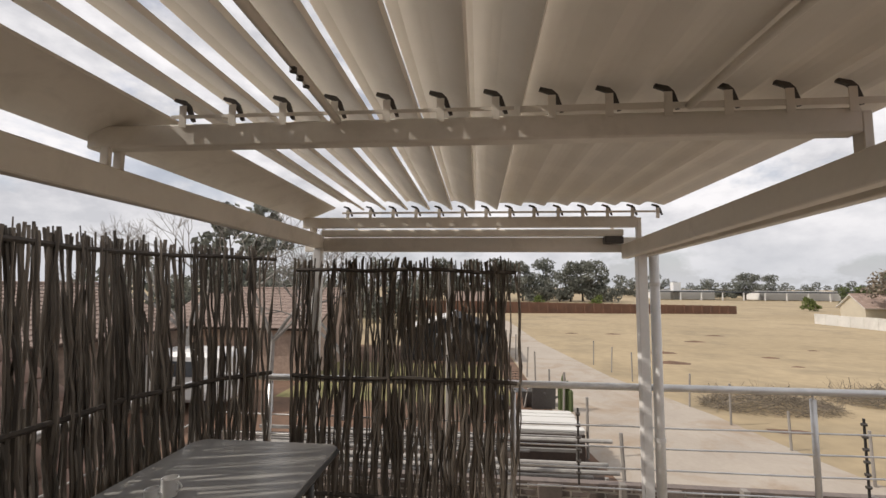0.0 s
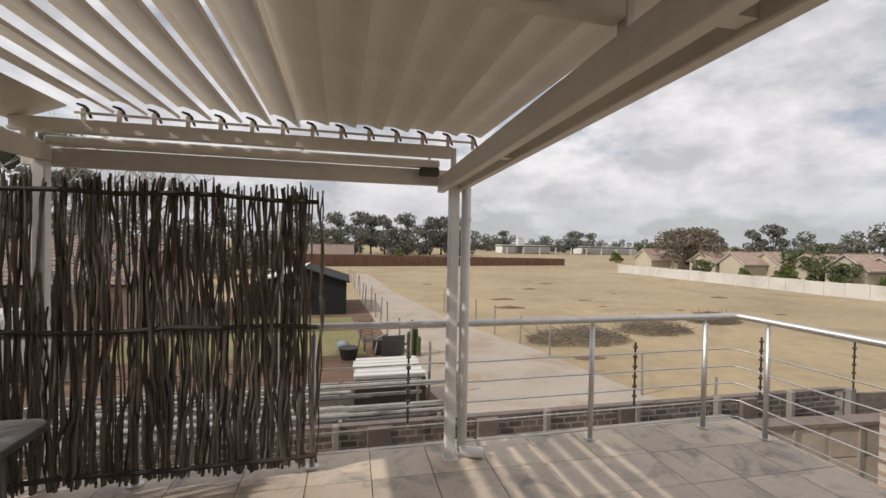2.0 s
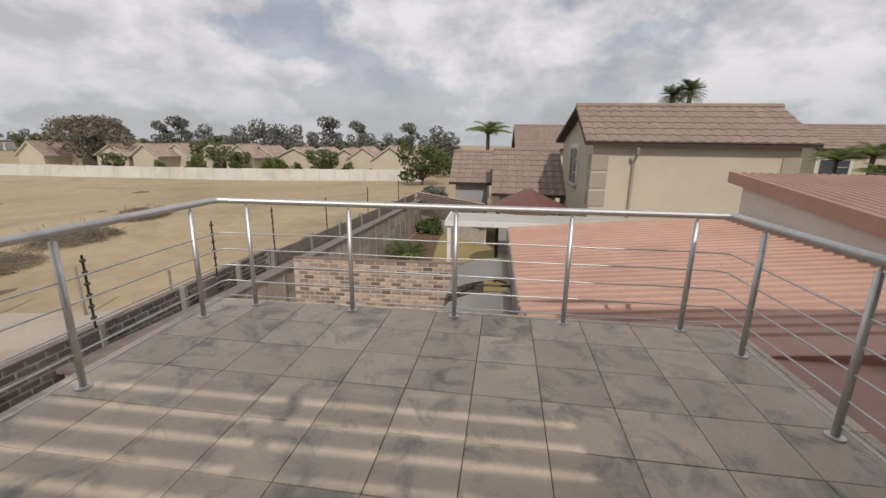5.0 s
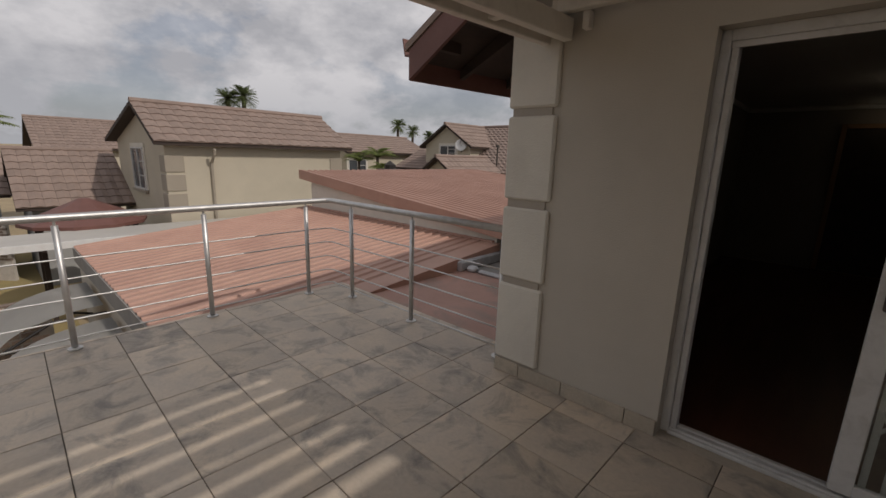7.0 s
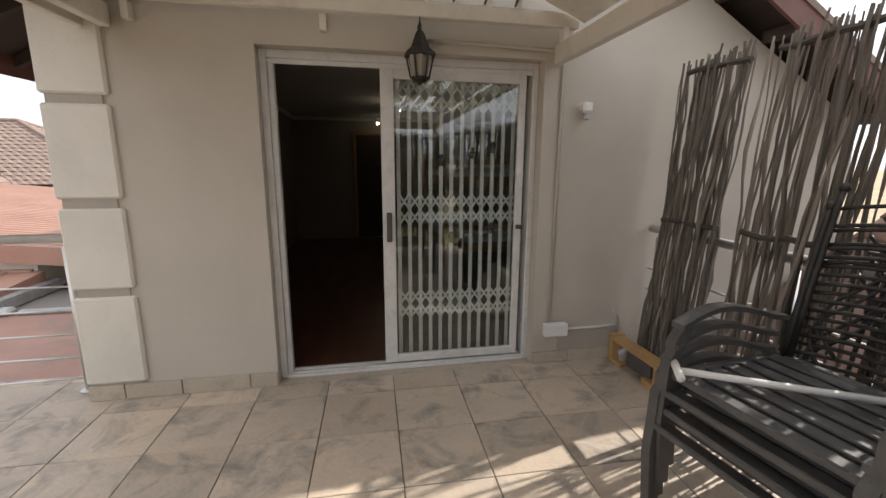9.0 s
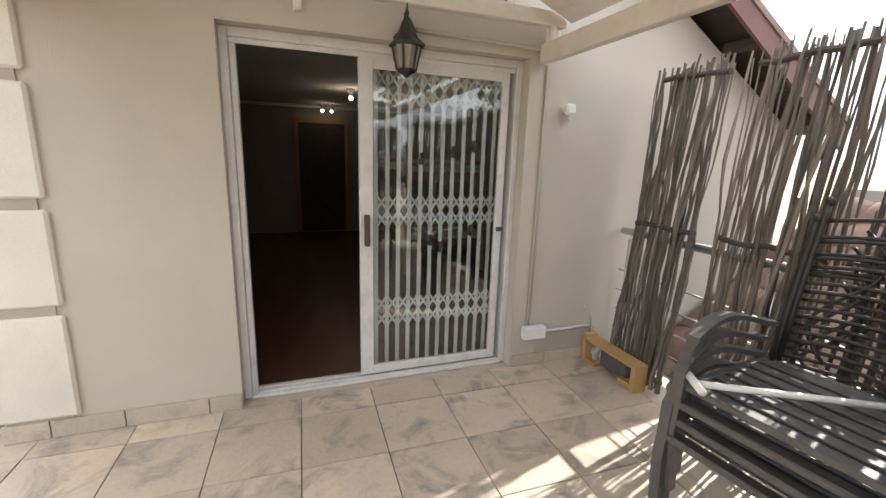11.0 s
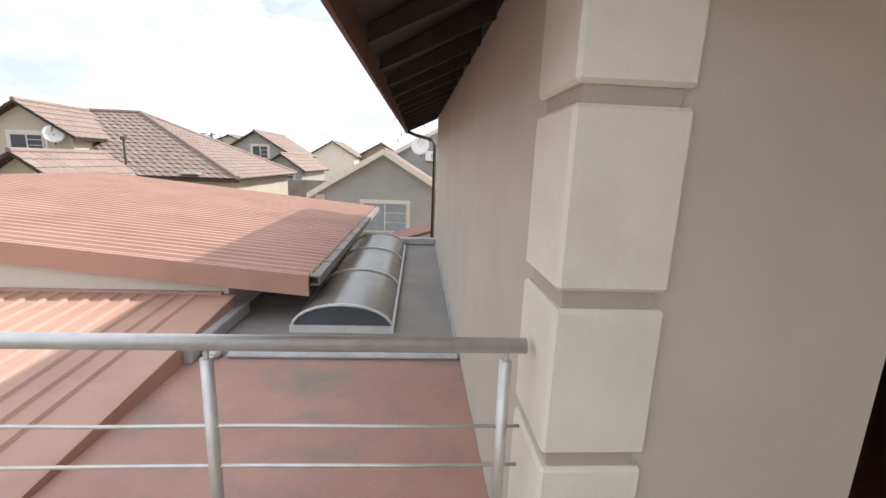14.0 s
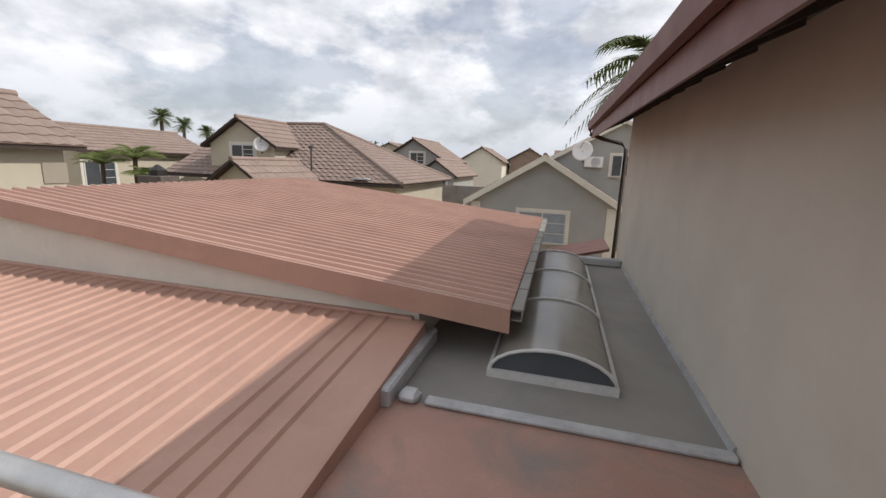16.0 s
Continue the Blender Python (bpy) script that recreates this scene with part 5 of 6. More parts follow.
# ---- plants ----
def leaf_cloud(bm, blobs, n, size, r_):
    tot = sum(b_[3] ** 2 for b_ in blobs)
    for cx, cy, cz, rad in blobs:
        for _ in range(int(n * rad * rad / tot)):
            v = Vector((r_.gauss(0, 1), r_.gauss(0, 1), r_.gauss(0, 1))).normalized() * rad * (r_.uniform(0.35, 1.0) ** 0.5) * r_.uniform(0.8, 1.15)
            p = Vector((cx, cy, cz)) + Vector((v.x, v.y, v.z * 0.75))
            u = Vector((r_.gauss(0, 1), r_.gauss(0, 1), r_.gauss(0, 1))).normalized()
            w = u.cross(Vector((r_.gauss(0, 1), r_.gauss(0, 1), r_.gauss(0, 1)))).normalized()
            s = size * r_.uniform(0.6, 1.4)
            bm.faces.new([bm.verts.new(p + q) for q in (u * s, w * s * 0.6, -u * s, -w * s * 0.6)])


def tree(label, mat, height, spread, trunk_h, seed, n=1400, size=0.16, name="tree", nb=18):
    r_ = random.Random(seed)
    th = thing(name, label, "tree", group="trees")
    bm = B()
    tr = height * 0.028
    top_ = trunk_h * 1.25
    tube(bm, [(0, 0, -0.1), (0.05, 0, trunk_h * 0.4), (r_.uniform(-0.2, 0.2), 0.1, trunk_h), (r_.uniform(-0.3, 0.3), 0.1, top_)], [tr, tr * 0.85, tr * 0.7, tr * 0.4], 7)
    blobs = []
    for k in range(nb):
        a = r_.uniform(0, 6.283)
        rr = spread * r_.uniform(0.15, 0.85)
        z = trunk_h * 0.8 + (height - trunk_h) * r_.uniform(0.08, 0.88) * (1 - 0.35 * (rr / spread) ** 2)
        p = (rr * math.cos(a), rr * math.sin(a), z, spread * r_.uniform(0.22, 0.42))
        blobs.append(p)
        tube(bm, [(0, 0, trunk_h * 0.85), (p[0] * 0.5, p[1] * 0.5, (trunk_h + z) / 2), p[:3]], [tr * 0.45, tr * 0.25, tr * 0.08], 5)
    part("trunk", bm, M_BARK, th)
    bm = B()
    leaf_cloud(bm, blobs, n, size, r_)
    part("crown", bm, mat, th)
    return th


def palm(label, h, seed, fl=1.7, nf=26, name="palm_tree", droop=1.0, lo_el=-0.3, hi_el=1.2):
    r_ = random.Random(seed)
    th = thing(name, label, "palm tree", group="palm trees")
    bm = B()
    tube(bm, [(0, 0, -0.1), (0.05, 0, h * 0.5), (0, 0.05, h)], [0.24, 0.17, 0.15], 8)
    part("trunk", bm, M_BARK, th)
    bm = B()
    for k in range(nf):
        a = 6.283 * k / nf + r_.uniform(-0.2, 0.2)
        el = r_.uniform(lo_el, hi_el)
        d = Vector((math.cos(a), math.sin(a), 0))
        pts = []
        for q in range(8):
            u = q / 7
            pts.append(Vector((0, 0, h)) + d * fl * u * math.cos(el * (1 - 0.3 * u)) + Vector((0, 0, fl * (math.sin(el) * u - droop * 0.75 * u * u))))
        for q in range(7):
            p, p2 = pts[q], pts[q + 1]
            ax = (p2 - p).normalized()
            side = ax.cross(Vector((0, 0, 1))).normalized()
            wv = 0.30 * fl * math.sin(math.pi * min(1, (q + 0.8) / 7.5)) ** 0.7
            for s in (-1, 1):
                for m_ in range(3):
                    o = p.lerp(p2, m_ / 3)
                    tip = o + side * s * wv * r_.uniform(0.8, 1.1) + ax * wv * 0.7 - Vector((0, 0, wv * 0.35))
                    bm.faces.new([bm.verts.new(v) for v in (o, o + ax * 0.035 * fl, tip)])
    part("fronds", bm, M_LEAFY if seed % 2 else M_LEAF, th)
    return th


def at(x, y, rz=0.0, s=1.0, z=GROUND):
    return Matrix.Translation((x, y, z)) @ Matrix.Rotation(rz, 4, "Z")


def place(src, x, y, rz=0.0, s=1.0, z=GROUND, first=False):
    m = at(x, y, rz, s, z)
    if first:
        src.matrix_basis = m @ Matrix.Diagonal((s, s, s, 1))
        return src
    ob = copy_thing(src, m)
    ob.scale = (s, s, s)
    return ob


def polar(az, dist):
    return dist * math.cos(radians(az)), 1.5 + dist * math.sin(radians(az))


gum = tree("tall dusky gum tree in the distant tree line", M_LEAFHAZE, 13, 5.2, 2.6, 11, 1900, 0.36)
gum2 = tree("rounded dusky tree in the distant tree line", M_LEAFHAZE, 9, 5.4, 1.0, 12, 1900, 0.34)
green1 = tree("leafy green garden tree beyond the field wall", M_LEAF, 7, 3.8, 0.9, 13, 2600, 0.22)
bush = tree("bright green bushy garden tree", M_LEAFY, 4.5, 2.8, 0.4, 14, 1800, 0.2)
thorn = tree("broad leafless brown thorn tree beyond the field", M_LEAFB, 9.0, 6.3, 1.6, 15, 4200, 0.24, nb=20)
firsts = set()


def plant(src, x, y, s=1.0, z=GROUND):
    f = src.name not in firsts
    firsts.add(src.name)
    return place(src, x, y, rng.uniform(0, 6.28), s, z, f)


# far tree line by bearing and distance
r_ = random.Random(55)
az = 100.0
while az > 74:
    d = r_.uniform(135, 165)
    plant(gum if r_.random() < 0.6 else gum2, *polar(az, d), r_.uniform(0.9, 1.25))
    az -= r_.uniform(1.1, 2.0)
while az > 42:
    d = r_.uniform(210, 300)
    plant(gum2 if r_.random() < 0.6 else gum, *polar(az, d), r_.uniform(0.75, 1.1))
    az -= r_.uniform(0.8, 1.5)
while az > 4:
    d = r_.uniform(130, 175)
    plant(r_.choice((gum, gum2, gum2, green1)), *polar(az, d), r_.uniform(0.8, 1.15))
    az -= r_.uniform(1.1, 2.2)
az = 134.0
while az > 102:
    plant(gum2, *polar(az, r_.uniform(45, 75)), r_.uniform(0.6, 1.0))
    az -= r_.uniform(2.5, 4.0)
plant(thorn, *polar(45.9, 82), 0.9)
for az_, d_, s_ in ((50.5, 150, 0.9), (49.2, 150, 0.9), (36.0, 76, 0.72), (34.0, 72, 0.6), (31.5, 74, 0.62), (26, 68, 0.5), (17.5, 62, 0.42), (10.0, 47, 0.72), (36.5, 80, 0.66), (21, 64, 0.45)):
    plant(green1, *polar(az_, d_), s_)
for az_, d_, s_ in ((82.5, 88, 0.7), (75, 90, 0.75), (28.0, 64, 0.55), (6.8, 60, 0.8), (54, 120, 0.7)):
    plant(bush, *polar(az_, d_), s_)
for k in range(9):
    plant(bush if k % 3 else green1, *polar(44.5 - 3.6 * k + r_.uniform(-1, 1), 73 - 2.0 * k), r_.uniform(0.38, 0.6))
plant(gum2, *polar(-49.0, 80), 0.9)
plant(gum2, *polar(-80.5, 70), 0.6)
plant(gum2, *polar(-62.5, 52), 0.72)
con = tree("dark conifer behind the reed screen", M_LEAFHAZE, 9, 2.6, 2.0, 16, 2200, 0.2, name="conifer")
plant(con, *polar(122.2, 32), 1.38)
bare = thing("bare_tree", "leafless grey tree with thin bare branches", "tree", group="trees")
bm = B()
r_ = random.Random(77)


def limb(p, d, ln, rad, depth):
    q = p + d * ln
    tube(bm, [p, (p + q) / 2 + Vector((r_.uniform(-0.05, 0.05), r_.uniform(-0.05, 0.05), 0)), q], [rad, rad * 0.8, rad * 0.55], 5 if depth > 2 else 4, caps=False)
    if depth == 0:
        return
    for _ in range(3 if depth > 1 else 4):
        nd = (d + Vector((r_.gauss(0, 0.55), r_.gauss(0, 0.55), r_.gauss(0.1, 0.3)))).normalized()
        limb(q, nd, ln * r_.uniform(0.6, 0.85), rad * 0.55, depth - 1)


limb(Vector((0, 0, 0)), Vector((0, 0, 1)), 2.2, 0.13, 5)
part("branch_crown", bm, M_TIMBERG, bare)
plant(bare, *polar(110.5, 15), 1.0)
plant(bare, *polar(119, 17), 1.15)
plant(bare, *polar(128, 20), 1.2)

pa = palm("tall feathery palm beyond the neighbouring roofs", 5.3, 3, 2.2, 22, droop=0.7, lo_el=0.5, hi_el=1.55)
f_ = polar(1.4, 36)
place(pa, *f_, 0.3, 1.0, first=True)
pb = palm("slender fan palm behind the houses", 9.1, 4, 1.05, 64, droop=0.4, lo_el=-0.8, hi_el=1.5)
place(pb, 29.0, -23.5, 0, 0.76, first=True)
place(pb, 30.1, -26.3, 1, 0.73)
place(pb, 31.4, -29.8, 2, 0.70)
place(pb, 27.1, -9.2, 2, 0.84)
place(pb, 27.9, -8.6, 1, 0.82)
place(pb, *polar(48.6, 140), 2, 0.9)
place(pb, *polar(47.6, 140), 1, 0.85)
pc = palm("large palm with drooping grey-green fronds behind the house", 7.5, 8, 2.5, 34)
place(pc, -0.1, -13.6, 0.5, 1.0, first=True)
for x, y, s in ((19.0, -13.2, 0.55), (20.0, -12.6, 0.5), (18.2, -12.9, 0.42)):
    place(pa, x, y, x, s, z=-1.6)


def shrub(label, mat, x, y, rad, h, n, size, name="shrub"):
    r2 = random.Random(int(x * 100))
    bm = B()
    leaf_cloud(bm, [(x + r2.uniform(-0.5, 0.5) * rad * (1 if h > 0.55 else 2), y + r2.uniform(-0.5, 0.5) * rad, GROUND + h * r2.uniform(0.3, 0.6), rad * (0.6 if h > 0.55 else 0.3)) for _ in range(6 if h > 0.55 else 16)], n, size, r2)
    return solid(name, bm, mat, label, "shrub", group="shrubs")


def brush_heap(x, y, rx, ry, h, n, seed):
    r2 = random.Random(seed)
    bm = B()
    for _ in range(n):
        a, q = r2.uniform(0, 6.283), math.sqrt(r2.random())
        c_ = Vector((x + rx * q * math.cos(a), y + ry * q * math.sin(a), GROUND + h * r2.random() * (1 - q * q) + 0.03))
        d = Vector((r2.gauss(0, 1), r2.gauss(0, 1), r2.gauss(0, 0.5))).normalized() * r2.uniform(0.15, 0.5)
        w = Vector((r2.gauss(0, 1), r2.gauss(0, 1), r2.gauss(0, 1))).normalized() * 0.012
        c_.z = max(c_.z, GROUND + 0.02 + abs(d.z))
        bm.faces.new([bm.verts.new(v) for v in (c_ - d - w, c_ - d + w, c_ + d + w * 0.4, c_ + d - w * 0.4)])
    return solid("brush_heap", bm, M_LEAFB, "low heap of dry grey-brown brushwood in the field", "brushwood", "stuff", group="brush heaps")


brush_heap(11.0, 19.0, 2.6, 1.4, 0.7, 1500, 1)
brush_heap(16.2, 20.2, 2.0, 1.2, 0.6, 1100, 2)
brush_heap(22.0, 22.0, 1.6, 1.0, 0.5, 900, 3)
ag = palm("large spiky green agave in the dry yard", 0.15, 10, 1.25, 34, name="agave", droop=0.15)
place(ag, 15.9, 5.15, 0.2, 0.72, first=True)
place(ag, 17.1, 5.0, 1.2, 0.5)
shrub("bright green low plant in the yard", M_LEAFY, 14.9, 4.75, 0.35, 0.6, 240, 0.10)
shrub("green shrub by the concrete fence", M_LEAF, 20.6, 4.9, 0.6, 0.9, 500, 0.18)
shrub("dry shrub by the concrete fence", M_LEAFB, 14.6, 8.2, 1.0, 1.2, 700, 0.14)
shrub("grey-green shrubs beside the garage", M_LEAFHAZE, 30, 6.5, 1.5, 1.6, 700, 0.22)
cac = thing("cactus", "tall green columnar cactus by the track", "cactus", (2.75, 17.6, GROUND))
for dx, dy, h in ((0, 0, 1.35), (0.16, 0.05, 1.1), (-0.12, 0.1, 0.95), (0.25, -0.1, 0.8)):
    bm = B()
    tube(bm, [(2.75 + dx, 17.6 + dy, GROUND), (2.75 + dx, 17.6 + dy, GROUND + h * 0.9), (2.75 + dx, 17.6 + dy, GROUND + h)], [0.08, 0.085, 0.03], 9)
    part("stem", bm, M_LEAF, cac)

# ---- neighbouring houses ----
def tiled_slope(parent, p_eave0, p_eave1, p_ridge0, p_ridge1, mat, tw=0.32, tl=0.36):
    """A roof slope laid with overlapping tiles, each a small wedge of its own."""
    e0, e1, r0, r1 = (Vector(p) for p in (p_eave0, p_eave1, p_ridge0, p_ridge1))
    nrm = (e1 - e0).cross(r0 - e0).normalized()
    if nrm.z < 0:
        nrm = -nrm
    ln = ((r0 - e0).length + (r1 - e1).length) / 2
    rows = max(1, int(ln / tl))
    vs, fs = [], []
    for i in range(rows):
        u0, u1 = i / rows, (i + 1.06) / rows
        a0, a1 = e0.lerp(r0, u0), e1.lerp(r1, u0)
        b0, b1 = e0.lerp(r0, min(1, u1)), e1.lerp(r1, min(1, u1))
        cols = max(1, int((a1 - a0).length / tw))
        for j in range(cols):
            v0, v1 = j / cols, (j + 0.985) / cols
            lo0, lo1 = a0.lerp(a1, v0), a0.lerp(a1, v1)
            hi0, hi1 = b0.lerp(b1, v0), b0.lerp(b1, v1)
            m0, m1 = lo0.lerp(lo1, 0.45), hi0.lerp(hi1, 0.45)
            n = len(vs)
            vs += [lo0 + nrm * 0.03, m0 + nrm * 0.062, lo1 + nrm * 0.03, hi0 + nrm * 0.006, m1 + nrm * 0.034, hi1 + nrm * 0.006, lo0, m0, lo1]
            fs += [(n, n + 1, n + 4, n + 3), (n + 1, n + 2, n + 5, n + 4), (n, n + 6, n + 7, n + 1), (n + 1, n + 7, n + 8, n + 2)]
    me = bpy.data.meshes.new("roof_tiles")
    me.from_pydata([tuple(v) for v in vs], [], fs)
    me.materials.append(mat)
    ob = new("roof_tiles", me)
    ob.parent = parent
    root = parent
    while root.parent:
        root = root.parent
    ob.matrix_parent_inverse = Matrix.Translation(-root.location) if parent == root else Matrix.Identity(4)
    ob["kind"] = "stuff"
    return ob


def window(parent, face, u0, u1, z0, z1, at_, curtain=False, frame_mat=None):
    """A window with frame, mullion, glass and sill. face: '-x', '+y', ...; u along the wall; at_ is the wall's plane."""
    sgn = -1 if face[0] == "-" else 1
    fm = frame_mat or M_ALU

    def bx(a, b_, c0, c1, d0, d1):
        lo_, hi_ = sorted((at_ + sgn * d0, at_ + sgn * d1))
        return (lo_, hi_, a, b_, c0, c1) if face[1] == "x" else (a, b_, lo_, hi_, c0, c1)
    w = part("window", boxes(bx(u0, u1, z0, z1, 0.004, 0.02)), M_CURTAIN if curtain else M_WINGLASS, parent, "dark window pane")
    t = 0.05
    fr = [bx(u0, u1, z1 - t, z1, 0.022, 0.06), bx(u0, u1, z0, z0 + t, 0.022, 0.06), bx(u0, u0 + t, z0 + t, z1 - t, 0.022, 0.06), bx(u1 - t, u1, z0 + t, z1 - t, 0.022, 0.06),
          bx((u0 + u1) / 2 - t / 2, (u0 + u1) / 2 + t / 2, z0 + t, z1 - t, 0.022, 0.05)]
    for q in (0.33, 0.66):
        zz = z0 + (z1 - z0) * q
        fr.append(bx(u0 + t, (u0 + u1) / 2 - t / 2, zz - 0.012, zz + 0.012, 0.022, 0.045))
    part("window_frame", boxes(*fr), fm, w)
    part("window_sill", boxes(bx(u0 - 0.08, u1 + 0.08, z0 - 0.08, z0 - 0.005, 0.004, 0.10)), M_TAUPE, w)
    part("window_surround", boxes(bx(u0 - 0.12, u1 + 0.12, z1 + 0.005, z1 + 0.12, 0.004, 0.03), bx(u0 - 0.12, u0 - 0.005, z0, z1, 0.004, 0.03), bx(u1 + 0.005, u1 + 0.12, z0, z1, 0.004, 0.03)), M_QUOIN, w)
    return w


def house(label, x0, x1, y0, y1, eave, ridge, axis, wall_mat, roof_mat=None, over=0.35, base=GROUND, barge=None, rshift=0.0, name="house"):
    """A gabled house. axis: the ridge's direction."""
    th = thing(name, label, "house", ((x0 + x1) / 2, (y0 + y1) / 2, base), group="neighbouring houses")
    rm = roof_mat or M_ROOFTILE
    bg = barge or M_DARKWOOD
    bm = B()
    if axis == "y":
        rx = (x0 + x1) / 2 + rshift
        prism(bm, [(x0, base), (x1, base), (x1, eave), (rx, ridge), (x0, eave)], "y", y0, y1)
    else:
        ry = (y0 + y1) / 2 + rshift
        prism(bm, [(y0, base), (y1, base), (y1, eave), (ry, ridge), (y0, eave)], "x", x0, x1)
    part("wall", bm, wall_mat, th)
    rf = None
    for s in (-1, 1):
        bm = B()
        if axis == "y":
            xe = x0 if s < 0 else x1
            sl = (ridge - eave) / abs(rx - xe)
            xo, zo = xe + s * over, eave - sl * over
            prism(bm, [(rx, ridge + 0.01), (xo, zo + 0.01), (xo, zo + 0.10), (rx, ridge + 0.10)], "y", y0 - over, y1 + over)
            r_ob = part("roof", bm, bg, th, "dark roof edge")
            tiled_slope(r_ob, (xo - s * -0.03, y0 - over, zo + 0.105), (xo - s * -0.03, y1 + over, zo + 0.105), (rx, y0 - over, ridge + 0.105), (rx, y1 + over, ridge + 0.105), rm)
        else:
            ye = y0 if s < 0 else y1
            sl = (ridge - eave) / abs(ry - ye)
            yo, zo = ye + s * over, eave - sl * over
            prism(bm, [(ry, ridge + 0.01), (yo, zo + 0.01), (yo, zo + 0.10), (ry, ridge + 0.10)], "x", x0 - over, x1 + over)
            r_ob = part("roof", bm, bg, th, "dark roof edge")
            tiled_slope(r_ob, (x0 - over, yo - s * -0.03, zo + 0.105), (x1 + over, yo - s * -0.03, zo + 0.105), (x0 - over, ry, ridge + 0.105), (x1 + over, ry, ridge + 0.105), rm)
    bm = B()
    if axis == "y":
        tube(bm, [(rx, y0 - over, ridge + 0.13), (rx, y1 + over, ridge + 0.13)], 0.09, 8)
    else:
        tube(bm, [(x0 - over, ry, ridge + 0.13), (x1 + over, ry, ridge + 0.13)], 0.09, 8)
    part("ridge_tiles", bm, rm, th)
    if barge and axis == "y":
        for s in (-1, 1):
            xe = (x0 if s < 0 else x1) + s * over
            ze = ridge - (ridge - eave) * abs(xe - rx) / abs((x0 if s < 0 else x1) - rx)
            bm = B()
            prism(bm, [(rx, ridge - 0.10), (xe, ze - 0.10), (xe, ze + 0.14), (rx, ridge + 0.14)], "y", y1 + over + 0.002, y1 + over + 0.04)
            part("barge_board", bm, barge, th, "pale barge board")
    return th


# double-storey cream house facing the balcony
hA = house("cream two-storey house with brown tiled gable roof", 12.9, 18.4, -6.6, -1.05, 1.72, 2.66, "y", M_HCREAM, over=0.3, rshift=-1.05)
window(hA, "+y", 15.0, 16.4, 0.2, 1.5, -1.05)
for z in (0.25, 0.78, 1.30):
    part("quoin", boxes((12.87, 13.35, -1.5, -1.02, z - 0.45, z), bev=0.01), M_TAUPE, hA)
    part("quoin", boxes((12.87, 13.35, -6.63, -6.15, z - 0.45, z), bev=0.01), M_TAUPE, hA)
bm = B()
tube(bm, [(12.55, -2.2, 1.5), (12.6, -2.2, 1.35), (12.86, -2.2, 1.1), (12.86, -2.2, -2.6)], 0.045, 8)
part("downpipe", bm, M_TAUPE, hA)
hA2 = house("single-storey garage wing with brown tiled roof", 17.2, 21.8, -0.7, 1.5, -0.25, 1.2, "y", M_HGREY, over=0.35)
hA3 = house("low outbuilding with brown tiled roof", 20.3, 24.3, 2.1, 3.6, -0.15, 1.05, "y", M_HGREY, over=0.3)
hB = house("two-storey house with brown tiled roof behind", 28.0, 34.0, -3.6, 0.2, 1.4, 2.75, "y", M_HCREAM)
hC = house("long cream house with dark brown tiled roof", 22.5, 27.5, -20.5, -13.6, 1.6, 2.62, "y", M_HCREAM)
window(hC, "-x", -15.0, -13.6, 0.0, 1.1, 22.5)
hD = house("cream gabled wing with a window under a brown tiled roof", 14.9, 18.4, -20.0, -16.5, 2.1, 3.2, "y", M_HCREAM, over=0.3)
window(hD, "+y", 15.95, 17.2, 1.45, 2.1, -16.5)
hDm = thing("house", "large cream house with a broad brown tiled hip roof", "house", (13, -20, GROUND), group="neighbouring houses")
part("wall", boxes((8.9, 14.89, -23.6, -16.3, GROUND, 0.66), (14.89, 20.6, -23.6, -20.01, GROUND, 0.66)), M_HCREAM, hDm)
HIP = {"a": (8.5, -15.9, 0.62), "b": (8.5, -24.1, 0.62), "c": (20.8, -24.1, 0.62), "d": (20.8, -15.9, 0.62), "e": (14.4, -20.0, 3.26), "f": (19.5, -20.0, 3.26)}
bm = B()
hv = {k: bm.verts.new(v) for k, v in HIP.items()}
for f in ("aefd", "abe", "bcfe", "cdf", "abcd"):
    bm.faces.new([hv[k] for k in f])
hip = part("roof", bm, M_DARKWOOD, hDm, "dark roof edge")
for e0, e1, r0, r1 in (("a", "d", "e", "f"), ("b", "a", "e", "e"), ("c", "b", "f", "e")):
    tiled_slope(hip, *((x, y, z + 0.05) for x, y, z in (HIP[e0], HIP[e1], HIP[r0], HIP[r1])), M_ROOFTILE)
for p0, p1 in (("a", "e"), ("e", "f"), ("b", "e")):
    bm = B()
    tube(bm, [Vector(HIP[p0]) + Vector((0, 0, 0.10)), Vector(HIP[p1]) + Vector((0, 0, 0.10))], 0.09, 8)
    part("ridge_tiles", bm, M_ROOFTILE, hDm)
part("eave_gutter", boxes((8.42, 20.8, -15.9, -15.8, 0.53, 0.63)), M_DARKWOOD, hDm, "dark eave gutter")
bm = B()
tube(bm, [(12.95, -16.4, 0.9), (12.95, -16.4, 2.0), (12.95, -16.4, 2.01), (12.95, -16.4, 2.13)], [0.04, 0.04, 0.11, 0.11], 10)
part("flue", bm, M_BRKT, hDm, "thin metal flue pipe")
part("roof_light", boxes((9.95, 10.65, -16.25, -15.75, 0.80, 0.86)), M_FLASH, hDm, "small grey roof light")
hD2 = house("small gabled porch with brown tiled roof", 12.45, 14.45, -15.8, -12.5, 0.65, 1.35, "y", M_HCREAM, over=0.35, name="house_porch")


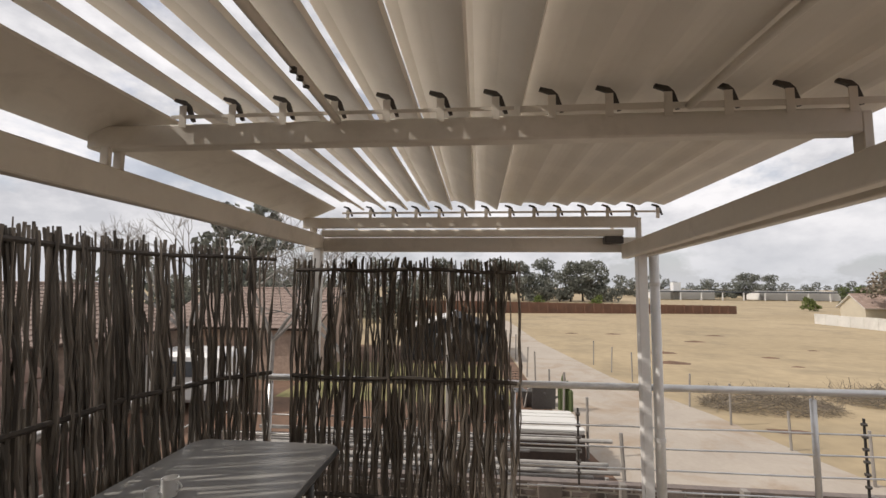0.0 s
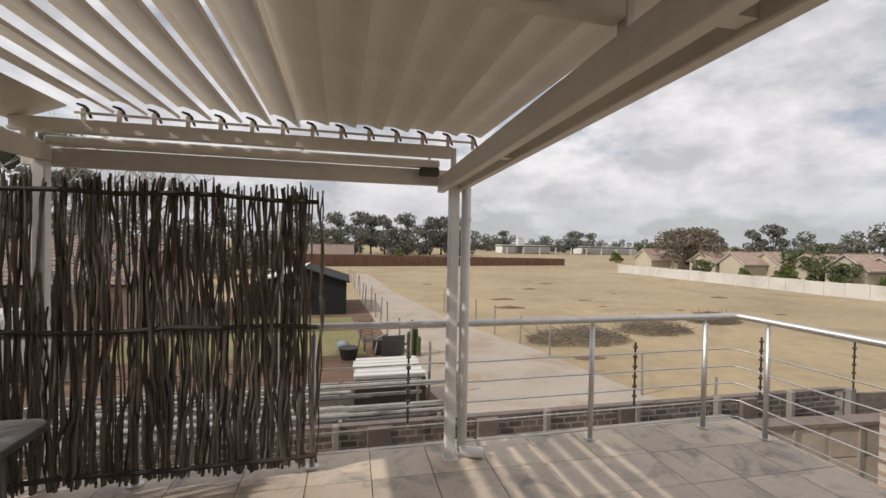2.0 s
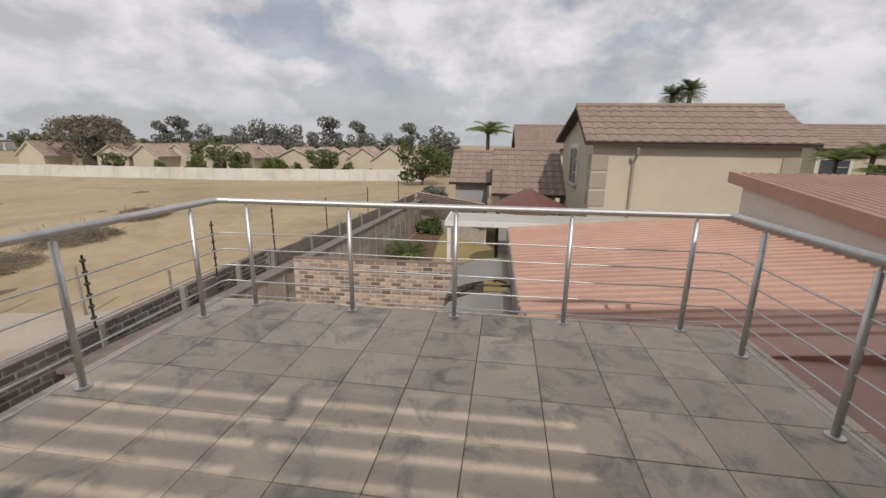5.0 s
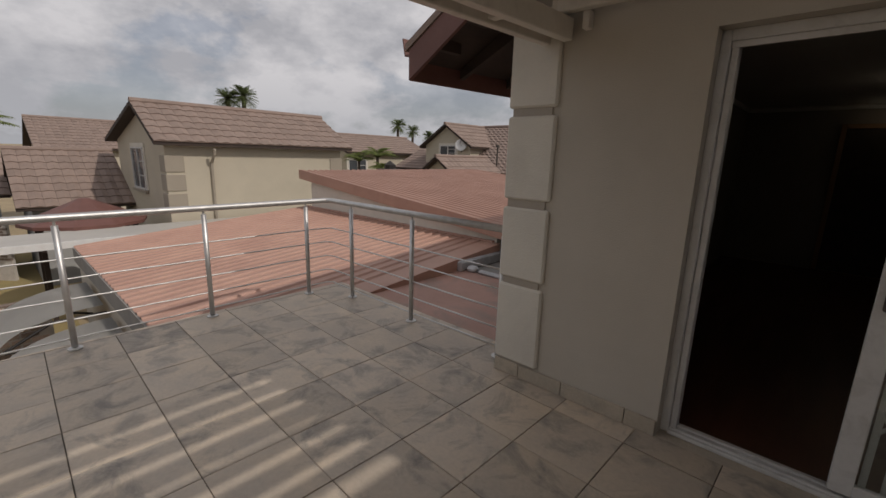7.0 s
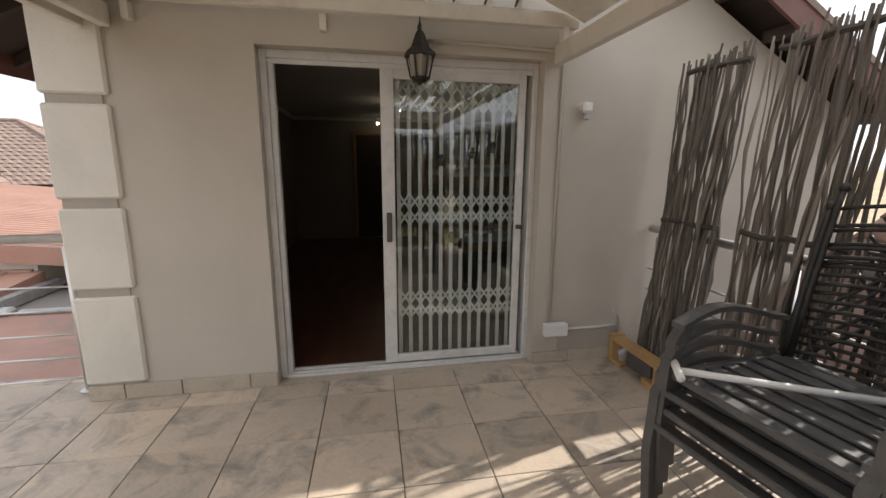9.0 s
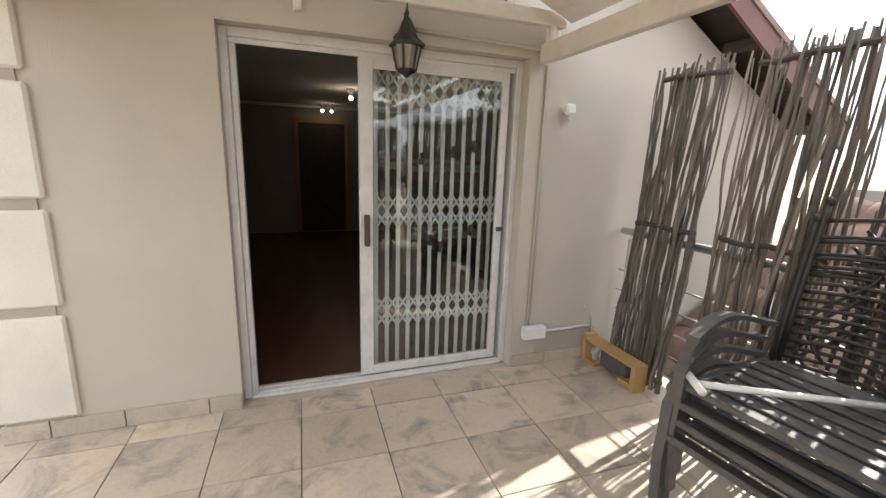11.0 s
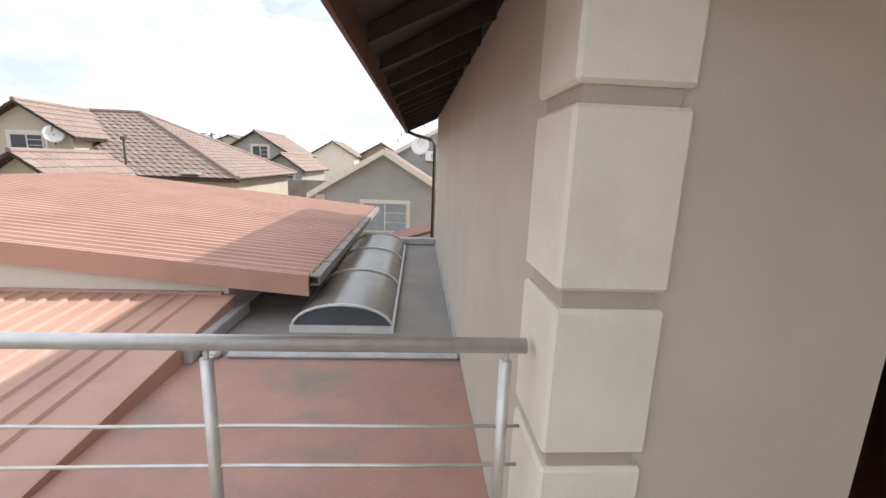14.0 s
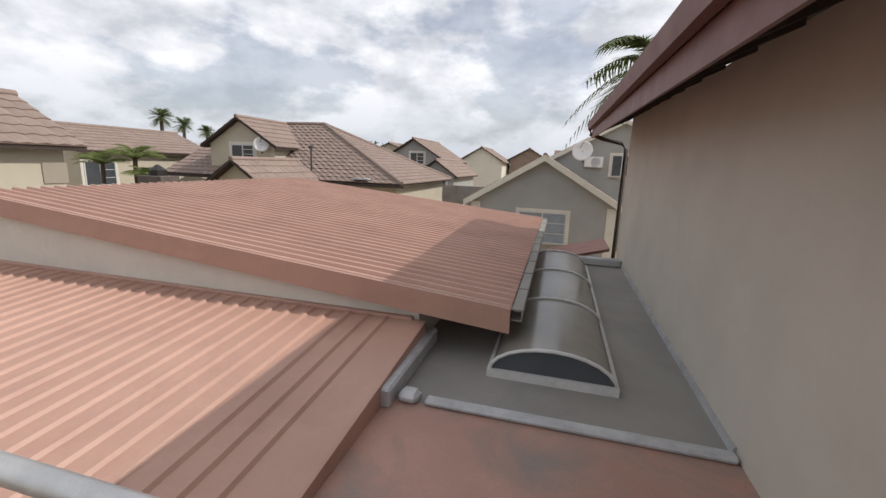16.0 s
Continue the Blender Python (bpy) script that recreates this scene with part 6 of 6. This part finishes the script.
def dish(x, y, z, r, facing, label):
    th = thing("satellite_dish", label, "satellite dish", (x, y, z), group="satellite dishes")
    bm = B()
    d = Vector(facing).normalized()
    a = d.cross(Vector((0, 0, 1))).normalized()
    b_ = d.cross(a)
    c_ = Vector((x, y, z))
    rings = []
    for rr, dd in ((0.02, -0.10), (0.5, -0.075), (0.8, -0.03), (1.0, 0.0), (1.0, -0.015), (0.5, -0.095)):
        rings.append([bm.verts.new(c_ + (a * math.cos(6.2832 * k / 16) + b_ * math.sin(6.2832 * k / 16)) * rr * r + d * dd * r * 2) for k in range(16)])
    for p, q in zip(rings, rings[1:]):
        for k in range(16):
            bm.faces.new((p[k], p[(k + 1) % 16], q[(k + 1) % 16], q[k]))
    part("reflector", bm, M_WHITE, th, "", True)
    bm = B()
    tube(bm, [c_ - d * 0.2 * r, c_ - d * 0.7 * r - Vector((0, 0, r))], 0.03, 6)
    part("mount", bm, M_BRKT, th)
    bm = B()
    tube(bm, [c_ - b_ * r * 0.9, c_ + d * r * 0.9], 0.02, 5)
    part("feed_arm", bm, M_BRKT, th)
    return th


dish(15.35, -16.2, 2.12, 0.34, (-0.6, 1, 0.3), "white satellite dish on the cream house gable")

# grey gabled house across the flat roof
hE = house("grey rendered house with white barge boards and a curtained window", 0.1, 5.8, -24.0, -17.1, 0.2, 1.93, "y", M_HGREY, over=0.3, barge=M_QUOIN)
window(hE, "+y", 1.92, 3.84, -1.45, -0.18, -17.1, curtain=True)
part("corner_pilaster", boxes((5.45, 5.83, -17.5, -17.07, -2.9, 0.1), bev=0.01), M_QUOIN, hE)
part("corner_pilaster", boxes((0.07, 0.45, -17.5, -17.07, -2.9, 0.1), bev=0.01), M_QUOIN, hE)
hE2 = house("taller grey rendered wing with pale roof edge", -5.2, 3.4, -32.0, -25.5, 1.8, 4.2, "y", M_HGREY, over=0.3, barge=M_QUOIN)
window(hE2, "+y", -1.5, -0.4, 1.2, 2.4, -25.5)
dish(1.42, -21.0, 2.42, 0.48, (0.3, 1, 0.3), "large white satellite dish above the grey house")
ac = thing("air_conditioner", "white wall-mounted air conditioner outdoor unit", "air conditioner", (0.6, -25.2, 1.7))
part("casing", boxes((0.08, 1.06, -25.49, -25.15, 1.68, 2.27), bev=0.02), M_WHITE, ac)
bm = B()
tube(bm, [(0.48, -25.148, 1.97), (0.48, -25.135, 1.97)], 0.25, 18)
part("fan_grille", bm, M_FLASH, ac)
stair = thing("maroon_awning", "small maroon tiled awning beside the house wall", "awning", (1.8, -9.6, -0.3))
bm = B()
prism(bm, [(1.1, -0.15), (2.5, -0.55), (2.5, -0.62), (1.1, -0.22)], "y", -11.2, -9.7)
part("awning_roof", bm, M_FASCIA, stair)
part("side_wall", boxes((1.1, 2.2, -11.1, -9.8, -3.0, -0.7)), M_WALL, stair)

# further houses
hF = house("grey two-storey house with brown tiled gables", 11.5, 16.5, -40.0, -33.0, 1.8, 3.36, "y", M_HGREY)
window(hF, "+y", 13.1, 14.3, 1.42, 2.36, -33.0)
hF2 = house("lower grey wing with brown tiled gable", 9.95, 12.7, -38.0, -30.5, 0.75, 1.72, "y", M_HGREY)
window(hF2, "+y", 10.5, 12.2, -0.15, 0.5, -30.5)
for lbl, x0, x1, y0, y1, e, rd, ax, m in (
        ("cream house with terracotta roof in the distance", 20, 28, -60, -52, 2.2, 3.8, "y", M_HCREAM),
        ("pale house with terracotta roof in the distance", 9, 14, -58, -50, 2.0, 3.5, "y", M_QUOIN),
        ("orange-brown house with terracotta roof in the distance", 4, 8.6, -62, -55, 2.4, 3.7, "y", M_BRICKR),
        ("cream house with terracotta roof in the distance", -3, 3, -66, -58, 2.3, 3.7, "x", M_HCREAM),
        ("pale house with brown tiled roof in the distance", 28, 36, -42, -34, 0.7, 2.4, "x", M_HCREAM),
        ("cream house with brown tiled roof in the distance", 34, 41, -30, -22, 1.4, 2.9, "y", M_HCREAM),
        ("cream house with brown tiled roof in the distance", 38, 46, -16, -9, 1.2, 2.7, "y", M_HCREAM),
        ("brick house with tiled roof behind the yard", -17, -9, 22, 30, -0.4, 1.4, "x", M_BRICKR),
        ("low brick house behind the boundary", -22, -13, 11, 18, 0.0, 1.6, "y", M_BRICKR),
        ("low orange house beyond the brown fence", -6, 2, 84, 90, -1.0, 0.6, "x", M_BRICKR)):
    house(lbl, x0, x1, y0, y1, e, rd, ax, m)
solid("wall_lane", boxes((5.6, 12.9, -28.2, -28.0, GROUND, 0.12)), M_CONC, "brown-grey garden wall between houses", "wall", "structure")

# row of small houses behind the white wall
r_ = random.Random(9)
for k in range(13):
    azk = 49.5 - k * 3.0 + r_.uniform(-0.5, 0.5)
    dk = 84 - k * 2.1 + r_.uniform(-2, 5)
    hw, rz_ = r_.uniform(1.9, 2.7), GROUND + r_.uniform(3.5, 4.0)
    x, y = polar(azk, dk)
    w = r_.uniform(2.6, 3.4)
    house("small cream house with pinkish tiled gable roof", x - w, x + w, y - hw, y + hw, GROUND + 2.3, rz_, "x", M_HCREAM, roof_mat=M_ESTATE, barge=M_WHITE)

ww = thing("white_boundary_wall", "long white-painted wall along the far side of the field", "wall", (65, 50, GROUND), kind="structure")
WW = [Vector((45.2, 63, 0)), Vector((46.5, 31, 0)), Vector((51.5, 10.5, 0))]
for k in range(30):
    a, b_, u, m_ = (WW[0], WW[1], k, 18) if k < 18 else (WW[1], WW[2], k - 18, 12)
    p, q = a.lerp(b_, u / m_), a.lerp(b_, (u + 0.985) / m_)
    bm = B()
    slab(bm, [(p.x, p.y), (q.x, q.y), (q.x + 0.25, q.y), (p.x + 0.25, p.y)], GROUND, GROUND + 1.35 + r_.uniform(-0.04, 0.04))
    part("wall_panel", bm, M_WWALL, ww)
bf = thing("brown_boundary_fence", "long brown panelled wall at the far end of the field", "wall", (20, 120, GROUND), kind="structure")
a, b_ = Vector((-30, 71.5, 0)), Vector((47, 83.5, 0))
for k in range(46):
    p, q = a.lerp(b_, k / 46), a.lerp(b_, (k + 0.97) / 46)
    bm = B()
    slab(bm, [(p.x, p.y), (q.x, q.y), (q.x, q.y + 0.3), (p.x, p.y + 0.3)], GROUND, GROUND + 2.45 - 0.022 * k)
    part("fence_panel", bm, M_BFENCE, bf)
    part("fence_post", boxes((p.x - 0.12, p.x + 0.12, p.y - 0.16, p.y + 0.15, GROUND, GROUND + 2.52 - 0.022 * k)), M_BFENCE, bf)
far = thing("car_park_shed", "long low dark shade roofs with white sheds in the distance", "shed", (110, 185, GROUND))
part("shade_roof", boxes((70, 150, 178, 190, 0.2, 0.7)), M_WINGLASS, far, "dark blue shade roof")
part("shed_wall", boxes((75, 100, 191, 200, GROUND, 1.0)), M_WHITE, far, "white shed")
part("shed_tower", boxes((81, 84, 186, 189, GROUND, 4.2)), M_WHITE, far, "white tower")
part("shed_wall", boxes((118, 150, 191, 200, GROUND, 0.9)), M_WHITE, far, "white shed")
for x in range(72, 150, 8):
    part("shade_post", boxes((x, x + 0.4, 178, 178.4, GROUND, 0.2)), M_WHITE, far)
sg = thing("roadside_sign", "small white sign board on a pole behind the fence", "sign", (40, 158, GROUND))
part("board", boxes((39.5, 43.5, 158, 158.3, 0.6, 3.4)), M_WHITE, sg)
part("pole", boxes((41.2, 41.6, 158.31, 158.6, GROUND, 3.0)), M_CONC, sg)

# ---- carport, awnings and gazebo below the balcony ----
cp = thing("carport", "flat grey carport roof with white edge and post", "carport", (12, 0, GROUND))
part("roof_sheet", boxes((11.15, 12.7, -5.6, 3.0, -0.55, -0.50)), M_GREYCAN, cp)
part("edge_beam", boxes((11.1, 12.74, 3.0, 3.05, -0.60, -0.48)), M_WHITE, cp, "white edge beam")
part("edge_beam", boxes((11.09, 11.149, -5.6, 3.05, -0.62, -0.48)), M_WHITE, cp, "white edge beam")
for x, y in ((11.2, 2.93), (12.6, 2.93), (12.6, 0.9), (12.6, -5.3)):
    part("post", boxes((x - 0.05, x + 0.05, y - 0.05, y + 0.05, GROUND, -0.551)), M_WHITE, cp, "white post")
for x0, x1, z in ((5.0, 6.6, -1.05), (7.1, 8.6, -1.0)):
    aw = thing("door_awning", "curved grey polycarbonate awning on black brackets", "awning", (x0, 1.4, z), group="curved awnings")
    bm = B()
    n = 8
    va = [bm.verts.new((x0, 1.42 + 1.15 * math.sin(k / n * 1.45), z + 0.42 * math.cos(k / n * 1.5) - 0.2)) for k in range(n + 1)]
    vb = [bm.verts.new((x1, v.co.y, v.co.z)) for v in va]
    for k in range(n):
        bm.faces.new((va[k], va[k + 1], vb[k + 1], vb[k]))
    bmesh.ops.solidify(bm, geom=bm.faces[:], thickness=0.012)
    part("canopy_sheet", bm, M_GREYCAN, aw, "", True)
    for x in (x0, x1):
        bm = B()
        tube(bm, [(x, 1.40, z - 0.35), (x, 1.9, z - 0.2), (x, 2.5, z - 0.2)], 0.02, 6)
        tube(bm, [(x, 1.40, z + 0.1), (x, 2.0, z + 0.1), (x, 2.5, z - 0.18)], 0.02, 6)
        part("bracket", bm, M_IRON, aw)
gz_ = thing("gazebo", "round gazebo with a maroon conical roof", "gazebo", (13.9, 0.65, GROUND))
bm = B()
tube(bm, [(13.9, 0.65, -0.5), (13.9, 0.65, -0.42), (13.9, 0.65, 0.15)], [1.35, 1.35, 0.1], 10)
part("cone_roof", bm, M_FASCIA, gz_)
for k in range(6):
    x, y = 13.9 + 1.1 * math.cos(k * 1.047), 0.65 + 1.1 * math.sin(k * 1.047)
    part("post", boxes((x - 0.05, x + 0.05, y - 0.05, y + 0.05, GROUND, -0.501)), M_DARKWOOD, gz_)
ch_ = thing("brick_chimney", "short dark brick chimney with a cowl beside the palms", "chimney", (16.6, -12.2, -1))
part("flue", boxes((16.2, 17.3, -12.6, -11.8, GROUND, 0.75), bev=0.02), M_BRICKD, ch_)
bm = B()
tube(bm, [(16.75, -12.2, 0.75), (16.75, -12.2, 0.95), (16.75, -12.2, 1.15)], [0.3, 0.3, 0.05], 8)
part("cowl", bm, M_IRON, ch_)

# ---- yard with shed and scrap ----
sh = thing("garden_shed", "black shade-net shed with a pale pitched roof", "shed", (-2.2, 30, GROUND))
bm = B()
prism(bm, [(-5.4, GROUND), (0.3, GROUND), (0.3, -0.95), (-2.2, -0.15), (-5.4, -1.15)], "y", 27.5, 33)
part("netting_wall", bm, M_BLACKSHED, sh)
bm = B()
prism(bm, [(-5.7, -1.2), (-2.2, -0.1), (-2.2, -0.02), (-5.7, -1.1)], "y", 27.3, 33.2)
part("roof_sheet", bm, M_WHITE, sh, "pale roof sheet")
bm = B()
prism(bm, [(0.5, -0.98), (-2.2, -0.1), (-2.2, -0.04), (0.5, -0.9)], "y", 27.3, 33.2)
part("roof_sheet", bm, M_BLACKSHED, sh)
part("shed_window", boxes((-3.2, -1.9, 27.44, 27.495, -1.9, -1.2)), M_FLASH, sh, "grey window")
for x in (-3.2, -2.78, -2.36, -1.94):
    part("window_bar", boxes((x, x + 0.05, 27.41, 27.438, -1.9, -1.2)), M_BRKT, sh, "dark window bar")
part("window_bar", boxes((-3.2, -1.9, 27.415, 27.436, -1.58, -1.53)), M_BRKT, sh, "dark window bar")

rack = thing("steel_rack", "low steel rack loaded with pale pipes and boards", "storage rack", (-0.5, 10.5, GROUND))
for x in (-6.0, -4.0, -2.0, 0.0, 1.9):
    for y in (9.2, 11.6):
        part("upright", boxes((x - 0.03, x + 0.03, y - 0.03, y + 0.03, GROUND, -1.75)), M_TIMBERG, rack)
for z in (-2.55, -2.2, -1.9):
    for y in (9.2, 11.6):
        part("rail", boxes((-6.1, 2.0, y - 0.035, y + 0.035, z, z + 0.07)), M_TIMBERG, rack)
    for k in range(5):
        y = 9.5 + 0.42 * k + rng.uniform(-0.06, 0.06)
        x0 = rng.uniform(-6.2, -4.5)
        bm = B()
        tube(bm, [(x0, y, z + 0.11), (x0 + rng.uniform(5.5, 7.4), y + rng.uniform(-0.1, 0.1), z + 0.11)], rng.uniform(0.035, 0.06), 8)
        part("pipe", bm, M_TIMBERG, rack, "pale steel pipe")
for k in range(14):
    x0, y0, z0 = rng.uniform(-5.8, -3.6), 9.35 + 0.16 * k, GROUND + 0.04 + 0.13 * (k % 3)
    part("timber_beam", boxes((x0, x0 + rng.uniform(4.2, 5.4), y0, y0 + 0.12, z0, z0 + 0.11), bev=0.006), M_DARKWOOD, rack, "dark weathered timber beam")
tr = thing("flat_trailer", "old white slatted trailer bed over a dark shade sheet", "trailer", (1.2, 12.7, GROUND))
part("bed", boxes((0.35, 2.2, 12.1, 13.7, -2.0, -1.9), bev=0.02), M_TIMBERG, tr)
for k in range(6):
    part("deck_plank", boxes((0.33 + 0.05 * (k % 3), 2.22 - 0.04 * (k % 2), 12.1 + 0.27 * k, 12.34 + 0.27 * k, -1.898, -1.84 + 0.01 * (k % 3)), bev=0.01), M_WWALL, tr, "white painted plank")
# added dark sheet: the shade under the open bed, given as colour
part("side_board", boxes((0.35, 2.2, 12.06, 12.098, -2.75, -1.95)), M_DARKWOOD, tr, "dark sheet standing for the shade under the bed")
for x in (0.5, 2.05):
    for y in (12.15, 13.6):
        part("leg", boxes((x - 0.06, x + 0.06, y - 0.05, y + 0.05, GROUND, -2.001), bev=0.008), M_TIMBERG, tr, "pale timber leg")
copy_thing(ch, pose(1.15, 18.9, GROUND, 0, 0, -70))
tub = thing("plastic_tub", "dark round plastic tub on the lawn", "tub", (0.3, 17.6, GROUND))
bm = B()
tube(bm, [(0.3, 17.6, GROUND), (0.3, 17.6, GROUND + 0.42), (0.3, 17.6, GROUND + 0.43), (0.3, 17.6, GROUND + 0.4)], [0.3, 0.37, 0.40, 0.34], 16)
part("tub_body", bm, M_IRON, tub)
for k, (x, y, rz, rx) in enumerate(((1.9, 18.3, 20, 62), (2.1, 18.5, 35, 55), (1.7, 17.9, -15, 20), (1.5, 18.2, 60, 12), (2.0, 17.7, 5, 8))):
    bd = solid("scrap_board", boxes((-0.45, 0.45, -0.02, 0.02, 0.0, 0.5 + 0.08 * k), bev=0.004), M_TIMBERG if k % 2 else M_CHAIR, "grey scrap board leaning on a heap in the yard", "scrap board", group="scrap heap")
    bd.matrix_basis = pose(x, y, GROUND + 0.02, rx, 0, rz)
bm = B()
bmesh.ops.create_icosphere(bm, subdivisions=2, radius=0.22, matrix=Matrix.Translation((0.1, 18.9, GROUND + 0.2)) @ Matrix.Diagonal((1.2, 1, 0.9, 1)))
solid("blue_bag", bm, M_CURTAIN, "small crumpled blue bag on the lawn", "bag", smooth=True)
van = thing("white_caravan", "white box caravan parked behind the screen", "caravan", (-11, 16.5, GROUND))
part("body", boxes((-12.8, -9.6, 15.6, 17.6, GROUND + 0.35, -0.75), bev=0.15), M_WHITE, van)
part("window", boxes((-12.1, -10.6, 15.57, 15.598, -1.6, -1.05)), M_WINGLASS, van, "dark window")
for x in (-12.0, -10.3):
    bm = B()
    tube(bm, [(x, 15.62, GROUND + 0.33), (x, 15.85, GROUND + 0.33)], 0.33, 14)
    part("wheel", bm, M_IRON, van)

# ---- floor tiles ----
TS, TURN = 0.4287, -0.025
GAP = 0.0024
bm = B()
box(bm, -TS / 2 + GAP, TS / 2 - GAP, -TS / 2 + GAP, TS / 2 - GAP, -0.011, 0.0, bev=0.0025)
tile_me = mesh_of("tile", bm, M_TILE)
ROT = Matrix.Rotation(TURN, 2)
TILE_AT = Vector((0.555, 1.0))


def clipped(poly, x0, x1, y0, y1):
    """The part of a plan polygon that lies inside a rectangle."""
    for axis, lim, keep in ((0, x0, 1), (0, x1, -1), (1, y0, 1), (1, y1, -1)):
        out = []
        for p_, q_ in zip(poly, poly[1:] + poly[:1]):
            dp_, dq_ = (p_[axis] - lim) * keep, (q_[axis] - lim) * keep
            if dp_ >= 0:
                out.append(p_)
            if (dp_ < 0) != (dq_ < 0):
                out.append(p_.lerp(q_, dp_ / (dp_ - dq_)))
        poly = out
        if len(poly) < 3:
            return []
    return poly


def plan_area(poly):
    return 0.5 * abs(sum(p_.x * q_.y - q_.x * p_.y for p_, q_ in zip(poly, poly[1:] + poly[:1])))


half = TS / 2 - GAP
for i in range(-9, 9):
    for j in range(-5, 10):
        mid = TILE_AT + ROT @ Vector((TS * (i + 0.5), TS * (j + 0.5) - 0.396))
        square = [mid + ROT @ Vector(q_) for q_ in ((-half, -half), (half, -half), (half, half), (-half, half))]
        dz = rng.uniform(-0.0008, 0.0008)
        for x0, x1, y0, y1 in ((-2.80, 1.10, 0.0, 4.5), (1.10, 3.62, -0.37, 4.5)):
            cut = clipped(square, x0, x1, y0, y1)
            if not cut or plan_area(cut) < 0.002:
                continue
            if plan_area(cut) > 4 * half * half - 1e-5:
                piece("tile", tile_me, floor, (mid.x, mid.y, dz), (0, 0, TURN))
            else:
                c_ = sum(cut, Vector((0, 0))) / len(cut)
                bm = B()
                slab(bm, [(v.x - c_.x, v.y - c_.y) for v in cut], -0.011, 0.0)
                piece("tile", mesh_of("tile", bm, M_TILE), floor, (c_.x, c_.y, dz))
